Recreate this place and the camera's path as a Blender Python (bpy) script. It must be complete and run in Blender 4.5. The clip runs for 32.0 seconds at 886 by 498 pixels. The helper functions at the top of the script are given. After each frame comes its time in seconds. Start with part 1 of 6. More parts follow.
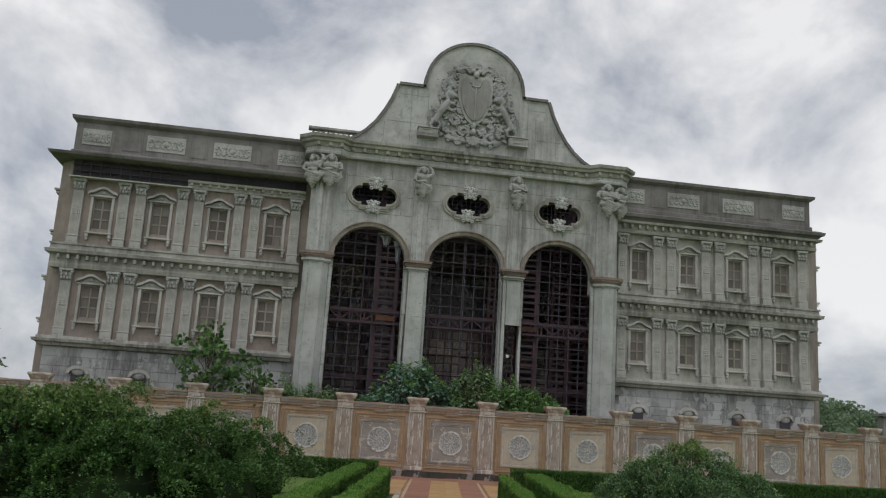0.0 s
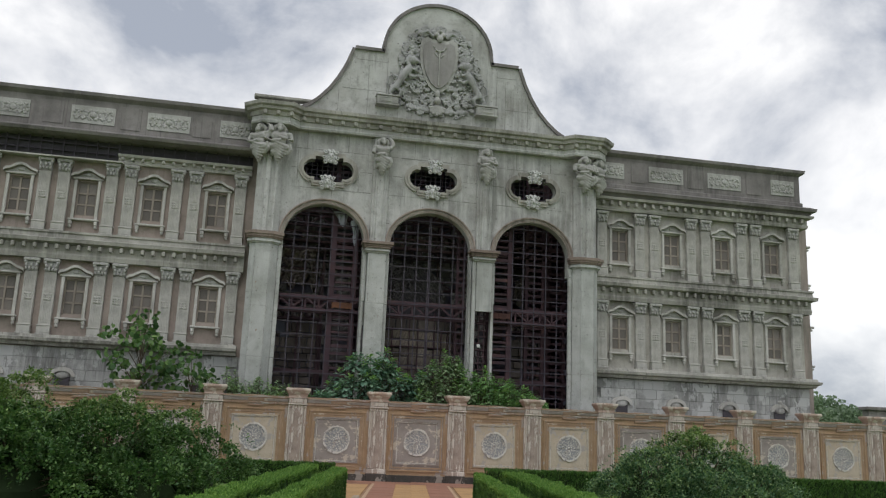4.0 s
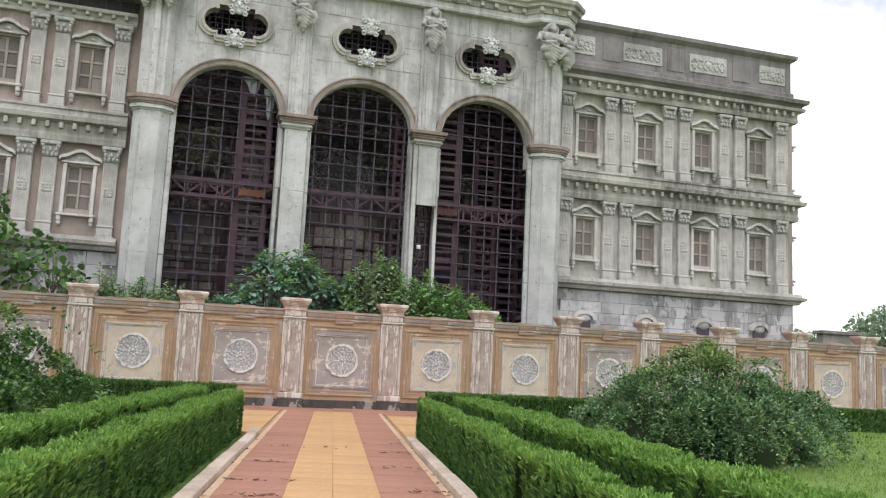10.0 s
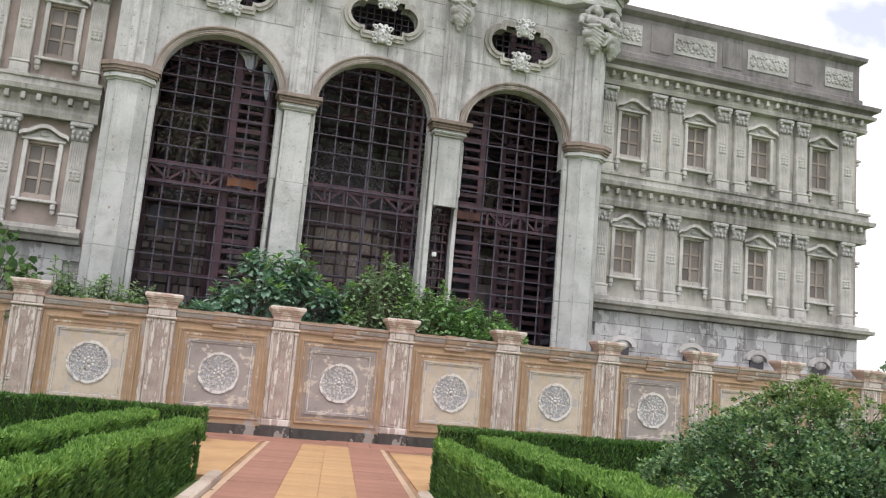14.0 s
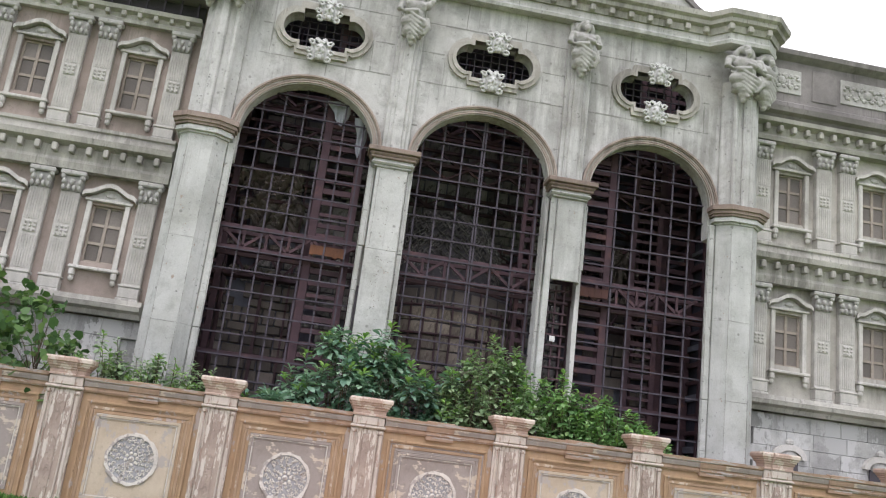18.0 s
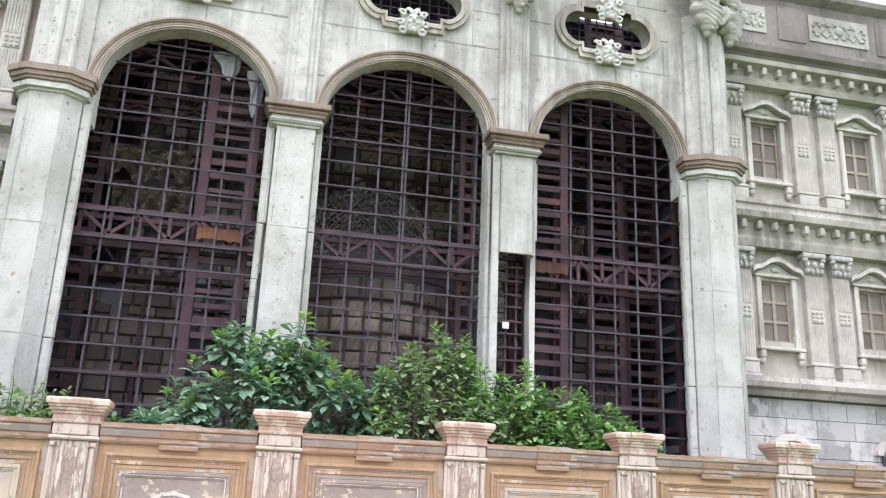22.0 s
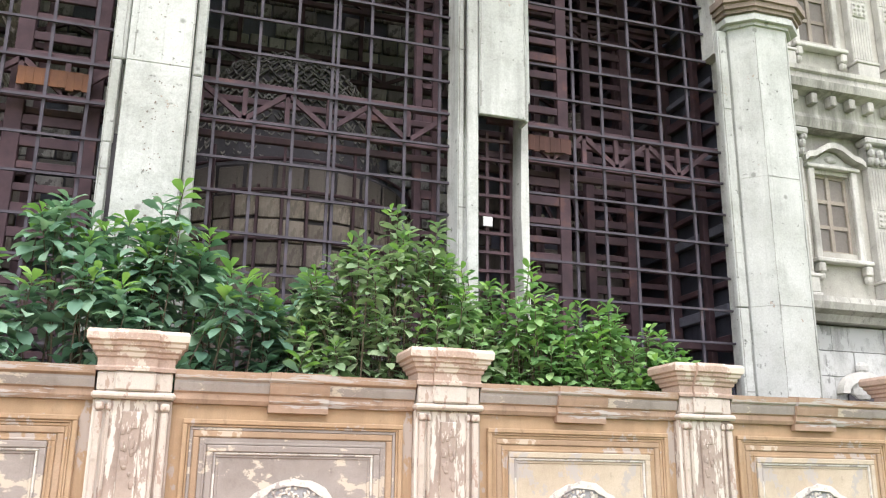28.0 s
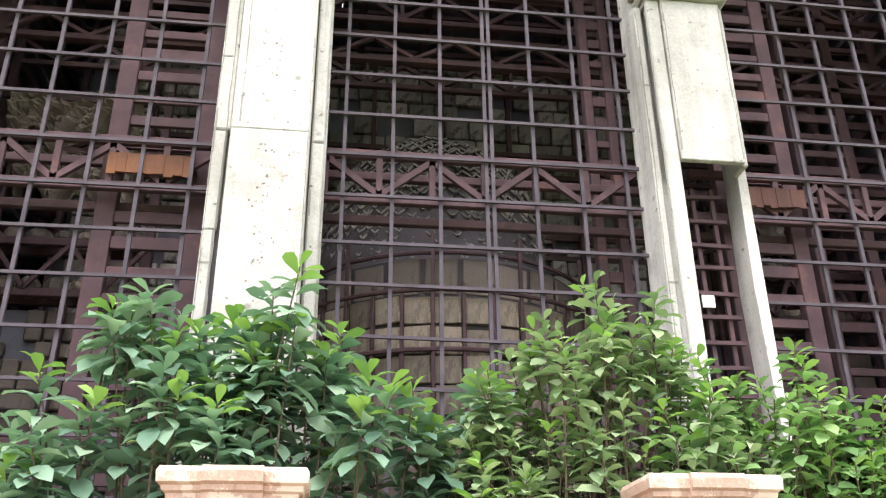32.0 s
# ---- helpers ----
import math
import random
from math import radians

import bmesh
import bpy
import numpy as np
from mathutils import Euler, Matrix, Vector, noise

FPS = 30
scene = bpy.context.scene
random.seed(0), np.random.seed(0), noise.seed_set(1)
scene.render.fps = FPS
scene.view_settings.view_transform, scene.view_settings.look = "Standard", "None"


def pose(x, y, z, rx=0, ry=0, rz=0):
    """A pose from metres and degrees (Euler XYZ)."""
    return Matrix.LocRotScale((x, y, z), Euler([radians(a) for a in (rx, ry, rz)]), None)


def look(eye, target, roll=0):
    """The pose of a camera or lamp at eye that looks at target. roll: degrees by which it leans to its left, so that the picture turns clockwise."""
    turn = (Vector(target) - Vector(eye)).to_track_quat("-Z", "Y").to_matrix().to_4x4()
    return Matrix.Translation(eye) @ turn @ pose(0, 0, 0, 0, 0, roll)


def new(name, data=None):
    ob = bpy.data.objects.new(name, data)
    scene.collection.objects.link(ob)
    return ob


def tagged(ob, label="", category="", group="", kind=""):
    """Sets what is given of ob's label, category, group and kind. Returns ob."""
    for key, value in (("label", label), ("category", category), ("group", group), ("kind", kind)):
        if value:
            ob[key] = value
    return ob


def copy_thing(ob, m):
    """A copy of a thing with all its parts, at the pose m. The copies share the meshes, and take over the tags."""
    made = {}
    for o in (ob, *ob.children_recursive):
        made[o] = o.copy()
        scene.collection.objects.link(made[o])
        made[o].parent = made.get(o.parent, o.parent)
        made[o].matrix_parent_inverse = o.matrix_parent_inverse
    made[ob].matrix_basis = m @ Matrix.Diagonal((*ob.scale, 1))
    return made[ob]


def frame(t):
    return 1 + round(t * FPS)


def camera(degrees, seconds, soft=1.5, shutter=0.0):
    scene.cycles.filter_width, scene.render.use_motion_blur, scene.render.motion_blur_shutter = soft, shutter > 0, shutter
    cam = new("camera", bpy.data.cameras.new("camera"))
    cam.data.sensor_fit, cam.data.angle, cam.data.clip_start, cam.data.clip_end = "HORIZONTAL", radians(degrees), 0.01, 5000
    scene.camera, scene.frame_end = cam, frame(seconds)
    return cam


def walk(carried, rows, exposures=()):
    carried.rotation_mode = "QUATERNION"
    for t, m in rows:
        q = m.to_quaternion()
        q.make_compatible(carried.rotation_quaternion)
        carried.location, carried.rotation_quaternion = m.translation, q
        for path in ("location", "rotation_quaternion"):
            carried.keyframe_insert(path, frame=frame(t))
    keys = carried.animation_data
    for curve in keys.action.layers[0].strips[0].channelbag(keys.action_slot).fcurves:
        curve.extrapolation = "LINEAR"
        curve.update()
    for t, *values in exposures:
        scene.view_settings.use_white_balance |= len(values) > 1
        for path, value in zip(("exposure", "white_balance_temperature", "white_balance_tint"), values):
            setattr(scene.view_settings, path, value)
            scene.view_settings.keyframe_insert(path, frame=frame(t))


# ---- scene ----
cam = camera(54.0, 32.0, soft=1.2)
PATH = [
    (0, (0.804, 1.863, 1.679), (1.119, 3.799, 2.072), 3.6),
    (0.5, (0.878, 2.158, 1.675), (1.156, 4.097, 2.078), 3.7),
    (1, (0.889, 2.509, 1.66), (1.149, 4.444, 2.094), 3.6),
    (1.5, (0.902, 2.904, 1.646), (1.2, 4.834, 2.078), 4.0),
    (2, (0.927, 3.287, 1.642), (1.253, 5.217, 2.055), 3.9),
    (2.5, (1.036, 3.614, 1.638), (1.4, 5.541, 2.032), 3.7),
    (4.5, (1.499, 5.147, 1.167), (1.933, 7.053, 1.59), 1.0),
    (5, (1.634, 5.551, 1.108), (2.199, 7.431, 1.492), -0.1),
    (5.5, (1.709, 5.974, 1.088), (2.3, 7.861, 1.388), -0.4),
    (6, (1.763, 6.39, 1.081), (2.365, 8.283, 1.31), 0.7),
    (6.5, (1.88, 6.719, 1.096), (2.465, 8.624, 1.269), 0.3),
    (7, (1.918, 7.164, 1.096), (2.47, 9.078, 1.273), 1.6),
    (7.5, (2.019, 7.585, 1.08), (2.658, 9.473, 1.249), 1.6),
    (8, (2.0, 7.845, 1.097), (2.588, 9.741, 1.339), 2.4),
    (8.5, (2.079, 8.29, 1.091), (2.662, 10.188, 1.337), 2.8),
    (9, (2.14, 8.661, 1.125), (2.674, 10.573, 1.37), 3.0),
    (9.5, (2.157, 9.06, 1.116), (2.677, 10.974, 1.375), 2.4),
    (10, (2.252, 9.421, 1.128), (2.818, 11.321, 1.39), 2.8),
    (10.5, (2.309, 9.816, 1.128), (2.878, 11.705, 1.454), 3.5),
    (11, (2.417, 10.218, 1.085), (3.064, 12.091, 1.357), 3.2),
    (11.5, (2.504, 10.554, 1.096), (3.11, 12.442, 1.359), 3.8),
    (12, (2.566, 10.947, 1.091), (3.21, 12.823, 1.348), 5.4),
    (12.5, (2.656, 11.264, 1.115), (3.329, 13.132, 1.354), 6.9),
    (13, (2.714, 11.644, 1.119), (3.333, 13.531, 1.361), 7.0),
    (13.5, (2.835, 12.06, 1.124), (3.476, 13.94, 1.363), 6.7),
    (14, (2.903, 12.429, 1.151), (3.446, 14.327, 1.469), 5.0),
    (14.5, (3.058, 12.714, 1.205), (3.552, 14.615, 1.581), 4.8),
    (15, (3.165, 13.073, 1.271), (3.556, 14.996, 1.653), 5.3),
    (15.5, (3.173, 13.461, 1.301), (3.469, 15.399, 1.696), 6.1),
    (17.5, (3.676, 14.982, 1.389), (3.969, 16.909, 1.838), 7.3),
    (18, (3.735, 15.356, 1.38), (3.985, 17.275, 1.886), 7.2),
    (18.5, (3.835, 15.715, 1.389), (4.053, 17.638, 1.893), 7.0),
    (19, (3.839, 16.079, 1.426), (3.997, 17.992, 1.986), 5.2),
    (19.5, (3.933, 16.423, 1.376), (4.131, 18.321, 1.974), 4.4),
    (20, (3.995, 16.815, 1.358), (4.19, 18.712, 1.962), 3.7),
    (20.5, (4.017, 17.184, 1.369), (4.21, 19.081, 1.975), 1.9),
    (21, (4.101, 17.546, 1.38), (4.343, 19.434, 1.993), 4.5),
    (21.5, (4.168, 17.94, 1.385), (4.401, 19.835, 1.981), 3.8),
    (22, (4.258, 18.361, 1.39), (4.664, 20.233, 1.965), 2.4),
    (22.5, (4.315, 18.672, 1.345), (4.707, 20.561, 1.874), 2.9),
    (23, (4.346, 19.052, 1.341), (4.792, 20.947, 1.8), 4.3),
    (23.5, (4.439, 19.401, 1.352), (4.89, 21.3, 1.791), 1.6),
    (24, (4.446, 19.792, 1.394), (4.89, 21.68, 1.88), 1.2),
    (24.5, (4.498, 20.159, 1.403), (4.936, 22.046, 1.901), 1.2),
    (25, (4.502, 20.51, 1.368), (4.819, 22.419, 1.873), 0.3),
    (25.5, (4.57, 20.836, 1.392), (4.908, 22.732, 1.932), -0.2),
    (27.5, (4.818, 22.222, 1.408), (5.359, 24.089, 1.876), 1.9),
    (28, (4.855, 22.474, 1.432), (5.441, 24.313, 1.956), 0.6),
    (28.5, (4.87, 22.743, 1.424), (5.307, 24.606, 2.005), 2.5),
    (29, (4.829, 23.055, 1.4), (4.914, 24.948, 2.04), 6.3),
    (29.5, (4.846, 23.292, 1.452), (4.73, 25.091, 2.317), 7.3),
    (30, (4.941, 23.58, 1.508), (4.794, 25.329, 2.465), 6.3),
    (30.5, (4.928, 23.868, 1.531), (4.842, 25.613, 2.506), 5.1),
    (31, (4.972, 24.158, 1.542), (4.925, 25.94, 2.449), 4.7),
    (31.5, (5.071, 24.401, 1.625), (5.157, 26.223, 2.445), 0.4),
    (32, (5.088, 24.616, 1.677), (5.326, 26.418, 2.512), -0.5),
]
EXPOSURES = [(t, e, k, g) for t, e, k, g in ((0.0, -0.57, 6480, 10), (1.0, -0.68, 6480, 10), (1.5, -0.5, 6480, 10), (2.5, -0.3, 6480, 10), (4.5, -0.3, 6480, 10), (5.0, -0.22, 6480, 11), (6.0, 0.33, 6510, 16), (7.0, 0.6, 6510, 16), (9.0, 0.63, 6510, 16), (13.0, 0.68, 6510, 17), (15.5, 0.66, 6510, 18), (18.0, 0.72, 6460, 18), (18.5, 1.0, 6460, 18), (19.0, 1.17, 6460, 18), (19.5, 1.0, 6460, 18), (20.0, 0.74, 6350, 18), (20.5, 0.95, 6350, 18), (21.0, 1.22, 6350, 18), (22.0, 1.3, 6350, 18), (25.0, 1.48, 6480, 16), (28.0, 1.5, 6630, 14), (29.0, 1.6, 6780, 14), (30.0, 1.63, 6830, 16), (31.0, 1.57, 6880, 18), (32.0, 1.86, 6980, 18))]
walk(cam, [(t, look(eye, target, roll)) for t, eye, target, roll in PATH], EXPOSURES)


# ---- body ----
# world: an overcast sky with soft clouds, and a wide weak sun
W = bpy.data.worlds.new("overcast_sky")
scene.world = W
W.use_nodes = True
wn, wl = W.node_tree.nodes, W.node_tree.links
wn.clear()
w_out, w_bg = wn.new("ShaderNodeOutputWorld"), wn.new("ShaderNodeBackground")
w_sky = wn.new("ShaderNodeTexSky")
w_sky.sky_type, w_sky.sun_disc = "NISHITA", False
w_sky.sun_elevation, w_sky.sun_rotation = radians(58), radians(200)
w_gain = wn.new("ShaderNodeVectorMath")
w_gain.operation = "SCALE"
w_gain.inputs["Scale"].default_value = 0.12
w_tc, w_map = wn.new("ShaderNodeTexCoord"), wn.new("ShaderNodeMapping")
w_map.inputs["Scale"].default_value = (1.0, 1.0, 1.05)
w_n1, w_r1, w_mix = wn.new("ShaderNodeTexNoise"), wn.new("ShaderNodeValToRGB"), wn.new("ShaderNodeMix")
w_n1.inputs["Scale"].default_value, w_n1.inputs["Detail"].default_value = 4.2, 9.0
w_n1.inputs["Roughness"].default_value, w_n1.inputs["Distortion"].default_value = 0.57, 0.25
w_r1.color_ramp.elements[0].position, w_r1.color_ramp.elements[1].position = 0.37, 0.60
w_r1.color_ramp.elements[0].color, w_r1.color_ramp.elements[1].color = (0.54, 0.585, 0.675, 1), (1.40, 1.39, 1.38, 1)
w_mix.data_type = "RGBA"
w_mix.inputs["Factor"].default_value = 0.86
wl.new(w_tc.outputs["Generated"], w_map.inputs["Vector"])
wl.new(w_map.outputs["Vector"], w_n1.inputs["Vector"])
wl.new(w_n1.outputs["Fac"], w_r1.inputs["Fac"])
wl.new(w_sky.outputs["Color"], w_gain.inputs[0])
wl.new(w_gain.outputs["Vector"], w_mix.inputs[6])
wl.new(w_r1.outputs["Color"], w_mix.inputs[7])
wl.new(w_mix.outputs[2], w_bg.inputs["Color"])
w_bg.inputs["Strength"].default_value = 1.0
wl.new(w_bg.outputs["Background"], w_out.inputs["Surface"])
sun = new("sun", bpy.data.lights.new("sun", "SUN"))
sun.data.energy, sun.data.angle, sun.data.color = 0.9, radians(25), (1.0, 0.97, 0.92)
sun.matrix_world = look((0, -10, 30), (5, 4, 5))


# ---- materials ----
def material(name):
    m = bpy.data.materials.new(name)
    m.use_nodes = True
    return m, m.node_tree.nodes, m.node_tree.links, m.node_tree.nodes["Principled BSDF"]


def noise_node(n, l, vec, scale, detail=4.0, rough=0.55):
    t = n.new("ShaderNodeTexNoise")
    t.inputs["Scale"].default_value, t.inputs["Detail"].default_value, t.inputs["Roughness"].default_value = scale, detail, rough
    l.new(vec, t.inputs["Vector"])
    return t.outputs["Fac"]


def ramp(n, l, fac, stops):
    r = n.new("ShaderNodeValToRGB")
    e = r.color_ramp.elements
    while len(e) < len(stops):
        e.new(0.5)
    for i, (p, c) in enumerate(stops):
        e[i].position, e[i].color = p, (*c, 1) if not isinstance(c, (int, float)) else (c, c, c, 1)
    l.new(fac, r.inputs["Fac"])
    return r.outputs["Color"]


def blend(n, l, fac, a, b, mode="MIX"):
    x = n.new("ShaderNodeMix")
    x.data_type, x.blend_type = "RGBA", mode
    for sock, v in ((x.inputs["Factor"], fac), (x.inputs[6], a), (x.inputs[7], b)):
        if isinstance(v, tuple):
            sock.default_value = (*v, 1)
        elif isinstance(v, (int, float)):
            sock.default_value = v
        else:
            l.new(v, sock)
    return x.outputs[2]


def mapped(n, l, scale=(1, 1, 1)):
    t, m = n.new("ShaderNodeTexCoord"), n.new("ShaderNodeMapping")
    m.inputs["Scale"].default_value = scale
    l.new(t.outputs["Object"], m.inputs["Vector"])
    return m.outputs["Vector"]


def bump(n, l, p, height, strength, distance=0.01):
    b = n.new("ShaderNodeBump")
    b.inputs["Strength"].default_value, b.inputs["Distance"].default_value = strength, distance
    l.new(height, b.inputs["Height"])
    l.new(b.outputs["Normal"], p.inputs["Normal"])


def weathered(name, base, light, dark, streak=0.5, rough=0.85, spot=0.35, fine=60.0, relief=0.35, island=0.0, peel=None, peel_at=0.6, peel_scale=2.2, bolts=0.0, grime=0.4, stretch=(1.0, 1.0, 0.8), sand=0.2):
    """Painted plaster or stone: patchy tone, rain streaks, small dark pits, optional peeled-off paint."""
    m, n, l, p = material(name)
    v, vs = mapped(n, l), mapped(n, l, (5.0, 5.0, 0.55))
    patch = noise_node(n, l, v, 0.9, 6, 0.6)
    col = ramp(n, l, patch, [(0.3, dark), (0.5, base), (0.72, light)])
    run = ramp(n, l, noise_node(n, l, vs, 1.3, 5, 0.65), [(0.42, 1.0), (0.68, 0.0)])
    low = ramp(n, l, noise_node(n, l, v, 0.55, 3), [(0.4, 0.0), (0.65, 1.0)])
    run = blend(n, l, 1.0, run, low, "MULTIPLY")
    run = blend(n, l, 1.0, run, (streak, streak, streak), "MULTIPLY")
    col = blend(n, l, run, col, tuple(c * 0.42 for c in dark))
    thin = ramp(n, l, noise_node(n, l, mapped(n, l, (16.0, 16.0, 0.45)), 1.0, 6, 0.7), [(0.56, 0.0), (0.64, 1.0)])
    thin = blend(n, l, 1.0, thin, ramp(n, l, noise_node(n, l, v, 0.9, 4), [(0.45, 0.0), (0.6, streak * 0.7)]), "MULTIPLY")
    col = blend(n, l, thin, col, tuple(c * 0.5 for c in dark))
    if bolts:
        vo = n.new("ShaderNodeTexVoronoi")
        vo.inputs["Scale"].default_value, vo.inputs["Randomness"].default_value = 3.2, 0.92
        l.new(v, vo.inputs["Vector"])
        col = blend(n, l, ramp(n, l, vo.outputs["Distance"], [(0.06, bolts), (0.11, 0.0)]), col, tuple(c * 0.45 for c in dark))
    grain = noise_node(n, l, v, fine, 5, 0.7)
    soot = ramp(n, l, noise_node(n, l, v, 4.3, 9, 0.72), [(0.50, 0.0), (0.72, grime)])
    col = blend(n, l, soot, col, tuple(c * 0.62 for c in dark))
    pits = ramp(n, l, noise_node(n, l, v, 17.0, 3, 0.5), [(0.66, 0.0), (0.76, spot)])
    col = blend(n, l, pits, col, tuple(c * 0.35 for c in dark))
    col = blend(n, l, sand, col, ramp(n, l, grain, [(0.3, 0.15), (0.7, 0.85)]), "OVERLAY")
    if peel:
        pv = mapped(n, l, stretch)
        mask = ramp(n, l, noise_node(n, l, pv, peel_scale, 9, 0.68), [(peel_at, 0.0), (peel_at + 0.015, 1.0)])
        col = blend(n, l, mask, col, peel)
    if island:
        g = n.new("ShaderNodeObjectInfo")
        col = blend(n, l, 1.0, col, ramp(n, l, g.outputs["Random"], [(0.0, 1.0 - island), (1.0, 1.0)]), "MULTIPLY")
    l.new(col, p.inputs["Base Color"])
    l.new(ramp(n, l, grain, [(0.3, rough - 0.12), (0.7, min(1.0, rough + 0.1))]), p.inputs["Roughness"])
    p.inputs["Specular IOR Level"].default_value = 0.25
    bump(n, l, p, blend(n, l, 0.35, grain, patch), relief, 0.012)
    return m


def leafy(name, dark, mid, light, shine=0.45, through_light=0.3, fleck=None):
    m, n, l, p = material(name)
    g, t = n.new("ShaderNodeNewGeometry"), n.new("ShaderNodeTexCoord")
    v = mapped(n, l)
    tone = blend(n, l, 0.45, g.outputs["Random Per Island"], noise_node(n, l, v, 1.6, 3))
    col = ramp(n, l, tone, [(0.2, dark), (0.5, mid), (0.85, light)] if fleck is None else [(0.2, dark), (0.45, mid), (0.62, light), (0.75, fleck)])
    l.new(col, p.inputs["Base Color"])
    p.inputs["Roughness"].default_value, p.inputs["Specular IOR Level"].default_value = shine, 0.35
    tr, mx = n.new("ShaderNodeBsdfTranslucent"), n.new("ShaderNodeMixShader")
    l.new(blend(n, l, 0.5, col, (0.25, 0.45, 0.05), "SOFT_LIGHT"), tr.inputs["Color"])
    mx.inputs["Fac"].default_value = through_light
    l.new(p.outputs["BSDF"], mx.inputs[1])
    l.new(tr.outputs["BSDF"], mx.inputs[2])
    l.new(mx.outputs["Shader"], n["Material Output"].inputs["Surface"])
    return m


PLASTER = weathered("pale_plaster", (0.53, 0.535, 0.52), (0.62, 0.63, 0.615), (0.36, 0.355, 0.33), streak=0.6, spot=0.95, bolts=0.55, grime=0.65, peel=(0.27, 0.275, 0.255), peel_at=0.69, peel_scale=2.4, stretch=(1.5, 1.5, 0.8))
PIER = weathered("pier_plaster", (0.485, 0.50, 0.485), (0.565, 0.58, 0.565), (0.37, 0.38, 0.35), streak=0.4, spot=1.0, bolts=0.7, grime=0.5, peel=(0.33, 0.27, 0.225), peel_at=0.655, peel_scale=5.0, stretch=(1.6, 1.6, 1.0))
CARVED = weathered("carved_plaster", (0.45, 0.45, 0.43), (0.55, 0.55, 0.53), (0.27, 0.265, 0.25), streak=0.5, relief=0.6)
MASKM = weathered("pale_mask_plaster", (0.60, 0.61, 0.60), (0.70, 0.71, 0.70), (0.44, 0.44, 0.42), streak=0.4, relief=0.6)
ARCHB = weathered("arch_band", (0.41, 0.345, 0.30), (0.50, 0.435, 0.385), (0.28, 0.235, 0.205), streak=0.6)
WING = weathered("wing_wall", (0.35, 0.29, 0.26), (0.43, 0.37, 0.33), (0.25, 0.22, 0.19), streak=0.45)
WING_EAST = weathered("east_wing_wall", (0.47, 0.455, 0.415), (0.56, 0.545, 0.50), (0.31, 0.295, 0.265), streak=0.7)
WING_TRIM = weathered("wing_trim", (0.545, 0.535, 0.505), (0.635, 0.625, 0.60), (0.36, 0.35, 0.325), streak=0.6)
LEDGE = weathered("ledge", (0.44, 0.43, 0.395), (0.54, 0.53, 0.49), (0.24, 0.235, 0.215), streak=0.8)
ATTIC = weathered("attic_paint", (0.245, 0.23, 0.225), (0.31, 0.295, 0.285), (0.16, 0.15, 0.147), streak=0.7)
STONE = weathered("base_stone", (0.46, 0.465, 0.455), (0.60, 0.61, 0.60), (0.28, 0.285, 0.275), streak=0.95, peel=(0.53, 0.54, 0.535), peel_at=0.52, peel_scale=1.7, island=0.18, grime=0.6, stretch=(1.0, 1.0, 0.6))
CAPBROWN = weathered("cap_brown", (0.285, 0.225, 0.19), (0.37, 0.31, 0.27), (0.16, 0.13, 0.115), streak=0.6)
STEEL, n_, l_, p_ = material("rusty_steel")
v_ = mapped(n_, l_)
l_.new(ramp(n_, l_, noise_node(n_, l_, v_, 3.0, 8, 0.7), [(0.35, (0.058, 0.038, 0.047)), (0.58, (0.092, 0.055, 0.066)), (0.72, (0.155, 0.08, 0.07))]), p_.inputs["Base Color"])
p_.inputs["Roughness"].default_value, p_.inputs["Specular IOR Level"].default_value = 0.75, 0.25
bump(n_, l_, p_, noise_node(n_, l_, v_, 90, 4), 0.3, 0.003)
# Part of the blue is arch haze put into the bar colour.
BARS, n_, l_, p_ = material("grey_bars")
v_ = mapped(n_, l_)
l_.new(ramp(n_, l_, noise_node(n_, l_, v_, 4.0, 8, 0.7), [(0.35, (0.056, 0.050, 0.064)), (0.6, (0.088, 0.078, 0.098)), (0.74, (0.11, 0.076, 0.078))]), p_.inputs["Base Color"])
p_.inputs["Roughness"].default_value, p_.inputs["Specular IOR Level"].default_value = 0.75, 0.25
OCHRE = weathered("ochre_paint", (0.445, 0.305, 0.19), (0.52, 0.385, 0.265), (0.345, 0.235, 0.15), streak=0.4, peel=(0.41, 0.35, 0.31), peel_at=0.575, peel_scale=2.6, fine=150.0, grime=0.3, stretch=(1.0, 1.0, 0.6))


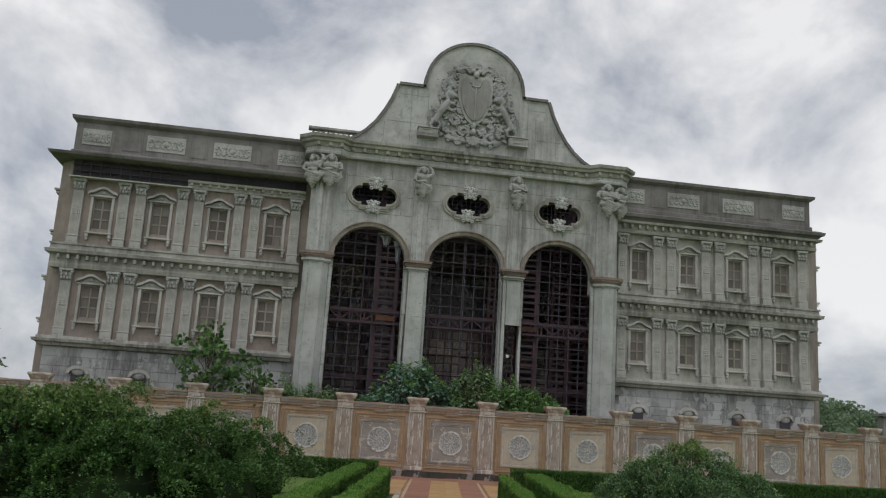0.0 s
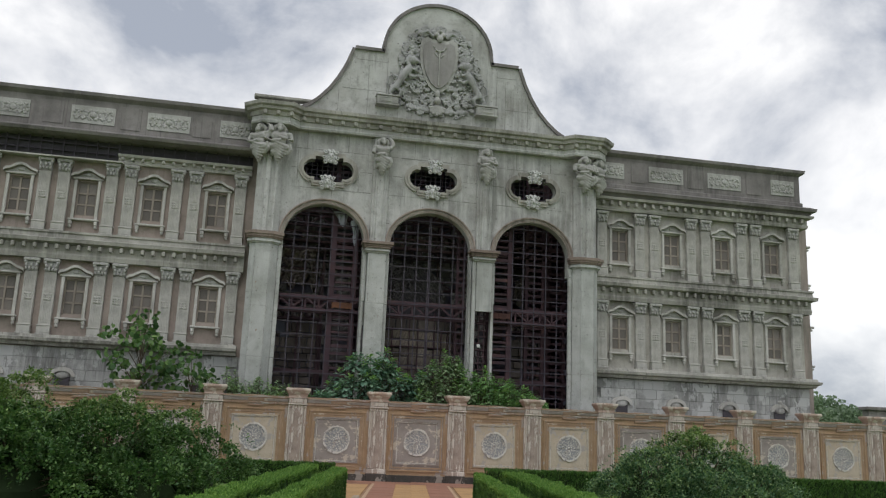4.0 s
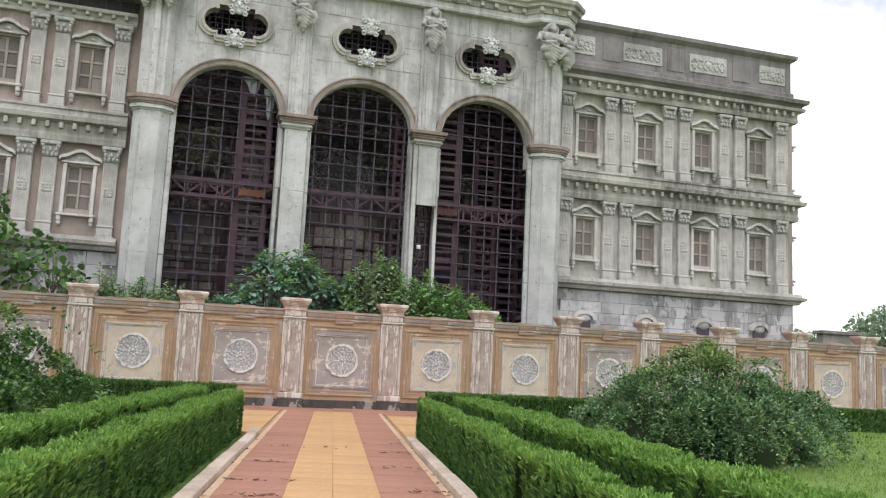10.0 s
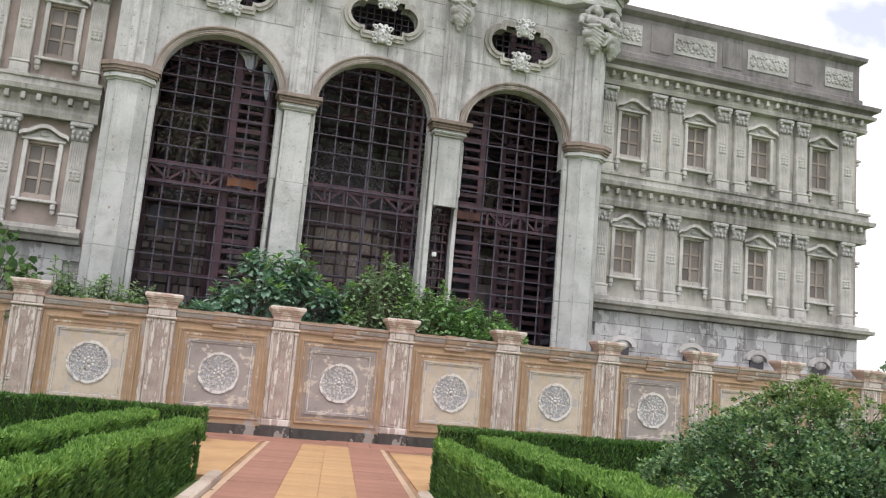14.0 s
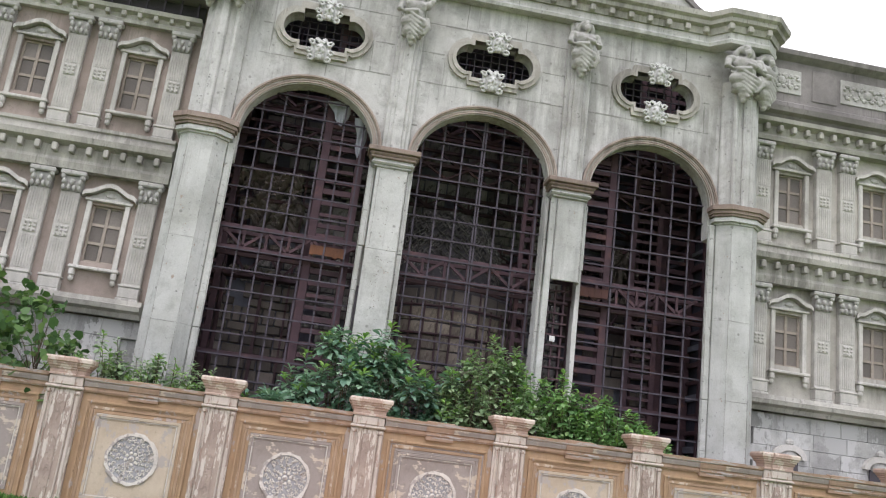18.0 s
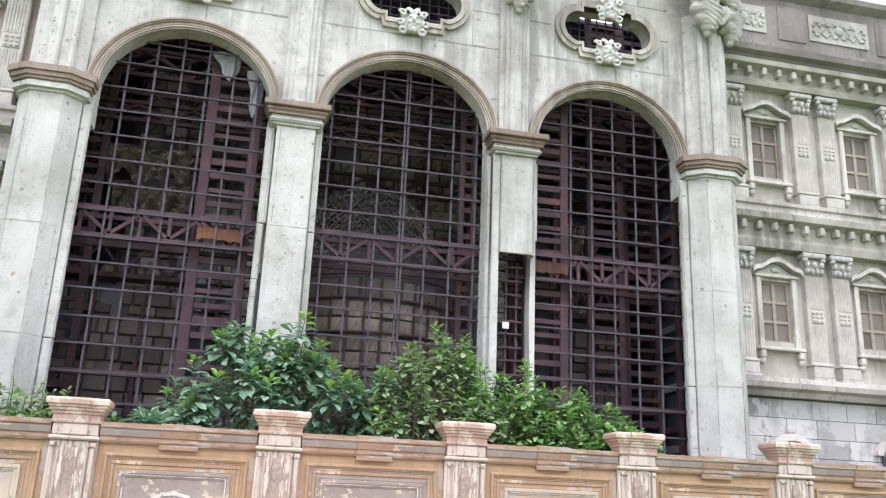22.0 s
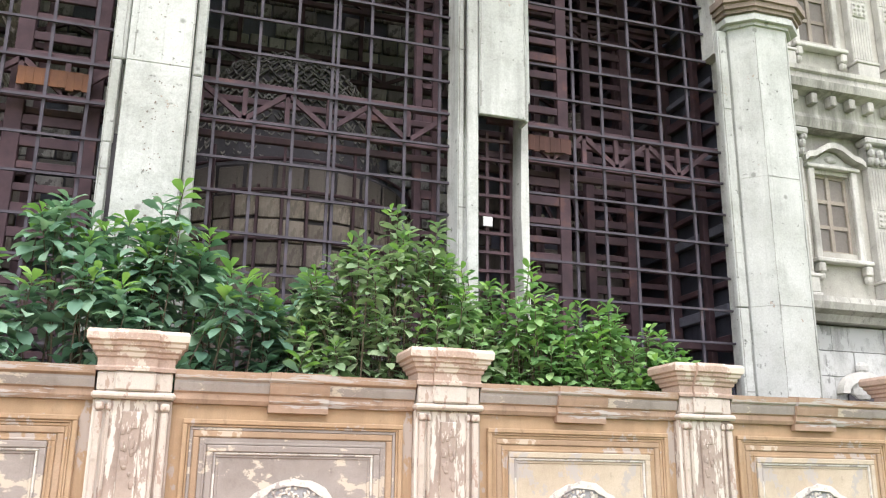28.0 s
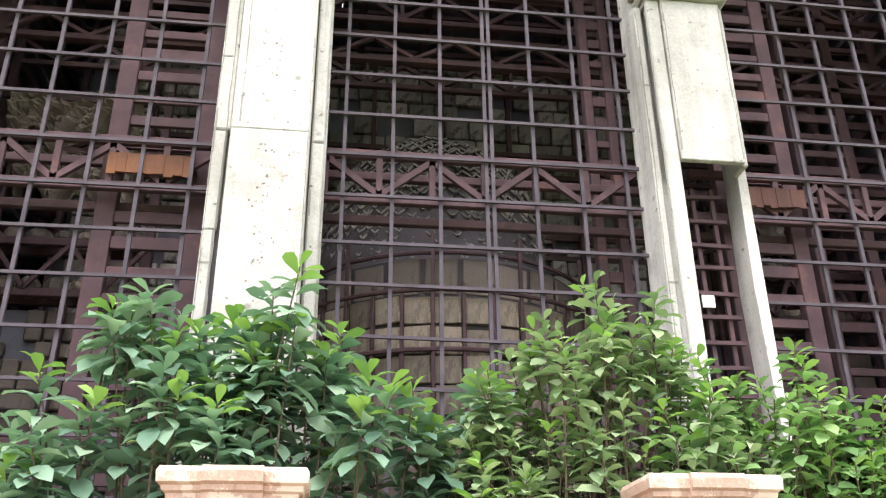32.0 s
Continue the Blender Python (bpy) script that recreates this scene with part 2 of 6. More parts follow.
# ---- mesh helpers ----
class Shape:
    """Vertices and faces of one part."""

    def __init__(self):
        self.v, self.f, self.smooth = [], [], False

    def put(self, v, f):
        b = len(self.v)
        self.v += [tuple(p) for p in v]
        self.f += [tuple(i + b for i in q) for q in f]
        return self

    def box(self, x0, x1, y0, y1, z0, z1, c=0.0):
        x0, x1, y0, y1, z0, z1 = min(x0, x1), max(x0, x1), min(y0, y1), max(y0, y1), min(z0, z1), max(z0, z1)
        if not c:
            v = [(x, y, z) for z in (z0, z1) for y in (y0, y1) for x in (x0, x1)]
            return self.put(v, [(0, 2, 3, 1), (4, 5, 7, 6), (0, 1, 5, 4), (2, 6, 7, 3), (0, 4, 6, 2), (1, 3, 7, 5)])
        c = min(c, (x1 - x0) * 0.45, (y1 - y0) * 0.45, (z1 - z0) * 0.45)
        ring = lambda d, z: [(x0 + d, y0 + c, z), (x0 + c, y0 + d, z), (x1 - c, y0 + d, z), (x1 - d, y0 + c, z), (x1 - d, y1 - c, z), (x1 - c, y1 - d, z), (x0 + c, y1 - d, z), (x0 + d, y1 - c, z)]
        v = ring(c, z0) + ring(0, z0 + c) + ring(0, z1 - c) + ring(c, z1)
        f = [tuple(range(7, -1, -1)), tuple(range(24, 32))]
        f += [(a + i, a + (i + 1) % 8, a + 8 + (i + 1) % 8, a + 8 + i) for a in (0, 8, 16) for i in range(8)]
        return self.put(v, f)

    def slab(self, poly, y0, y1):
        """A polygon of (x, z) drawn out from y0 to y1."""
        k = len(poly)
        area = sum(poly[i][0] * poly[(i + 1) % k][1] - poly[(i + 1) % k][0] * poly[i][1] for i in range(k))
        p = poly if area > 0 else poly[::-1]
        v = [(x, y0, z) for x, z in p] + [(x, y1, z) for x, z in p]
        f = [tuple(range(k)), tuple(range(2 * k - 1, k - 1, -1))] + [(i, i + k, (i + 1) % k + k, (i + 1) % k) for i in range(k)]
        return self.put(v, f)

    def flat(self, poly, z0, z1):
        """A polygon of (x, y) drawn up from z0 to z1."""
        k = len(poly)
        area = sum(poly[i][0] * poly[(i + 1) % k][1] - poly[(i + 1) % k][0] * poly[i][1] for i in range(k))
        p = poly if area > 0 else poly[::-1]
        v = [(x, y, z0) for x, y in p] + [(x, y, z1) for x, y in p]
        f = [tuple(range(k - 1, -1, -1)), tuple(range(k, 2 * k))] + [(i, (i + 1) % k, (i + 1) % k + k, i + k) for i in range(k)]
        return self.put(v, f)

    def sweep(self, path, profile, closed=False):
        """A profile of (out, up) carried along a level path of (x, y); out is to the right of the way."""
        n, k, rings = len(path), len(profile), []
        for i in range(n):
            a = Vector(path[i - 1]) if i or closed else None
            b, c = Vector(path[i]), (Vector(path[(i + 1) % n]) if i < n - 1 or closed else None)
            ways = [(q - p).normalized() for p, q in ((a, b), (b, c)) if p is not None and q is not None]
            sides = [Vector((w.y, -w.x)) for w in ways]
            s = sum(sides, Vector((0, 0))).normalized()
            s = s / max(0.3, s.dot(sides[0]))
            rings.append([(b.x + s.x * o, b.y + s.y * o, z) for o, z in profile])
        v = [p for r in rings for p in r]
        f = [(i * k + j, ((i + 1) % n) * k + j, ((i + 1) % n) * k + (j + 1) % k, i * k + (j + 1) % k) for i in range(n if closed else n - 1) for j in range(k)]
        if not closed:
            f += [tuple(range(k)), tuple(range(n * k - 1, (n - 1) * k - 1, -1))]
        return self.put(v, f)

    def lathe(self, profile, cx, cy, n=16, squash=1.0):
        k = len(profile)
        v = [(cx + r * math.cos(2 * math.pi * i / n), cy + squash * r * math.sin(2 * math.pi * i / n), z) for i in range(n) for r, z in profile]
        f = [(i * k + j, ((i + 1) % n) * k + j, ((i + 1) % n) * k + j + 1, i * k + j + 1) for i in range(n) for j in range(k - 1)]
        return self.put(v, f)

    def tube(self, pts, radii, n=6):
        rings = []
        for i, p in enumerate(pts):
            p = Vector(p)
            d = (Vector(pts[min(i + 1, len(pts) - 1)]) - Vector(pts[max(i - 1, 0)])).normalized()
            u = d.orthogonal().normalized()
            w = d.cross(u)
            r = radii[i] if isinstance(radii, (list, tuple)) else radii
            rings.append([p + r * (u * math.cos(2 * math.pi * j / n) + w * math.sin(2 * math.pi * j / n)) for j in range(n)])
        v = [tuple(q) for r in rings for q in r]
        f = [(i * n + j, i * n + (j + 1) % n, (i + 1) * n + (j + 1) % n, (i + 1) * n + j) for i in range(len(pts) - 1) for j in range(n)]
        f += [tuple(range(n - 1, -1, -1)), tuple(range((len(pts) - 1) * n, len(pts) * n))]
        return self.put(v, f)

    def bar(self, a, b, w, d=None):
        """A straight square bar from a to b."""
        a, b, d = Vector(a), Vector(b), d or w
        way = (b - a).normalized()
        side = way.cross(Vector((0, 1, 0)))
        side = side.normalized() if side.length > 0.1 else Vector((1, 0, 0))
        up = side.cross(way).normalized()
        v = [tuple(p + side * (w / 2 * i) + up * (d / 2 * j)) for p in (a, b) for i, j in ((-1, -1), (1, -1), (1, 1), (-1, 1))]
        return self.put(v, [(3, 2, 1, 0), (4, 5, 6, 7)] + [(i, (i + 1) % 4, (i + 1) % 4 + 4, i + 4) for i in range(4)])

    def ball(self, c, r, n=8, rings=6, ph=0.0):
        rx, ry, rz = r if isinstance(r, tuple) else (r, r, r)
        v = [(c[0], c[1], c[2] - rz)]
        for i in range(1, rings):
            a = math.pi * i / rings - math.pi / 2
            v += [(c[0] + rx * math.cos(a) * math.cos(2 * math.pi * j / n + ph), c[1] + ry * math.cos(a) * math.sin(2 * math.pi * j / n + ph), c[2] + rz * math.sin(a)) for j in range(n)]
        v.append((c[0], c[1], c[2] + rz))
        f = [(0, 1 + (j + 1) % n, 1 + j) for j in range(n)]
        f += [(1 + i * n + j, 1 + i * n + (j + 1) % n, 1 + (i + 1) * n + (j + 1) % n, 1 + (i + 1) * n + j) for i in range(rings - 2) for j in range(n)]
        t = len(v) - 1
        f += [(t, t - n + j, t - n + (j + 1) % n) for j in range(n)]
        return self.put(v, f)

    def mesh(self, name):
        me = bpy.data.meshes.new(name)
        me.from_pydata(self.v, [], self.f)
        if self.smooth:
            me.polygons.foreach_set("use_smooth", [True] * len(me.polygons))
        me.update()
        return me


def part(name, shape, mat, parent=None, label="", at=None):
    """Links a shape, or a mesh, as one object, as a rule under a thing or a part."""
    me = shape.mesh(name) if isinstance(shape, Shape) else shape
    if mat is not None and not me.materials:
        me.materials.append(mat)
    ob = new(name, me)
    if parent is not None:
        ob.parent = parent
    if at is not None:
        ob.matrix_basis = at
    if label:
        ob["label"] = label
    return ob


def thing(name, label, category, group="", kind="", at=None):
    ob = new(name)
    ob.empty_display_size = 0.2
    if at is not None:
        ob.matrix_basis = at
    return tagged(ob, label, category, group, kind)


def cloud(name, base_v, base_f, mats, mat, smooth=False):
    """One mesh of many copies of a small shape; mats is an array of N 4x4 matrices."""
    bv = np.asarray(base_v, float)
    bv = np.c_[bv, np.ones(len(bv))]
    v = np.einsum("nij,kj->nki", np.asarray(mats), bv)[..., :3].reshape(-1, 3)
    k, nn = len(base_v), len(mats)
    sizes = np.array([len(q) for q in base_f])
    loop = np.concatenate([np.array(q) for q in base_f])
    loops = (np.arange(nn)[:, None] * k + loop[None]).ravel()
    totals = np.tile(sizes, nn)
    me = bpy.data.meshes.new(name)
    me.vertices.add(len(v))
    me.vertices.foreach_set("co", v.ravel())
    me.loops.add(len(loops))
    me.loops.foreach_set("vertex_index", loops.astype(np.int32))
    me.polygons.add(len(totals))
    me.polygons.foreach_set("loop_start", np.r_[0, np.cumsum(totals)[:-1]].astype(np.int32))
    if smooth:
        me.polygons.foreach_set("use_smooth", np.ones(len(totals), bool))
    me.materials.append(mat)
    me.update(calc_edges=True)
    me.validate()
    return me


def aims(pos, out, size, rng, spread=0.5, roll=True):
    """Matrices that set a shape, drawn along +y with its face to +z, at pos, with +y near the way out."""
    nn = len(pos)
    d = out + rng.normal(0, spread, (nn, 3))
    d /= np.linalg.norm(d, axis=1, keepdims=True) + 1e-9
    h = rng.normal(0, 1, (nn, 3)) if roll else np.tile([0, 0, 1.0], (nn, 1)) + rng.normal(0, 0.25, (nn, 3))
    s = np.cross(d, h)
    s /= np.linalg.norm(s, axis=1, keepdims=True) + 1e-9
    u = np.cross(s, d)
    m = np.zeros((nn, 4, 4))
    sz = np.broadcast_to(size, nn)[:, None]
    m[:, :3, 0], m[:, :3, 1], m[:, :3, 2], m[:, :3, 3], m[:, 3, 3] = s * sz, d * sz, u * sz, pos, 1
    return m


AX = 6.205          # the facade's axis of symmetry
WY = 30.85         # the wings' wall
CY = 30.12         # the centre's wall, before the block is set back
CENTRE = pose(0, 0.14, 0)


# Near-black tone: the shade of gaps and recesses put into a colour.
SHADE = weathered("painted_shade", (0.075, 0.07, 0.08), (0.095, 0.09, 0.10), (0.055, 0.052, 0.058), streak=0.0)
SHUTTER = weathered("shutter_paint", (0.33, 0.29, 0.25), (0.41, 0.365, 0.32), (0.22, 0.19, 0.165), streak=0.2)
PANEM = weathered("dusty_pane", (0.25, 0.225, 0.205), (0.33, 0.30, 0.275), (0.14, 0.125, 0.115), streak=0.3, rough=0.5, island=0.5)

# ---- ground ----
GRASS, n_, l_, p_ = material("lawn_soil")
v_ = mapped(n_, l_)
c_ = ramp(n_, l_, noise_node(n_, l_, v_, 0.8, 6, 0.6), [(0.3, (0.09, 0.16, 0.03)), (0.55, (0.14, 0.24, 0.045)), (0.75, (0.20, 0.28, 0.07))])
l_.new(blend(n_, l_, 0.4, c_, ramp(n_, l_, noise_node(n_, l_, v_, 45, 4), [(0.3, (0.05, 0.09, 0.02)), (0.7, (0.22, 0.32, 0.08))])), p_.inputs["Base Color"])
p_.inputs["Roughness"].default_value = 0.95
bump(n_, l_, p_, noise_node(n_, l_, v_, 30, 5), 0.8, 0.05)
g = Shape().put([(-1500, -1500, 0), (1500, -1500, 0), (1500, 1500, 0), (-1500, 1500, 0)], [(0, 1, 2, 3)])
tagged(part("ground", g, GRASS), "green lawn and soil running to the horizon", "ground", kind="structure")

# Hidden strip behind the fence, added to keep green bounce off the facade.
soil = weathered("bounce_strip_brown", (0.22, 0.19, 0.16), (0.30, 0.27, 0.23), (0.13, 0.11, 0.09), streak=0.0, relief=0.8)
tagged(part("bounce_strip", Shape().box(-8.0, 20.5, 28.87, 31.0, -0.05, 0.02), soil), "unseen grey-brown strip behind the fence, added to cut green bounce light", "ground", kind="structure")

# ---- the paved walk, 10.6 degrees off the fence's normal ----
WALK = Matrix.Translation((0.684, 0, 0)) @ Matrix.Rotation(-math.atan2(0.1731, 1), 4, "Z")
walkway = thing("walkway", "straight garden walk of red and yellow tiles", "walkway", kind="structure", at=WALK)
bed = weathered("mortar_bed", (0.40, 0.25, 0.155), (0.46, 0.30, 0.19), (0.30, 0.185, 0.12))
YTILE = weathered("yellow_tile", (0.54, 0.335, 0.165), (0.59, 0.375, 0.195), (0.43, 0.265, 0.135), streak=0.0, rough=0.65, spot=0.35, relief=0.1, island=0.10, grime=0.4)
RTILE = weathered("red_tile", (0.40, 0.205, 0.145), (0.455, 0.25, 0.185), (0.285, 0.15, 0.11), streak=0.0, rough=0.65, spot=0.4, relief=0.1, island=0.14, grime=0.5)
CTILE = weathered("cream_tile", (0.60, 0.43, 0.29), (0.66, 0.49, 0.35), (0.5, 0.35, 0.23), streak=0.0, rough=0.6, spot=0.3, relief=0.1, island=0.14)
part("bedding", Shape().box(-1.06, 1.06, -4, 27.75, -0.1, 0.03), bed, walkway)
bands = [(-0.99, -0.92, CTILE, "c"), (-0.92, -0.385, RTILE, "r"), (-0.385, 0.0, YTILE, "y"), (0.0, 0.385, YTILE, "y"), (0.385, 0.92, RTILE, "r"), (0.92, 0.99, CTILE, "c")]
tile_mesh = {}
rest = {"c": Shape(), "r": Shape(), "y": Shape()}
for row in range(-10, 72):
    s0 = row * 0.385
    for w0, w1, mat, key in bands:
        if row < 24:
            rest[key].box(w0 + 0.002, w1 - 0.002, s0 + 0.002, s0 + 0.383, 0.02, 0.05)
            continue
        me = tile_mesh.get((key, w1 - w0))
        if me is None:
            hw = (w1 - w0) / 2 - 0.001
            me = tile_mesh[key, w1 - w0] = Shape().box(-hw, hw, -0.1915, 0.1915, -0.02, 0.012, 0.0015).mesh("tile")
            me.materials.append(mat)
        tilt = (random.gauss(0, 0.12), random.gauss(0, 0.12))
        part("tile", me, mat, walkway, at=pose((w0 + w1) / 2, s0 + 0.1925, 0.042 + random.gauss(0, 0.0012), *tilt))
for key, mat in (("c", CTILE), ("r", RTILE), ("y", YTILE)):
    tagged(part("tiles", rest[key], mat, walkway), kind="stuff")
KERB = weathered("kerb_stone", (0.56, 0.47, 0.38), (0.64, 0.56, 0.47), (0.38, 0.30, 0.24), streak=0.2, spot=0.5)
for side, end in ((-1, 22.1), (1, 21.7)):
    kerb = thing("kerb", "low weathered pinkish stone kerb along the walk", "kerb", kind="structure", at=WALK)
    s = -3.9
    while s < end - 0.1:
        e = min(end, s + 1.2)
        part("kerb_stone", Shape().box(side * 1.0, side * 1.13, s + 0.006, e - 0.006, -0.1, 0.125 + random.uniform(-0.006, 0.006), 0.018), KERB, kerb)
        s = e

# ---- facade, centre: wall with three arches and three quatrefoil openings ----
def arc(cx, cz, a, b, t0, t1, k):
    return [(cx + a * math.cos(t0 + (t1 - t0) * i / k), cz + b * math.sin(t0 + (t1 - t0) * i / k)) for i in range(k + 1)]


SPRING, RISE, BAYS = 6.9, 1.06, ((-3.235, 1.185), (0.0, 1.245), (3.235, 1.185))
QZ = 9.05


def quatre(cx, cz, g=0.0):
    """The right half, from the bottom up, of a quatrefoil lying on its side; g widens it."""
    pts = [(cx, cz - 0.38 - g), (cx + 0.42 + g * 0.4, cz - 0.38 - g), (cx + 0.42 + g * 0.6, cz - 0.27 - g * 0.8)]
    pts += arc(cx + 0.45, cz, 0.30 + g, 0.29 + g, -math.pi / 2.4, math.pi / 2.4, 10)
    pts += [(cx + 0.42 + g * 0.6, cz + 0.27 + g * 0.8), (cx + 0.42 + g * 0.4, cz + 0.38 + g), (cx, cz + 0.38 + g)]
    return pts


Y0, Y1 = CY, CY + 0.235
front = thing("wall_centre", "tall pale plastered gatehouse front with three arches", "facade", kind="structure", at=CENTRE)
edges = [-5.3, -1.645, 1.645, 5.3]
for i, (bx, r) in enumerate(BAYS):
    c = AX + bx
    x0, x1 = AX + edges[i], AX + edges[i + 1]
    for side in (-1, 1):
        xo = x0 if side < 0 else x1
        a = [(x, z) for x, z in arc(c, SPRING, r, RISE, math.pi / 2, 0, 16)]
        q = quatre(c, QZ)
        far = abs(xo - c)
        torn = (i, side) in ((1, 1), (2, -1))
        edge_x = c + (far - 0.2 if i == 1 else r + 0.07)
        foot = [(edge_x, 0.0), (edge_x + 0.015, 1.6), (edge_x - 0.012, 2.9), (edge_x + 0.02, 4.1), (edge_x, 5.2), (edge_x, 6.3), (c + far, 6.3)] if torn else [(c + far, 0.0)]
        poly = [(c, SPRING + RISE)] + a[1:] + ([(c + r, 6.32), (c + r + 0.12, 6.3), (c + r + 0.12, 0.0)] if (i, side) in ((0, -1), (2, 1)) else [(c + r, 0.0)]) + foot + [(c + far, 10.25), (c, 10.25)] + q[::-1]
        poly = [(c + side * (x - c), z) for x, z in poly]
        part("wall_panel", Shape().slab(poly, Y0, Y1), PLASTER, front)
    # archivolt and the frame of the quatrefoil
    for o, i_, d0, d1, m_, nm in ((0.165, 0.135, -0.115, -0.001, ARCHB, "archivolt_lip"), (0.134, 0.112, -0.09, -0.001, ARCHB, "archivolt_bead"), (0.111, 0.045, -0.06, -0.001, WING_EAST, "archivolt"), (0.08, 0.064, -0.078, -0.061, ARCHB, "archivolt_bead"), (0.044, 0.022, -0.095, -0.001, ARCHB, "archivolt_fillet"), (0.021, 0.0, -0.07, -0.001, WING_EAST, "archivolt_fillet")):
        outer, inner = arc(c, SPRING, r + o, RISE + o, 0, math.pi, 40), arc(c, SPRING, r + i_, RISE + i_, math.pi, 0, 40)
        part(nm, Shape().slab(outer + inner, Y0 + d0, Y0 + d1), m_, front)
    qo, qi = quatre(c, QZ, 0.15), quatre(c, QZ, 0.0)
    ring = Shape()
    for side in (-1, 1):
        ring.slab([(c + side * (x - c), z) for x, z in qo + qi[::-1]], Y0 - 0.07, Y0 + 0.05)
    qo, qi = quatre(c, QZ, 0.075), quatre(c, QZ, 0.0)
    for side in (-1, 1):
        ring.slab([(c + side * (x - c), z) for x, z in qo + qi[::-1]], Y0 - 0.10, Y0 - 0.02)
    part("quatrefoil_frame", ring, WING_EAST, front, "grey stone quatrefoil frame")

# piers: two between the arches, one with bevelled corners at each end
for u in (-1.645, 1.645):
    x = AX + u
    pier = thing("pier", "white plastered pier with a brown moulded cap", "pier", kind="structure", at=CENTRE)
    open_low = u > 0
    top = 6.55
    levels = [0.0, 1.9, 3.55, 5.05, top]
    if open_low:
        levels = [5.02, top]
        part("shaft_side", Shape().box(x - 0.41, x - 0.345, 29.99, Y0 - 0.002, 0.0, top, 0.012), PIER, pier)
        part("shaft_side", Shape().box(x - 0.34, x - 0.225, 29.895, 29.95, 0.0, top, 0.012), PIER, pier)
        part("shaft_side", Shape().box(x + 0.287, x + 0.335, 29.93, Y0 - 0.002, 5.02, top, 0.012).box(x + 0.34, x + 0.41, 30.06, Y0 - 0.002, 5.3, top, 0.012), PIER, pier)
    else:
        part("shaft_side", Shape().box(x - 0.41, x - 0.305, 29.99, Y0 - 0.002, 0.0, 2.0, 0.012).box(x - 0.41, x - 0.328, 29.99, Y0 - 0.002, 2.0, 4.3, 0.01).box(x - 0.41, x - 0.312, 29.99, Y0 - 0.002, 4.3, 5.1, 0.012).box(x - 0.41, x - 0.285, 29.99, Y0 - 0.002, 5.11, top, 0.012), PIER, pier)
        part("shaft_side", Shape().box(x + 0.295, x + 0.385, 29.99, Y0 - 0.002, 0.0, 5.04, 0.012).box(x + 0.295, x + 0.385, 29.99, Y0 - 0.002, 5.05, top, 0.012), PIER, pier)
        # Dark backing over the pale wall, painted in as the shade of the split.
        part("shaft_shade", Shape().box(x - 0.327, x - 0.272, 30.03, Y0 - 0.003, 1.9, 4.4), SHADE, pier, "dark backing painting in the shade of the split plaster")
    for z0, z1 in zip(levels, levels[1:]):
        part("shaft", Shape().box(x - (0.221 if open_low else 0.27), x + 0.285, 29.875 if open_low else 29.86, 29.93 if open_low else Y0 - 0.002, z0 + 0.001, z1 - 0.001, 0.007), PIER, pier)
    cap = Shape()
    for h, z0, z1, c_ in ((0.335, 6.55, 6.59, 0.01), (0.385, 6.59, 6.66, 0.03), (0.36, 6.66, 6.69, 0.008)):
        cap.box(x - h, x + h, 29.86 - (h - 0.30), Y0 - 0.003, z0, z1, c_)
    part("cap_bell", cap, PIER, pier)
    slab = Shape()
    for h, z0, z1, c_ in ((0.405, 6.69, 6.735, 0.012), (0.435, 6.735, 6.80, 0.03), (0.47, 6.80, 6.89, 0.012)):
        slab.box(x - h, x + h, 29.86 - (h - 0.30), Y0 - 0.004, z0, z1, c_)
    part("cap_slab", slab, CAPBROWN, pier, "dark brown cap slab")
    part("strip", Shape().box(x - 0.24, x + 0.24, 30.0, Y0 - 0.002, 6.892, 10.2, 0.015).box(x - 0.17, x + 0.17, 29.955, 30.001, 6.9, 10.19, 0.015).box(x - 0.10, x + 0.10, 29.915, 29.956, 6.91, 9.2, 0.02), PLASTER, pier)
for side in (-1, 1):
    X = lambda u, s=side: AX + s * u
    pier = thing("pier", "wide white plastered corner pier with bevelled edges", "pier", kind="structure", at=CENTRE)
    plan = lambda o: [(X(4.56 - o), Y0 - 0.005), (X(4.56 - o), 30.02 - o), (X(4.76 - o * 0.4), 29.82 - o), (X(5.20 + o * 0.4), 29.82 - o), (X(5.37 + o), 30.0 - o), (X(5.37 + o), 30.7)]
    for z0, z1 in ((0.0, 1.75), (1.75, 3.3), (3.3, 4.75), (4.75, 6.58)):
        part("shaft", Shape().flat(plan(0.0), z0 + 0.0015, z1 - 0.0015), PIER, pier)
    part("shaft_core", Shape().flat(plan(-0.03), 0.0, 6.57), SHADE, pier)
    part("shaft_side", Shape().box(X(4.425), X(4.555), 30.04, Y0 - 0.003, 0, 3.29, 0.012).box(X(4.425), X(4.555), 30.04, Y0 - 0.003, 3.30, 6.58, 0.012), PIER, pier)
    cap = Shape()
    for o, z0, z1 in ((0.03, 6.58, 6.62), (0.085, 6.62, 6.69), (0.06, 6.69, 6.72)):
        cap.flat(plan(o), z0, z1)
    part("cap_bell", cap, PIER, pier)
    part("cap_slab", Shape().flat(plan(0.10), 6.72, 6.765).flat(plan(0.13), 6.765, 6.83).flat(plan(0.16), 6.83, 6.92), CAPBROWN, pier, "dark brown cap slab")
    sh = Shape().flat(plan(-0.03), 6.92, 9.55)
    for a, w in ((4.72, 0.10), (4.93, 0.16)):
        sh.box(X(a), X(a + w), 29.785, 29.86, 6.92, 9.35, 0.03)
    part("upper_shaft", sh, PLASTER, pier)

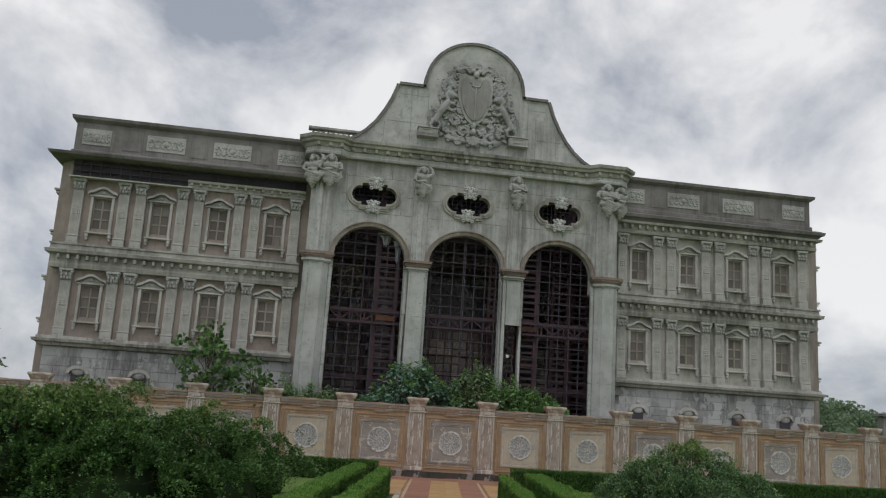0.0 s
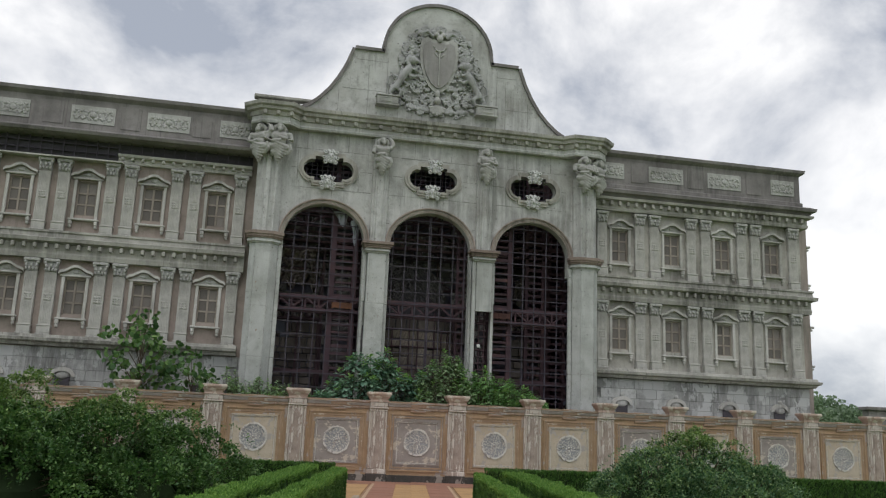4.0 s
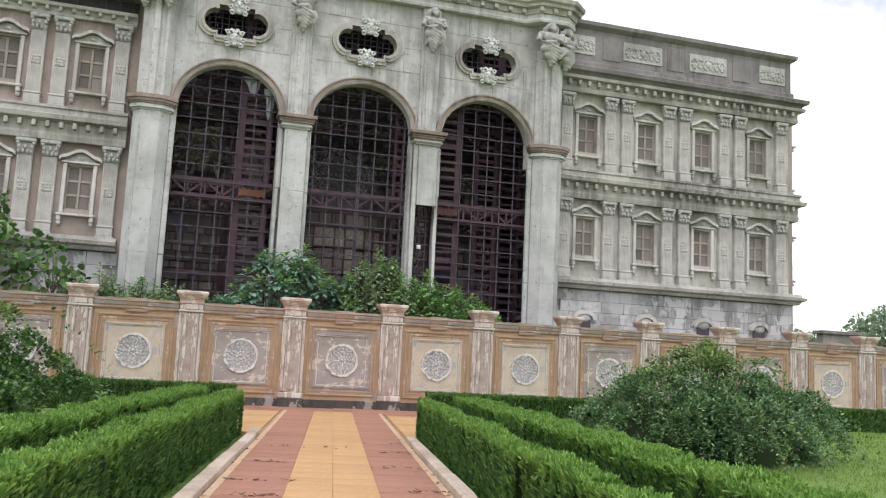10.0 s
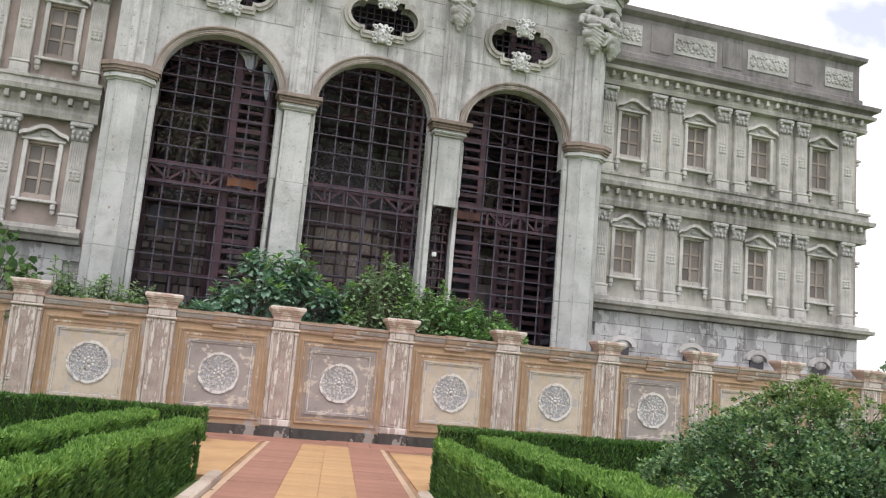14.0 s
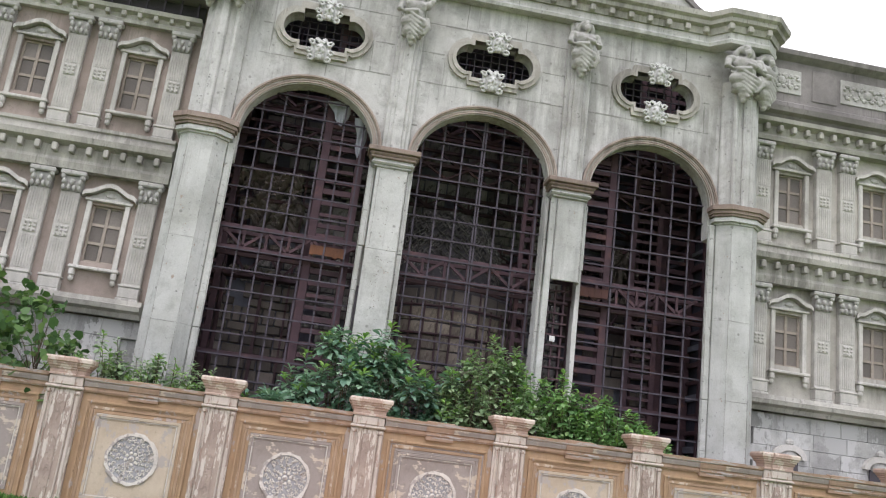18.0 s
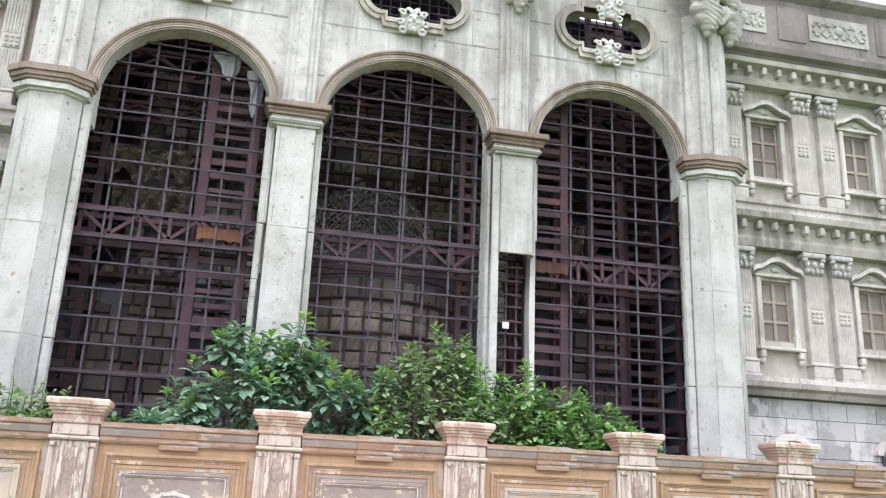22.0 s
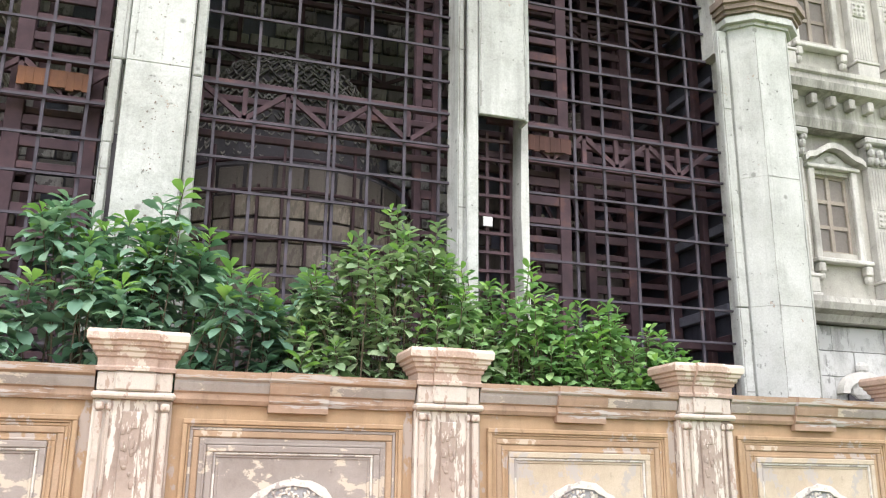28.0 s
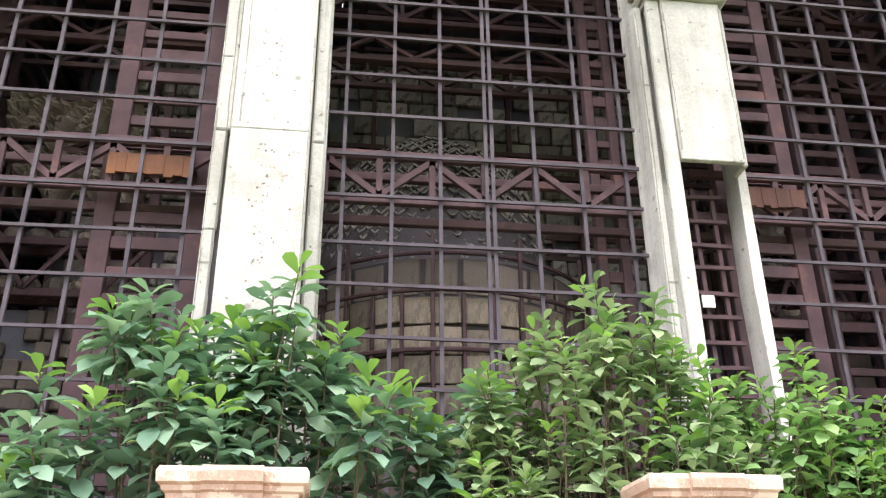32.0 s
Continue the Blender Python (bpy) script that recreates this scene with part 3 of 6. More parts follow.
# entablature of the centre
top_path = [(AX - 5.62, 30.75), (AX - 5.62, 29.93), (AX - 5.3, 29.62), (AX - 4.5, 29.62), (AX - 4.2, 29.92), (AX + 4.2, 29.92), (AX + 4.5, 29.62), (AX + 5.3, 29.62), (AX + 5.62, 29.93), (AX + 5.62, 30.75)]
ent = thing("entablature", "grey moulded cornice with small block brackets", "cornice", kind="structure", at=CENTRE)
part("architrave", Shape().sweep(top_path, [(-0.30, 10.2), (0.0, 10.2), (0.02, 10.26), (0.0, 10.3), (0.0, 10.42), (-0.30, 10.42)]), PLASTER, ent)
part("cornice", Shape().sweep(top_path, [(-0.30, 10.422), (0.04, 10.422), (0.06, 10.55), (0.16, 10.58), (0.17, 10.66), (0.24, 10.70), (0.26, 10.80), (-0.30, 10.84)]), LEDGE, ent)
for i in range(28):
    u = -5.25 + i * 10.5 / 27
    yy = 29.62 if abs(u) > 4.4 else 29.92
    part("bracket", Shape().box(AX + u - 0.055, AX + u + 0.055, yy - 0.13, yy - 0.001, 10.43, 10.56, 0.015), LEDGE, ent)
part("core", Shape().box(AX - 5.3, AX + 5.3, 30.24, 30.9, 10.25, 10.83), PLASTER, ent)

# pediment with the round top
PED = 30.1
half = [(0, 10.84), (4.25, 10.84), (3.95, 11.02), (3.65, 11.28), (3.35, 11.62), (3.08, 12.05), (2.86, 12.5), (2.70, 12.95), (2.66, 13.08), (1.74, 13.08), (1.70, 13.25)]
half += [(1.70 * math.cos(a), 13.25 + 1.62 * math.sin(a)) for a in [math.pi / 2 * k / 14 for k in range(1, 15)]]
pedi = thing("pediment", "pale curved gable with a round top above the cornice", "pediment", kind="structure", at=CENTRE)
poly = [(AX + x, z) for x, z in half] + [(AX - x, z) for x, z in half[::-1][1:-1]]
part("gable_wall", Shape().slab(poly, PED, PED + 0.3), PLASTER, pedi)
edge = Shape()
run = half[1:]
for side in (-1, 1):
    for (x0, z0), (x1, z1) in zip(run, run[1:]):
        nx, nz = z1 - z0, x0 - x1
        k = math.hypot(nx, nz) or 1
        nx, nz = nx / k * 0.1, nz / k * 0.1
        edge.slab([(AX + side * x0, z0), (AX + side * x1, z1), (AX + side * (x1 + nx), z1 + nz), (AX + side * (x0 + nx), z0 + nz)], PED - 0.07, PED + 0.36)
part("gable_coping", edge, ATTIC, pedi, "dark weathered coping")


# ---- wings ----
def window_unit(name, x, z, mirror=False):
    """A shuttered window with its surround: hood, jambs, sill on brackets. Its middle is (x, z)."""
    w = thing(name, "small brown shuttered window in a moulded plaster surround", "window", "wing windows", "structure")
    hw, h0, h1 = 0.27, z - 0.50, z + 0.50
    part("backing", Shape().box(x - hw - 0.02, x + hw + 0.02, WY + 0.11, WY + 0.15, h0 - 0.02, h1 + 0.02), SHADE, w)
    fr = Shape()
    for a in (-hw, 0, hw):
        fr.box(x + a - 0.03, x + a + 0.03, WY + 0.06, WY + 0.10, h0, h1, 0.006)
    for k in range(4):
        zz = h0 + (h1 - h0) * k / 3
        fr.box(x - hw + 0.031, x - 0.031, WY + 0.065, WY + 0.098, zz - 0.025, zz + 0.025).box(x + 0.031, x + hw - 0.031, WY + 0.065, WY + 0.098, zz - 0.025, zz + 0.025)
    part("window_frame", fr, SHUTTER, w)
    for side in (-1, 1):
        for k in range(3):
            zz = h0 + (h1 - h0) * k / 3
            part("pane", PANE, None, w, at=pose(x + side * hw / 2, WY + 0.095, zz + 0.167))
    jamb = Shape()
    for side in (-1, 1):
        jamb.box(x + side * (hw + 0.012), x + side * (hw + 0.10), WY - 0.06, WY - 0.002, h0 - 0.12, h1 + 0.06, 0.01)
    part("jamb", jamb, WING_TRIM, w)
    lint = Shape().box(x - hw - 0.14, x + hw + 0.14, WY - 0.085, WY - 0.002, h1 + 0.062, h1 + 0.11, 0.01)
    part("lintel", lint, WING_TRIM, w)
    wave = [(-0.46, 0.0), (-0.40, 0.05), (-0.30, 0.07), (-0.2, 0.13), (-0.1, 0.19), (0.0, 0.21), (0.1, 0.19), (0.2, 0.13), (0.30, 0.07), (0.40, 0.05), (0.46, 0.0)]
    low = [(a, b - 0.075) for a, b in wave]
    part("hood", Shape().slab([(x + a, h1 + 0.19 + b) for a, b in wave + low[::-1]], WY - 0.14, WY - 0.003), WING_TRIM, w)
    part("tympanum", Shape().slab([(x + a * 0.8, h1 + 0.115 + max(0.0, b) * 0.9) for a, b in wave], WY - 0.03, WY - 0.003).ball((x, WY - 0.03, h1 + 0.2), (0.10, 0.04, 0.05)), CARVED, w)
    part("window_sill", Shape().box(x - 0.42, x + 0.42, WY - 0.13, WY - 0.002, h0 - 0.17, h0 - 0.115, 0.012), WING_TRIM, w)
    for side in (-1, 1):
        part("sill_bracket", Shape().box(x + side * 0.30, x + side * 0.40, WY - 0.12, WY - 0.002, h0 - 0.30, h0 - 0.172, 0.02).ball((x + side * 0.35, WY - 0.06, h0 - 0.34), (0.05, 0.05, 0.06)), WING_TRIM, w)
    return w


PANE = Shape().box(-0.105, 0.105, -0.012, 0.004, -0.142, 0.142, 0.008).mesh("pane")
PANE.materials.append(PANEM)


def pilaster_mesh():
    """A fluted pilaster with a leafy capital, 2.15 m high, drawn from z = 0, its face to -y."""
    s = Shape().box(-0.19, 0.19, -0.20, 0.0, 0.0, 0.05, 0.01).box(-0.175, 0.175, -0.185, 0.0, 0.05, 0.24, 0.012).box(-0.19, 0.19, -0.20, 0.0, 0.24, 0.28, 0.01)
    shaft = Shape().box(-0.165, 0.165, -0.12, 0.0, 0.28, 1.78, 0.01)
    for k in range(7):
        x = -0.132 + k * 0.044
        shaft.box(x - 0.015, x + 0.015, -0.131, -0.119, 0.33, 0.92, 0.005).box(x - 0.015, x + 0.015, -0.131, -0.119, 1.2, 1.75, 0.005)
    shaft.box(-0.11, 0.11, -0.14, -0.119, 0.96, 1.17, 0.015)
    for k in range(9):
        shaft.ball((-0.075 + 0.075 * (k % 3), -0.14, 1.0 + 0.065 * (k // 3)), (0.03, 0.025, 0.026), 6, 4)
    cap = Shape().box(-0.17, 0.17, -0.13, 0.0, 1.78, 2.05)
    for row, (z, r) in enumerate(((1.84, 0.05), (1.94, 0.055))):
        for k in range(4 - row):
            x = -0.135 + (0.27 * k / (3 - row))
            cap.ball((x, -0.15 - row * 0.02, z), (0.042, 0.05, 0.06), 6, 5)
    for side in (-1, 1):
        cap.ball((side * 0.165, -0.16, 2.03), (0.05, 0.055, 0.05), 7, 5)
    cap.box(-0.22, 0.22, -0.21, 0.0, 2.06, 2.15, 0.02)
    return s.mesh("pilaster_base"), shaft.mesh("shaft"), cap.mesh("capital")


P_BASE, P_SHAFT, P_CAP = pilaster_mesh()
for me_, mt_ in ((P_BASE, WING_TRIM), (P_SHAFT, WING_TRIM), (P_CAP, CARVED)):
    me_.materials.append(mt_)
WIN_U = (6.44, 8.28, 10.12, 11.96)
PIL_U = (5.78, 7.10, 7.62, 8.94, 9.46, 10.78, 11.30, 12.72)
ROWS_Z = ((4.75, 3.62), (7.63, 6.58))      # window middle, foot of the pilasters
END = 13.05
for side, wname in ((-1, "wall_west_wing"), (1, "wall_east_wing")):
    X = lambda u, s=side: AX + s * u
    wing = thing(wname, "weathered two-storey palace wing with paired pilasters", "facade", kind="structure")
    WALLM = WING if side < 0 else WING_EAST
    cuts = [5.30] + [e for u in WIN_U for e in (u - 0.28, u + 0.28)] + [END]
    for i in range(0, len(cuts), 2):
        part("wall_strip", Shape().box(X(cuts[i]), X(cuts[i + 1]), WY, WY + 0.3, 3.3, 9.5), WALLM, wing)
    for u in WIN_U:
        z = 3.3
        for zc, _ in ROWS_Z:
            part("wall_strip", Shape().box(X(u - 0.28), X(u + 0.28), WY, WY + 0.3, z, zc - 0.51), WALLM, wing)
            z = zc + 0.51
        part("wall_strip", Shape().box(X(u - 0.28), X(u + 0.28), WY, WY + 0.3, z, 9.5), WALLM, wing)
    cant = 1.0 if side > 0 else 0.42
    part("side_wall", Shape().flat([(X(END), WY + 0.05), (X(END + cant), WY + 0.05 + cant), (X(END + cant), 36.5), (X(END - 0.3), 36.5), (X(END - 0.3), WY + 0.302), (X(END), WY + 0.302)], 0.0, 9.5), WING, wing)
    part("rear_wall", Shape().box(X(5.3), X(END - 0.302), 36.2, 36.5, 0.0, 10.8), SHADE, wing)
    for zz, dd in ((8.42, 0.17), (8.30, 0.10), (7.02, 0.13), (6.92, 0.08), (5.52, 0.17), (5.42, 0.10), (4.15, 0.13), (4.05, 0.08)):
        part("side_hood", Shape().box(X(END + cant * 0.8), X(END + cant + dd), WY + 0.06 + cant, WY + 0.7 + cant, zz, zz + 0.07, 0.012), WING_TRIM, wing)
    n_win = 0
    for zc, foot in ROWS_Z:
        for u in WIN_U:
            n_win += 1
            window_unit("window_%s_%d" % ("west" if side < 0 else "east", n_win), X(u), zc)
        for u in PIL_U:
            pil = thing("pilaster", "grey-beige fluted pilaster with a leafy capital", "pilaster", "wing pilasters", "structure", at=pose(X(u), WY - 0.001, foot))
            part("pilaster_base", P_BASE, None, pil), part("shaft", P_SHAFT, None, pil), part("capital", P_CAP, None, pil)
    ends = [(X(5.5), WY), (X(END), WY), (X(END), 36.5)]
    line = ends if side > 0 else ends[::-1]
    line = [(p[0], p[1]) for p in line]
    belt = [(-0.02, 5.78), (0.20, 5.78), (0.22, 5.90), (0.20, 5.96), (0.20, 6.18), (0.24, 6.20), (0.36, 6.24), (0.38, 6.34), (0.26, 6.38), (0.24, 6.5), (0.28, 6.52), (0.28, 6.58), (-0.02, 6.58)]
    part("belt_course", Shape().sweep(line, belt), LEDGE, wing)
    base = [(-0.02, 3.32), (0.22, 3.32), (0.26, 3.40), (0.36, 3.44), (0.38, 3.52), (0.28, 3.54), (0.26, 3.62), (-0.02, 3.62)]
    part("base_ledge", Shape().sweep(line, base), LEDGE, wing)
    for k in range(26):
        u = 5.75 + k * (END - 5.8) / 25
        part("bracket", Shape().box(X(u) - 0.045, X(u) + 0.045, WY - 0.33, WY - 0.201, 6.05, 6.19, 0.012), LEDGE, wing)
        if side > 0:
            part("bracket", Shape().box(X(u) - 0.045, X(u) + 0.045, WY - 0.33, WY - 0.201, 8.92, 9.06, 0.012), LEDGE, wing)
        elif u < 9.3:
            part("bracket", Shape().box(X(u) - 0.04, X(u) + 0.04, WY - 0.23, WY - 0.121, 8.85, 8.948, 0.01), WING_TRIM, wing)
    frieze = [(-0.02, 8.76), (0.20, 8.76), (0.22, 8.84), (0.20, 8.88), (0.20, 9.05), (0.24, 9.07), (0.36, 9.10), (0.38, 9.18), (-0.02, 9.2)]
    if side > 0:
        part("frieze", Shape().sweep(line, frieze), LEDGE, wing)
        corn = [(-0.02, 9.2), (0.26, 9.2), (0.33, 9.28), (0.43, 9.32), (0.46, 9.42), (0.30, 9.50), (-0.02, 9.50)]
    else:
        part("frieze", Shape().sweep([(X(9.35), WY), (X(5.5), WY)], [(-0.02, 8.76), (0.12, 8.76), (0.14, 8.82), (0.12, 8.84), (0.12, 8.93), (0.25, 8.95), (0.28, 9.02), (-0.02, 9.04)]), WING_TRIM, wing)
        corn = [(-0.02, 9.36), (0.42, 9.36), (0.62, 9.40), (0.66, 9.48), (0.30, 9.54), (-0.02, 9.54)]
        # Dark boards painted in as the shade of the open void behind the cornice.
        part("shade_board", Shape().box(X(5.5), X(END - 0.05), WY - 0.05, WY - 0.004, 9.199, 9.36), SHADE, wing)
        part("shade_board", Shape().box(X(5.5), X(9.35), WY - 0.05, WY - 0.004, 9.045, 9.197), SHADE, wing)
        part("shade_board", Shape().box(X(9.36), X(END - 0.05), WY - 0.05, WY - 0.004, 8.80, 9.198), SHADE, wing, "dark board painting in the shaded void where the cornice has fallen away")
        lat = Shape()
        for k in range(24):
            u = 5.6 + k * 0.31
            lat.box(X(u), X(u + 0.03), WY - 0.2, WY - 0.16, 8.78 if u > 9.36 else 9.05, 9.36)
        lat.box(X(9.4), X(END - 0.1), WY - 0.158, WY - 0.12, 8.98, 9.02).box(X(9.4), X(END - 0.1), WY - 0.158, WY - 0.12, 9.2, 9.24)
        part("lattice", lat, BARS, wing)
        part("gutter", Shape().box(X(9.2), X(END), WY - 0.3, WY - 0.003, 8.74, 8.78), WING_TRIM, wing)
    part("cornice", Shape().sweep(line, corn), ATTIC, wing)
    att = [(X(5.3), WY - 0.12), (X(END + 0.02), WY - 0.12), (X(END + 0.02), 36.5)]
    att = att if side > 0 else att[::-1]
    part("attic", Shape().sweep(att, [(-0.3, 9.54), (0.06, 9.54), (0.06, 9.66), (0.0, 9.70), (0.0, 10.62), (0.06, 10.66), (0.14, 10.72), (0.16, 10.82), (-0.3, 10.84)]), ATTIC, wing)
    for k, u in enumerate((6.1, 8.05, 10.2, 12.4)):
        wd = 0.62 if k in (1, 2) else 0.45
        pn = Shape().box(X(u - wd), X(u + wd), WY - 0.145, WY - 0.122, 9.88, 10.42, 0.008)
        part("relief_panel", pn, CARVED, wing, "pale relief panel")
        rl = Shape()
        for q in range(26):
            t = q / 25 * 2 - 1
            rl.ball((X(u + t * wd * 0.85), WY - 0.15, 10.15 + 0.14 * math.sin(t * 9)), (0.05, 0.03, 0.045), 6, 4)
            rl.ball((X(u + t * wd * 0.85), WY - 0.15, 10.15 - 0.14 * math.sin(t * 9)), (0.045, 0.03, 0.04), 6, 4)
        rl.ball((X(u), WY - 0.15, 10.15), (0.1, 0.05, 0.1))
        part("relief", rl, CARVED, wing)
        if k < 3:
            v = (u + (6.1, 8.05, 10.2, 12.4)[k + 1]) / 2
            part("blank_panel", Shape().box(X(v - 0.28), X(v + 0.28), WY - 0.14, WY - 0.122, 9.80, 10.5, 0.01), ATTIC, wing)
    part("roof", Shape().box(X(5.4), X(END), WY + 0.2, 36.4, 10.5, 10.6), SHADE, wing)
    # stone base
    blocks = thing("base_wall", "grey stone-block base of the palace wing", "wall", kind="structure")
    part("base_core", Shape().box(X(5.3), X(END + 0.05), WY + 0.0, WY + 0.3, 0.0, 3.3), STONE, blocks)
    for row in range(7):
        z0 = 3.3 - (row + 1) * 0.30
        u = 5.45 + (0.3 if row % 2 else 0.0)
        k = 0
        while u < END + 0.05:
            e = min(END + 0.06, u + 0.66 + 0.12 * math.sin(row * 3.1 + k * 1.7))
            if e - u > 0.1:
                part("stone", Shape().box(X(u + 0.003), X(e - 0.003), WY - 0.085 - random.uniform(0, 0.008), WY - 0.001, z0 + 0.003, z0 + 0.297, 0.006), STONE, blocks)
            u, k = e, k + 1
    for u in WIN_U:
        vent = thing("vent_niche", "small blind opening under a shell-shaped hood", "vent", "base vents", "structure")
        # Dark plate on the stones, painted in as the shade of the recess.
        part("vent_back", Shape().box(X(u) - 0.2, X(u) + 0.2, WY - 0.125, WY - 0.095, 2.25, 2.5, 0.008), SHADE, vent)
        hoodp = arc(X(u), 2.5, 0.34, 0.26, 0, math.pi, 12) + arc(X(u), 2.5, 0.24, 0.15, math.pi, 0, 12)
        part("vent_hood", Shape().slab(hoodp, WY - 0.2, WY - 0.094), WING_TRIM, vent)
        part("shell", Shape().ball((X(u), WY - 0.12, 2.56), (0.2, 0.06, 0.13), 10, 6).ball((X(u), WY - 0.16, 2.8), (0.09, 0.06, 0.08), 8, 5), CARVED, vent)


# ---- the fence in front ----
CAPCLAY = weathered("cap_clay", (0.465, 0.345, 0.285), (0.55, 0.44, 0.375), (0.32, 0.235, 0.195), streak=0.5, peel=(0.60, 0.53, 0.46), peel_at=0.565, peel_scale=3.0)
FLUTE = weathered("flaking_pilaster", (0.45, 0.37, 0.315), (0.54, 0.46, 0.40), (0.31, 0.245, 0.21), streak=0.4, peel=(0.64, 0.59, 0.53), peel_at=0.525, peel_scale=5.0, fine=150.0, stretch=(1.6, 1.6, 0.35))
FLUTEW = weathered("flaking_white", (0.57, 0.51, 0.455), (0.66, 0.61, 0.56), (0.50, 0.42, 0.35), streak=0.3, peel=(0.38, 0.29, 0.24), peel_at=0.56, peel_scale=6.0, fine=150.0, stretch=(1.6, 1.6, 0.5))
COPING = weathered("coping_paint", (0.42, 0.29, 0.21), (0.50, 0.37, 0.28), (0.27, 0.19, 0.145), streak=0.4, peel=(0.46, 0.42, 0.40), peel_at=0.56, peel_scale=3.0, fine=150.0, stretch=(0.4, 1.0, 5.0))
GREYP = weathered("grey_panel", (0.335, 0.295, 0.27), (0.40, 0.36, 0.335), (0.25, 0.215, 0.195), streak=0.2, peel=(0.53, 0.46, 0.38), peel_at=0.555, peel_scale=3.4, fine=150.0, stretch=(0.7, 1.0, 1.2))
CREAMP = weathered("cream_panel", (0.535, 0.455, 0.355), (0.61, 0.535, 0.435), (0.43, 0.35, 0.26), streak=0.2, peel=(0.42, 0.38, 0.35), peel_at=0.55, peel_scale=3.0, fine=150.0)
BROWNP = weathered("brown_moulding", (0.405, 0.285, 0.19), (0.485, 0.36, 0.26), (0.30, 0.205, 0.14), streak=0.3, peel=(0.52, 0.43, 0.34), peel_at=0.57, peel_scale=3.0, fine=150.0)
MEDAL = weathered("medallion_plaster", (0.66, 0.63, 0.58), (0.74, 0.71, 0.67), (0.48, 0.43, 0.39), streak=0.1, peel=(0.38, 0.345, 0.325), peel_at=0.55, peel_scale=7.0)
PLINTH = weathered("dark_plinth", (0.10, 0.09, 0.082), (0.16, 0.15, 0.135), (0.035, 0.034, 0.03), streak=0.9, peel=(0.30, 0.27, 0.24), peel_at=0.57, peel_scale=2.4)
DISC = weathered("medallion_ground", (0.35, 0.355, 0.365), (0.44, 0.445, 0.455), (0.25, 0.25, 0.255), streak=0.1, peel=(0.60, 0.56, 0.51), peel_at=0.58, peel_scale=6.0)
FY, PITCH, FX = 28.72, 2.194, 4.68     # face of the fence, spacing of its pillars, one pillar's middle


def fence_pillar():
    t = thing("fence_pillar", "terracotta-capped fluted pillar with flaking cream paint", "pillar", "fence pillars", "structure")
    part("plinth", Shape().box(-0.27, 0.27, -0.12, 0.1, -0.1, 0.22, 0.01), PLINTH, t)
    part("foot", Shape().box(-0.265, 0.265, -0.115, 0.1, 0.222, 0.34, 0.012), FLUTE, t)
    part("shaft", Shape().box(-0.25, 0.25, -0.075, 0.1, 0.341, 1.94, 0.01), FLUTE, t)
    for x, w, d in ((-0.205, 0.024, 0.112), (-0.150, 0.013, 0.098), (0.150, 0.013, 0.098), (0.205, 0.024, 0.112)):
        part("flute", Shape().box(x - w, x + w, -d, -0.0745, 0.36, 1.86, 0.010).box(x - w * 1.25, x + w * 1.25, -d - 0.012, -0.0745, 1.861, 1.915, 0.012), FLUTEW, t)
    carv = Shape().box(-0.06, 0.06, -0.095, -0.0745, 0.4, 1.86, 0.006)
    rc = random.Random(3)
    for k in range(64):
        carv.ball((rc.uniform(-0.045, 0.045), -0.093, rc.uniform(0.44, 1.82)), (rc.uniform(0.012, 0.024), 0.012, rc.uniform(0.015, 0.04)), 6, 4)
    part("carving", carv, FLUTE, t, "worn leafy carving")
    part("neck", Shape().box(-0.265, 0.265, -0.13, 0.1, 1.94, 1.985, 0.015).box(-0.238, 0.238, -0.10, 0.1, 1.985, 2.12, 0.012).box(-0.13, 0.13, -0.135, -0.099, 1.99, 2.119, 0.012), FLUTEW, t)
    prof = [(0.0, 2.12), (0.018, 2.12), (0.022, 2.142), (0.010, 2.155), (0.012, 2.205), (0.026, 2.215), (0.03, 2.238), (0.046, 2.25), (0.05, 2.275), (0.066, 2.284), (0.07, 2.306), (0.088, 2.318), (0.092, 2.362), (0.08, 2.386), (0.0, 2.39)]
    cap = Shape().sweep([(0.235, -0.1), (0.235, 0.14), (-0.235, 0.14), (-0.235, -0.1)], prof, True)
    cap.box(-0.2345, 0.2345, -0.0995, 0.1395, 2.121, 2.389)
    cap.sweep([(-0.13, -0.085), (0.13, -0.085)], [(0.0, 2.125)] + [(o + 0.045, z) for o, z in prof[1:-1]] + [(0.0, 2.388)])
    part("capital", cap, CAPCLAY, t, "stepped terracotta capital")
    return t


def ring_frame(x0, x1, z0, z1, w, y0, y1, c=0.006):
    return Shape().box(x0, x1, y0, y1, z1 - w, z1, c).box(x0, x1, y0, y1, z0, z0 + w, c).box(x0, x0 + w, y0, y1, z0 + w, z1 - w, c).box(x1 - w, x1, y0, y1, z0 + w, z1 - w, c)


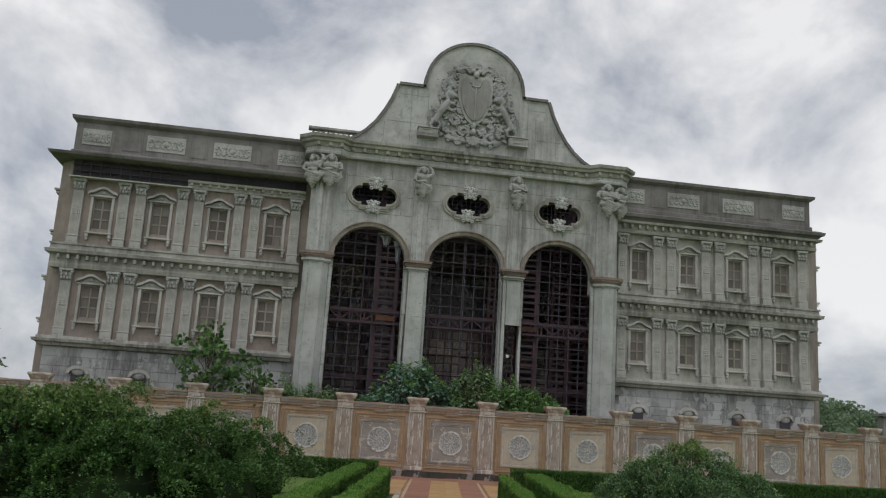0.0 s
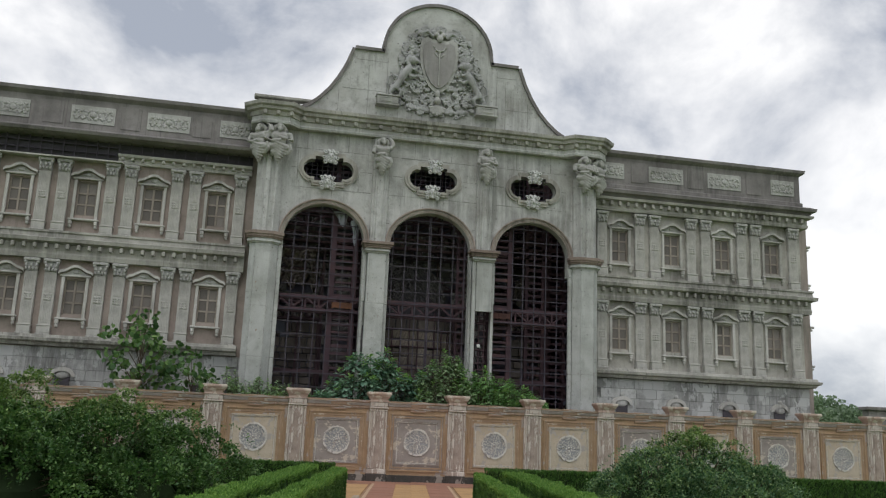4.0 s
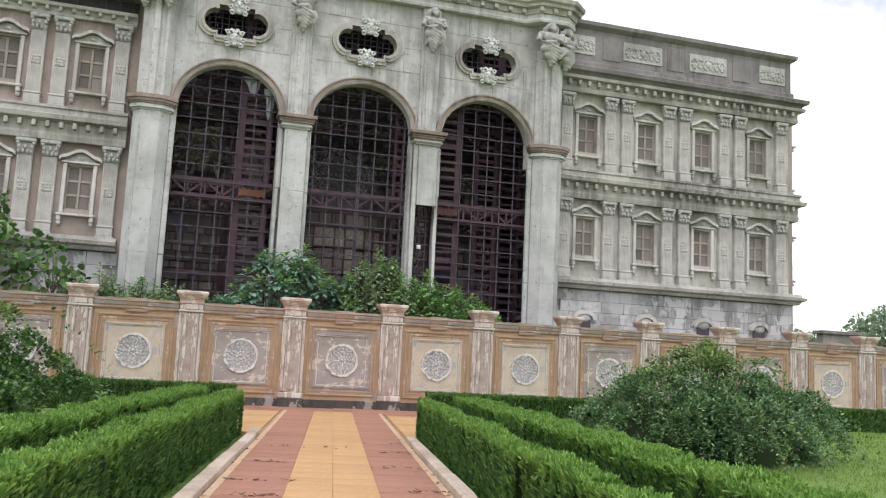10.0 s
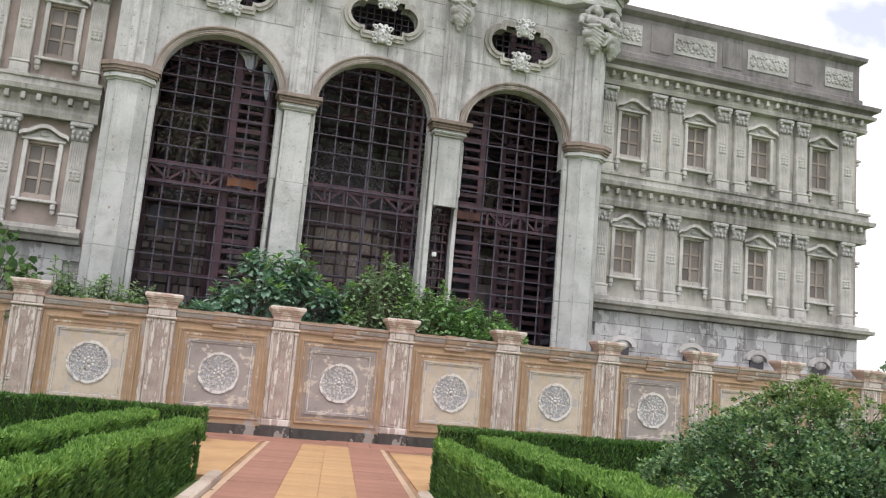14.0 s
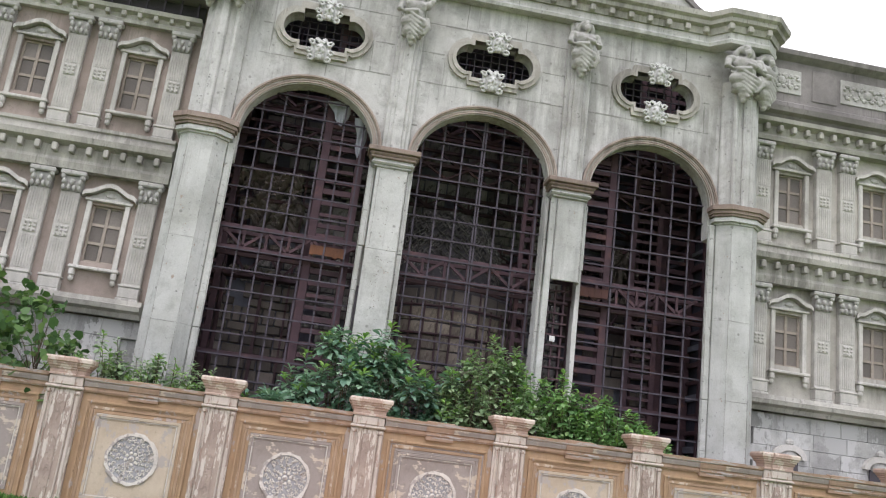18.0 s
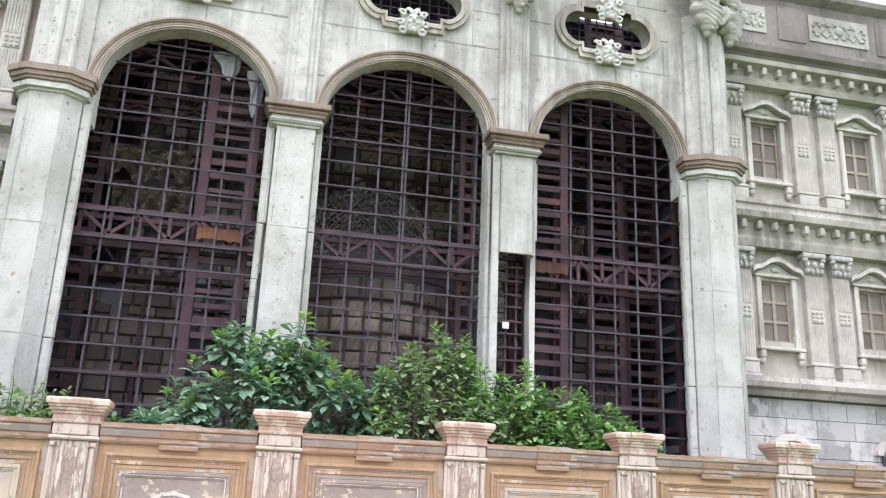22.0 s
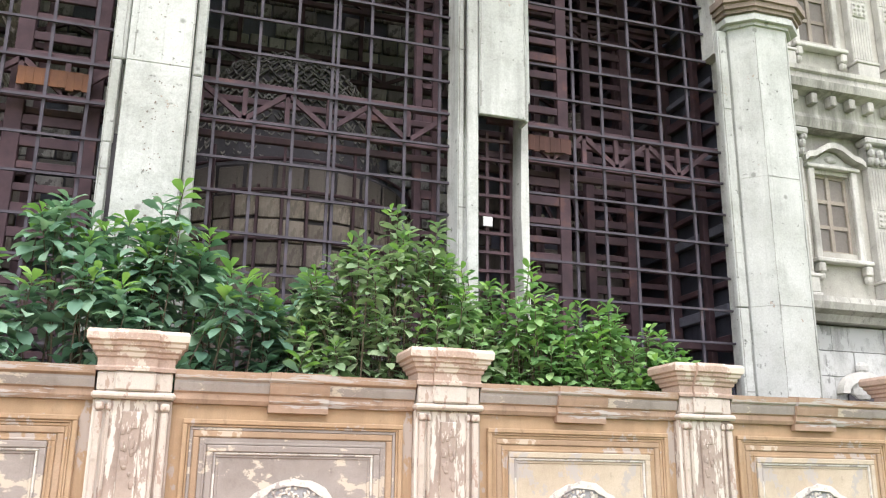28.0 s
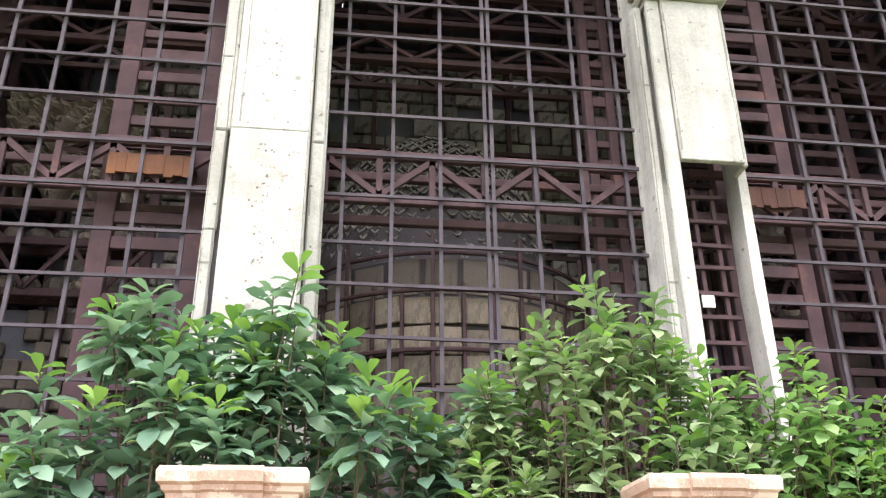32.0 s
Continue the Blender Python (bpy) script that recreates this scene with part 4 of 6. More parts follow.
def medallion(seed):
    """A round plaster relief: rough rim and lacy scrolls, drawn flat to -y round (0, 0)."""
    rim, rel, rm = Shape(), Shape(), random.Random(seed)
    out = [0.365 + rm.uniform(-0.012, 0.012) for _ in range(41)]
    inn = [0.318 + rm.uniform(-0.008, 0.010) for _ in range(41)]
    out[40], inn[40] = out[0], inn[0]
    at = lambda r, k: (r * math.cos(k * math.pi / 20), r * math.sin(k * math.pi / 20))
    for k in range(40):
        rim.slab([at(out[k], k), at(out[k + 1], k + 1), at(inn[k + 1], k + 1), at(inn[k], k)], -0.024, 0.0)
    rel.ball((0, -0.012, 0), (0.04, 0.02, 0.04), 10, 6)
    for k in range(8):
        a = k * math.pi / 4 + 0.2
        rel.ball((0.08 * math.cos(a), -0.008, 0.08 * math.sin(a)), (0.026, 0.012, 0.026), 7, 4)
    for r0, cnt in ((0.13, 10), (0.185, 15), (0.245, 20), (0.28, 16)):
        for k in range(cnt):
            a = (k + rm.uniform(-0.25, 0.25)) * 2 * math.pi / cnt
            s0, w, q = rm.choice((-1, 1)), rm.uniform(0.020, 0.034), rm.uniform(0, 6.28)
            curl = []
            for j in range(8):
                b, r = q + s0 * j * 0.7, w * (0.35 + 0.65 * j / 7)
                curl.append((r0 * math.cos(a) + r * math.cos(b), -0.005 - 0.006 * rm.random(), r0 * math.sin(a) + r * math.sin(b)))
            rel.tube(curl, [0.0135 - 0.0008 * j for j in range(8)], 5)
    for k in range(34):
        b = k * 2 * math.pi / 34 + rm.uniform(-0.05, 0.05)
        if rm.random() < 0.8:
            rel.ball((0.298 * math.cos(b), -0.005, 0.298 * math.sin(b)), (0.013, 0.010, 0.013), 6, 4)
    return rim, rel


def fence_panel(kind):
    outer, inner = ((OCHRE, GREYP), (GREYP, GREYP), (OCHRE, CREAMP))[kind]
    t = thing("fence_panel", ("ochre fence panel with a grey field and round relief", "faded grey fence panel with a round relief", "ochre fence panel with a cream field and round relief")[kind], "fence panel", "fence panels", "structure")
    h = PITCH / 2 - 0.252
    part("plinth", Shape().box(-h, h, -0.03, 0.14, -0.1, 0.2, 0.008), PLINTH, t)
    part("panel_wall", Shape().box(-h, h, 0.0, 0.14, 0.201, 1.93), OCHRE, t)
    part("frame_moulding", ring_frame(-h + 0.075, h - 0.075, 0.30, 1.83, 0.035, -0.035, -0.001), OCHRE, t)
    part("frame_moulding", ring_frame(-h + 0.112, h - 0.112, 0.337, 1.793, 0.014, -0.026, -0.001, 0.004), OCHRE, t)
    part("frame_moulding", ring_frame(-h + 0.128, h - 0.128, 0.353, 1.777, 0.02, -0.016, -0.001, 0.004), outer, t)
    for q, (w, d, m_) in enumerate(((0.044, 0.017, BROWNP), (0.046, 0.009, outer))):
        o = 0.150 + q * 0.047
        part("border", ring_frame(-h + o, h - o, 0.225 + o, 1.905 - o, w, -d, -0.001, 0.007), m_, t)
    part("inner_moulding", ring_frame(-h + 0.245, h - 0.245, 0.47, 1.66, 0.045, -0.032, -0.001), CREAMP if kind == 2 else GREYP, t)
    part("inner_moulding", ring_frame(-h + 0.225, h - 0.225, 0.45, 1.68, 0.018, -0.02, -0.0105, 0.004), outer, t)
    part("inner_moulding", ring_frame(-h + 0.292, h - 0.292, 0.517, 1.613, 0.016, -0.024, -0.001, 0.005), MEDAL, t)
    part("inner_moulding", ring_frame(-h + 0.309, h - 0.309, 0.534, 1.596, 0.02, -0.014, -0.001, 0.005), inner, t)
    part("field", Shape().box(-h + 0.33, h - 0.33, -0.008, -0.001, 0.555, 1.575), inner, t)
    rim, rel = medallion(kind + 3)
    m = Matrix.Translation((0, -0.009, 1.08))
    disc = Shape().slab(arc(0, 0, 0.33, 0.33, 0, 2 * math.pi, 36)[:-1], -0.003, -0.0005)
    part("medallion_ground", disc, DISC, t, at=m), part("medallion_relief", rel, MEDAL, t, at=m)
    part("medallion_rim", rim, MEDAL, t, at=m)
    part("coping", Shape().sweep([(-h, 0.0), (h, 0.0)], [(-0.16, 1.931), (0.03, 1.931), (0.045, 1.96), (0.045, 2.0), (0.06, 2.01), (0.075, 2.06), (0.075, 2.085), (0.10, 2.10), (0.11, 2.15), (-0.16, 2.165)]), COPING, t)
    part("coping_band", Shape().sweep([(-h, 0.0), (h, 0.0)], [(0.0, 2.012), (0.0635, 2.0125), (0.0785, 2.062), (0.0785, 2.083), (0.0, 2.0835)]), GREYP, t, "grey flaked band")
    part("coping_block", Shape().sweep([(-0.21, 0.0), (0.21, 0.0)], [(0.0, 1.885), (0.055, 1.885), (0.055, 1.94), (0.075, 1.96), (0.075, 2.0), (0.09, 2.01), (0.105, 2.06), (0.105, 2.085), (0.13, 2.10), (0.14, 2.154), (0.0, 2.172)]), COPING, t)
    return t


pillar0 = fence_pillar()
panels = [fence_panel(k) for k in range(3)]
kinds = {-3: 2, -2: 0, -1: 2, 0: 0, 1: 1, 2: 2, 3: 2, 4: 1, 5: 2, 6: 0, 7: 2, 8: 0}
used = set()
for k in range(-8, 14):
    x = FX + (k - 1) * PITCH
    m = pose(x, FY, 0.02)
    if k == -8:
        pillar0.matrix_basis = m
    else:
        copy_thing(pillar0, m)
    kd, m = kinds.get(k, (2, 0, 1)[k % 3]), pose(x + PITCH / 2, FY, 0.02)
    if kd in used:
        copy_thing(panels[kd], m)
    else:
        used.add(kd)
        panels[kd].matrix_basis = m

# ---- inside the hall: floor, broken roof, screens, steel ----
HALLW = weathered("set_boards", (0.27, 0.235, 0.215), (0.39, 0.35, 0.325), (0.11, 0.095, 0.09), streak=0.5, island=0.6, peel=(0.44, 0.41, 0.38), peel_at=0.66, peel_scale=5.0)
# Blue cast: the haze inside the arches put into the wall colour.
HALLBACK = weathered("hazy_wall", (0.15, 0.155, 0.20), (0.20, 0.205, 0.255), (0.09, 0.094, 0.125), streak=0.4)
REARB = weathered("rear_boards", (0.52, 0.505, 0.495), (0.68, 0.665, 0.655), (0.24, 0.23, 0.225), streak=0.8, island=0.6, peel=(0.19, 0.18, 0.18), peel_at=0.56, peel_scale=4.0)
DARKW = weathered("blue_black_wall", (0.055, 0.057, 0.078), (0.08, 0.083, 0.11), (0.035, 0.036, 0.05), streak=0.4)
CLOTHW = weathered("crumpled_grey_relief", (0.235, 0.205, 0.18), (0.33, 0.295, 0.26), (0.12, 0.10, 0.09), streak=0.5, relief=0.6)
DRUMW = weathered("drum_boards", (0.44, 0.38, 0.325), (0.58, 0.52, 0.455), (0.20, 0.165, 0.14), streak=1.0, island=0.55, grime=0.8, peel=(0.22, 0.185, 0.16), peel_at=0.56, peel_scale=4.0, stretch=(1.6, 1.6, 0.5))
RUSTP = weathered("rust_plate", (0.18, 0.08, 0.042), (0.33, 0.15, 0.06), (0.085, 0.045, 0.035), streak=0.9)
RUSTD = weathered("dark_rust_plate", (0.125, 0.062, 0.052), (0.18, 0.08, 0.055), (0.08, 0.042, 0.04), streak=0.7)
tagged(part("hall_floor", Shape().box(AX - 5.3, AX + 5.3, 30.6, 36.2, 0.0, 0.06), bed), "dusty bare floor of the unfinished hall", "floor", kind="structure")
roof, rh = Shape(), random.Random(31)
# Unseen front strip, bare joists only: opening added to brighten the hall.
for k in range(9):
    roof.box(AX - 5.3 + k * 1.24, AX - 5.2 + k * 1.24, 31.1, 32.4, 10.5, 10.66)
roof.box(AX - 5.3, AX + 5.3, 32.4, 32.9, 10.55, 10.66)
for k in range(14):
    y0 = 32.9 + k * 0.236
    x0 = AX - 5.3
    while x0 < AX + 5.25:
        x1 = min(AX + 5.3, x0 + rh.uniform(0.35, 1.5))
        roof.box(x0, x1, y0, y0 + rh.choice((0.222, 0.236, 0.236, 0.236, 0.236)), 10.55, 10.605)
        x0 = x1 + 0.006
tagged(part("hall_ceiling", roof, HALLBACK), "dark broken hall roof, its unseen front strip left open to let daylight in", "ceiling", kind="structure")
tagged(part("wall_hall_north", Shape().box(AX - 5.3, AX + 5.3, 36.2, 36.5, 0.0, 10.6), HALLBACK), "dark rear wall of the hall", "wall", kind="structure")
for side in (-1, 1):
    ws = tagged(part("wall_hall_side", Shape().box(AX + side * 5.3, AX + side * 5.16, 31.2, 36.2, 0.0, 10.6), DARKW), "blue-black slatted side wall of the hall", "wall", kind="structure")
    for k in range(30):
        z = 0.4 + k * 0.34
        part("slat", Shape().box(AX + side * 5.155, AX + side * 5.06, 31.25, 36.1, z, z + 0.10 + 0.03 * math.sin(k * 2.3), 0.008), STEEL if k % 3 else HALLBACK, ws)
    for yy in (31.5, 32.4, 33.6):
        part("post", Shape().box(AX + side * 5.055, AX + side * 4.97, yy, yy + 0.09, 0.06, 10.5, 0.008), STEEL, ws)
rs = random.Random(9)
GRID = 0.372
for i, (bx, r) in enumerate(BAYS):
    c = AX + bx
    scr = thing("steel_screen", "dark steel bar grid filling the tall arch", "screen", "arch screens", at=CENTRE)
    y = Y0 + 0.22
    ups = ([c - 0.86 + GRID * k for k in range(6)], [c - 1.105 + GRID * k for k in range(3)] + [c + 0.01, c + 0.055] + [c + 0.40 + GRID * k for k in range(3)], [c - 0.19 + GRID * k for k in range(4)] + [c - 0.545])[i]
    for x in ups:
        dx = min(0.999, abs(x - c) / r)
        ztop = SPRING + RISE * math.sqrt(1 - dx * dx)
        part("upright", Shape().bar((x + rs.uniform(-0.008, 0.008), y, 0.06), (x + rs.uniform(-0.008, 0.008), y, ztop), 0.029, 0.026), BARS, scr)
    for k in range(21):
        z = 5.165 + GRID * (k - 13) + rs.uniform(-0.012, 0.012)
        w = r if z < SPRING else r * math.sqrt(max(0.0, 1 - ((z - SPRING) / RISE) ** 2))
        if w > 0.2:
            wl, wr = w + 0.12 * (i == 0 and z < 6.2), w + 0.12 * (i == 2 and z < 6.2)
            part("rail", Shape().bar((c - wl, y - 0.034, z + rs.uniform(-0.012, 0.012)), (c + wr, y - 0.034, z + rs.uniform(-0.012, 0.012)), 0.024, 0.022), BARS, scr)
    for k in range(9):
        x = c - 0.64 + k * 0.16
        part("upright", Shape().box(x - 0.012, x + 0.012, y + 0.14, y + 0.16, QZ - 0.5, QZ + 0.5), BARS, scr)
    for k in range(6):
        part("rail", Shape().box(c - 0.85, c + 0.85, y + 0.12, y + 0.138, QZ - 0.36 + k * 0.14, QZ - 0.34 + k * 0.14), BARS, scr)
    tr = thing("steel_truss", "rusty maroon lattice girder across the arch", "girder", "arch girders", at=CENTRE)
    y = Y0 + 0.26
    for z0, z1, nm in ((5.175, 5.245, "top_chord"), (4.78, 4.85, "bottom_chord")):
        part(nm, Shape().box(c - r - 0.35, c + r + 0.35, y, y + 0.06, z0, z1, 0.006), STEEL, tr)
        part(nm, Shape().box(c - r - 0.35, c + r + 0.35, y + 0.28, y + 0.34, z0 - 0.04, z1 - 0.04, 0.006), STEEL, tr)
    kk = 6
    for k in range(kk):
        x0, x1 = c - r + 2 * r * k / kk, c - r + 2 * r * (k + 1) / kk
        a, b = (4.85, 5.175) if k % 2 else (5.175, 4.85)
        part("diagonal", Shape().bar((x0, y + 0.03, a), (x1, y + 0.03, b), 0.05, 0.04), STEEL, tr)
        part("post", Shape().box(x0 - 0.024, x0 + 0.024, y + 0.01, y + 0.05, 4.85, 5.175), STEEL, tr)
    hi = thing("steel_truss", "dark lattice girder high inside the hall", "girder", "hall girders")
    for z in (7.15, 8.1):
        for dz in (0.0, 0.3):
            part("chord", Shape().box(c - 1.7, c + 1.7, 31.9, 31.97, z + dz, z + dz + 0.06), STEEL, hi)
        for k in range(8):
            x0 = c - 1.7 + k * 0.425
            a, b = (z + 0.06, z + 0.3) if k % 2 else (z + 0.3, z + 0.06)
            part("diagonal", Shape().bar((x0, 31.93, a), (x0 + 0.425, 31.93, b), 0.04), STEEL, hi)
def lattice_girder(y, z, h, step, label):
    """A full-width lattice girder, its chords h apart, with leaning struts between posts."""
    t = thing("steel_truss", label, "girder", "hall girders")
    for dz in (0.0, h):
        part("chord", Shape().box(AX - 5.08, AX + 5.08, y, y + 0.07, z + dz, z + dz + 0.07, 0.006), STEEL, t)
    k, x = 0, AX - 5.0
    while x < AX + 4.9:
        a, b = (z + 0.07, z + h) if k % 2 else (z + h, z + 0.07)
        part("diagonal", Shape().bar((x, y + 0.035, a), (min(x + step, AX + 5.05), y + 0.035, b), 0.05), STEEL, t)
        if k % 2:
            part("post", Shape().box(x - 0.022, x + 0.022, y + 0.012, y + 0.058, z + 0.07, z + h), STEEL, t)
        x, k = x + step, k + 1


for y, z, h, step in ((32.75, 8.35, 0.42, 0.5), (33.65, 8.05, 0.36, 0.46), (34.5, 7.35, 0.32, 0.5), (34.9, 6.35, 0.3, 0.45)):
    lattice_girder(y, z, h, step, "dark lattice girder spanning the hall under the roof")
for k in range(11):
    joist = thing("roof_joist", "dark timber joist under the broken roof", "joist", "roof joists")
    x = AX - 4.8 + k * 0.96 + rs.uniform(-0.12, 0.12)
    part("joist_bar", Shape().box(x - 0.05, x + 0.05, 31.6, 36.15, 9.35, 9.47, 0.006), STEEL, joist)
    for y in (33.2, 34.6):
        part("hanger", Shape().box(x - 0.02, x + 0.02, y, y + 0.04, 9.471, 10.54), STEEL, joist)
for y in (33.0, 33.5, 34.0, 34.8, 35.4):
    purlin = thing("roof_purlin", "thin dark purlin across the joists", "purlin", "roof purlins")
    part("purlin_bar", Shape().box(AX - 5.08, AX + 5.08, y, y + 0.05, 9.475, 9.54, 0.005), STEEL, purlin)


def ladder_column(x, y, w, leg, top=10.5, plate=None, plate_mat=None):
    colm = thing("steel_column", "maroon built-up steel column with flat battens", "column", "hall columns")
    for dx in (-w / 2, w / 2):
        part("leg", Shape().box(x + dx - leg / 2, x + dx + leg / 2, y, y + 0.1, 0.06, top, 0.006), STEEL, colm)
    for k in range(int(top / 0.215) - 1):
        z = 0.3 + k * 0.215
        if plate is None or abs(z + 0.05 - plate) > 0.2:
            part("batten", Shape().box(x - w / 2 + leg / 2 + 0.002, x + w / 2 - leg / 2 - 0.002, y + 0.01, y + 0.05, z, z + 0.085 + 0.02 * math.sin(k * 1.7), 0.004), STEEL, colm)
    if plate:
        gus, rg = Shape(), random.Random(int(x * 10))
        for k in range(9):
            xa = x - w / 2 + 0.02 + k * (w - 0.04) / 9
            gus.box(xa, xa + (w - 0.04) / 9 + 0.001, y - 0.215 - 0.004 * (k % 2), y - 0.2, plate - 0.09 + rg.uniform(-0.014, 0.01), plate + 0.085, 0.002)
        gus.box(x - w / 2 + 0.02, x + w / 2 - 0.02, y - 0.201, y - 0.001, plate + 0.04, plate + 0.08, 0.004)
        part("gusset", gus, plate_mat, colm, "ragged rusted plate")


ladder_column(3.66, 30.70, 0.66, 0.15, plate=4.985, plate_mat=RUSTP)
ladder_column(8.58, 30.70, 0.60, 0.13, plate=5.0, plate_mat=RUSTD)
ladder_column(7.36, 30.95, 0.20, 0.08)
ladder_column(10.95, 32.3, 0.62, 0.13)
ladder_column(1.42, 32.0, 0.50, 0.12)
ladder_column(10.1, 31.9, 0.56, 0.11)
ladder_column(4.55, 34.2, 0.5, 0.12)
for z in (1.2, 2.1, 3.0):
    beam = thing("cross_beam", "dark horizontal steel beam inside the hall", "beam", "hall beams")
    part("beam_bar", Shape().box(AX - 5.1, AX + 5.1, 31.25, 31.33, z, z + 0.09, 0.008), STEEL, beam)


def block_wall(name, label, x0, x1, z0, z1, y, seed, depth=0.05, miss=0.08, wmin=0.16, wmax=0.46, hmin=0.15, hmax=0.34, mat=None, arch=None):
    """Courses of odd, weathered boards nailed over a dark timber frame."""
    rw = random.Random(seed)
    t = thing(name, label, "scenery", "hall scenery")
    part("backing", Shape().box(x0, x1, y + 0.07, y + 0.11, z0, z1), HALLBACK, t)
    z = z0
    while z < z1 - 0.1:
        h, x = rw.uniform(hmin, hmax), x0 + rw.uniform(0, 0.1)
        h = min(h, z1 - z)
        while x < x1 - 0.08:
            w = min(rw.uniform(wmin, wmax), x1 - x)
            inside = arch and math.hypot(x + w / 2 - arch[0], max(0.0, z + h / 2 - arch[1])) < arch[2]
            if rw.random() > miss and not inside:
                d = rw.uniform(0.2, 1.0) * depth
                b = Shape().box(-w / 2 + 0.013, w / 2 - 0.013, -d, 0.05, -h / 2 + 0.013, h / 2 - 0.013, 0.012)
                part("board", b, mat or HALLW, t, at=pose(x + w / 2, y, z + h / 2, rw.gauss(0, 2.0), rw.gauss(0, 1.5), rw.gauss(0, 2)))
            x += w
        z += h
    for x in np.arange(x0, x1 + 0.01, (x1 - x0) / max(1, round((x1 - x0) / 0.9))):
        part("stud", Shape().box(float(x) - 0.03, float(x) + 0.03, y - 0.2, y - 0.12, z0, z1), STEEL, t)
    return t


GB = "grimy grey scenery boards patched over a timber frame"
block_wall("scenery_boards", GB, 0.95, 3.25, 0.06, 4.72, 33.0, 1)
block_wall("scenery_boards", GB, 9.55, 10.85, 0.06, 4.58, 33.0, 2)
block_wall("scenery_boards", "dim brown scenery boards high at the rear of the hall", 4.55, 9.25, 0.06, 9.4, 34.95, 3, miss=0.12, wmin=0.2, wmax=0.48, hmin=0.18, hmax=0.34, mat=REARB, arch=(6.35, 5.2, 1.75))
block_wall("scenery_boards", "dim brown scenery boards high at the rear of the hall", 1.75, 4.5, 0.06, 9.4, 34.6, 4, miss=0.16, mat=REARB, wmin=0.2, wmax=0.5, hmin=0.18, hmax=0.36)
block_wall("scenery_boards", "dim brown scenery boards high at the rear of the hall", 9.3, 11.3, 0.06, 9.4, 35.4, 5, miss=0.35, wmin=0.3, wmax=0.7, hmin=0.25, hmax=0.5)
# loaded racks over the left boards, with cross braces
for x0, x1, seed in ((1.0, 3.2, 6), (9.5, 10.9, 8)):
    rk = thing("storage_rack", "steel rack of dusty broken plaster over the boards", "rack", "hall racks")
    rw = random.Random(seed)
    for z in (4.78, 5.32):
        part("rack_beam", Shape().box(x0, x1, 32.8, 32.87, z, z + 0.08, 0.006), STEEL, rk)
        part("rack_beam", Shape().box(x0, x1, 33.05, 33.12, z, z + 0.08, 0.006), STEEL, rk)
        for k in range(9):
            x = x0 + (k + 0.5) * (x1 - x0) / 9
            lump = Shape().ball((x, 32.95, z + 0.14), (rw.uniform(0.09, 0.16), 0.12, rw.uniform(0.06, 0.13)), 7, 5)
            part("rubble", lump, DRUMW if k % 3 == 0 else HALLW, rk)
    for k in range(6):
        xa = x0 + k * (x1 - x0) / 6
        xb = xa + (x1 - x0) / 6
        za, zb = (4.86, 5.32) if k % 2 else (5.32, 4.86)
        part("brace", Shape().bar((xa, 32.79, za), (xb, 32.79, zb), 0.045, 0.03), STEEL, rk)
    for x in (x0, x1):
        part("upright", Shape().box(x - 0.04, x + 0.04, 32.8, 32.9, 0.06, 7.2), STEEL, rk)
# stiff torn cloth hanging over the rack
for cx, cz, w, h, seed in ((2.25, 6.7, 1.35, 0.75, 1), (2.4, 6.05, 1.3, 0.75, 2), (9.95, 6.1, 0.55, 0.9, 3)):
    rw = random.Random(seed)
    cl = Shape()
    rows = []
    for j in range(19):
        row = []
        for i in range(37):
            u, v = i / 36, j / 18
            low = h * (0.75 + 0.25 * math.sin(u * 17 + seed) * math.sin(u * 5.3))
            row.append((cx + (u - 0.5) * w, 32.86 - 0.13 * math.sin(u * 27 + seed + v * 3.2) * (0.3 + v) - 0.09 * math.sin(u * 47 + v * 9 + seed) * v - 0.06 * math.sin(u * 9 + v * 5) - 0.07 * math.sin(u * 21 + v * 14 + seed * 2) * math.sin(v * 11 - u * 8) + rw.uniform(-0.025, 0.025), cz + h / 2 - v * low))
        rows.append(row)
    verts = [p for row in rows for p in row]
    faces = [(j * 37 + i, j * 37 + i + 1, j * 37 + i + 38, j * 37 + i + 37) for j in range(18) for i in range(36)]
    me = bpy.data.meshes.new("cloth_sheet")
    me.from_pydata(verts, [], faces)
    me.materials.append(CLOTHW)
    sh = thing("cloth_sheet", "stiff crumpled grey-brown cloth hung on a rail", "cloth", "hall cloths")
    co = part("cloth", me, None, sh)
    sol = co.modifiers.new("thickness", "SOLIDIFY")
    sol.thickness = 0.012
    part("rail", Shape().box(cx - w / 2 - 0.1, cx + w / 2 + 0.1, 32.87, 32.92, cz + h / 2 - 0.02, cz + h / 2 + 0.05), STEEL, sh)
    for dx in (-w / 2 - 0.08, w / 2 + 0.08):
        part("post", Shape().box(cx + dx - 0.02, cx + dx + 0.02, 32.93, 32.97, 0.06, cz + h / 2 + 0.05), STEEL, sh)
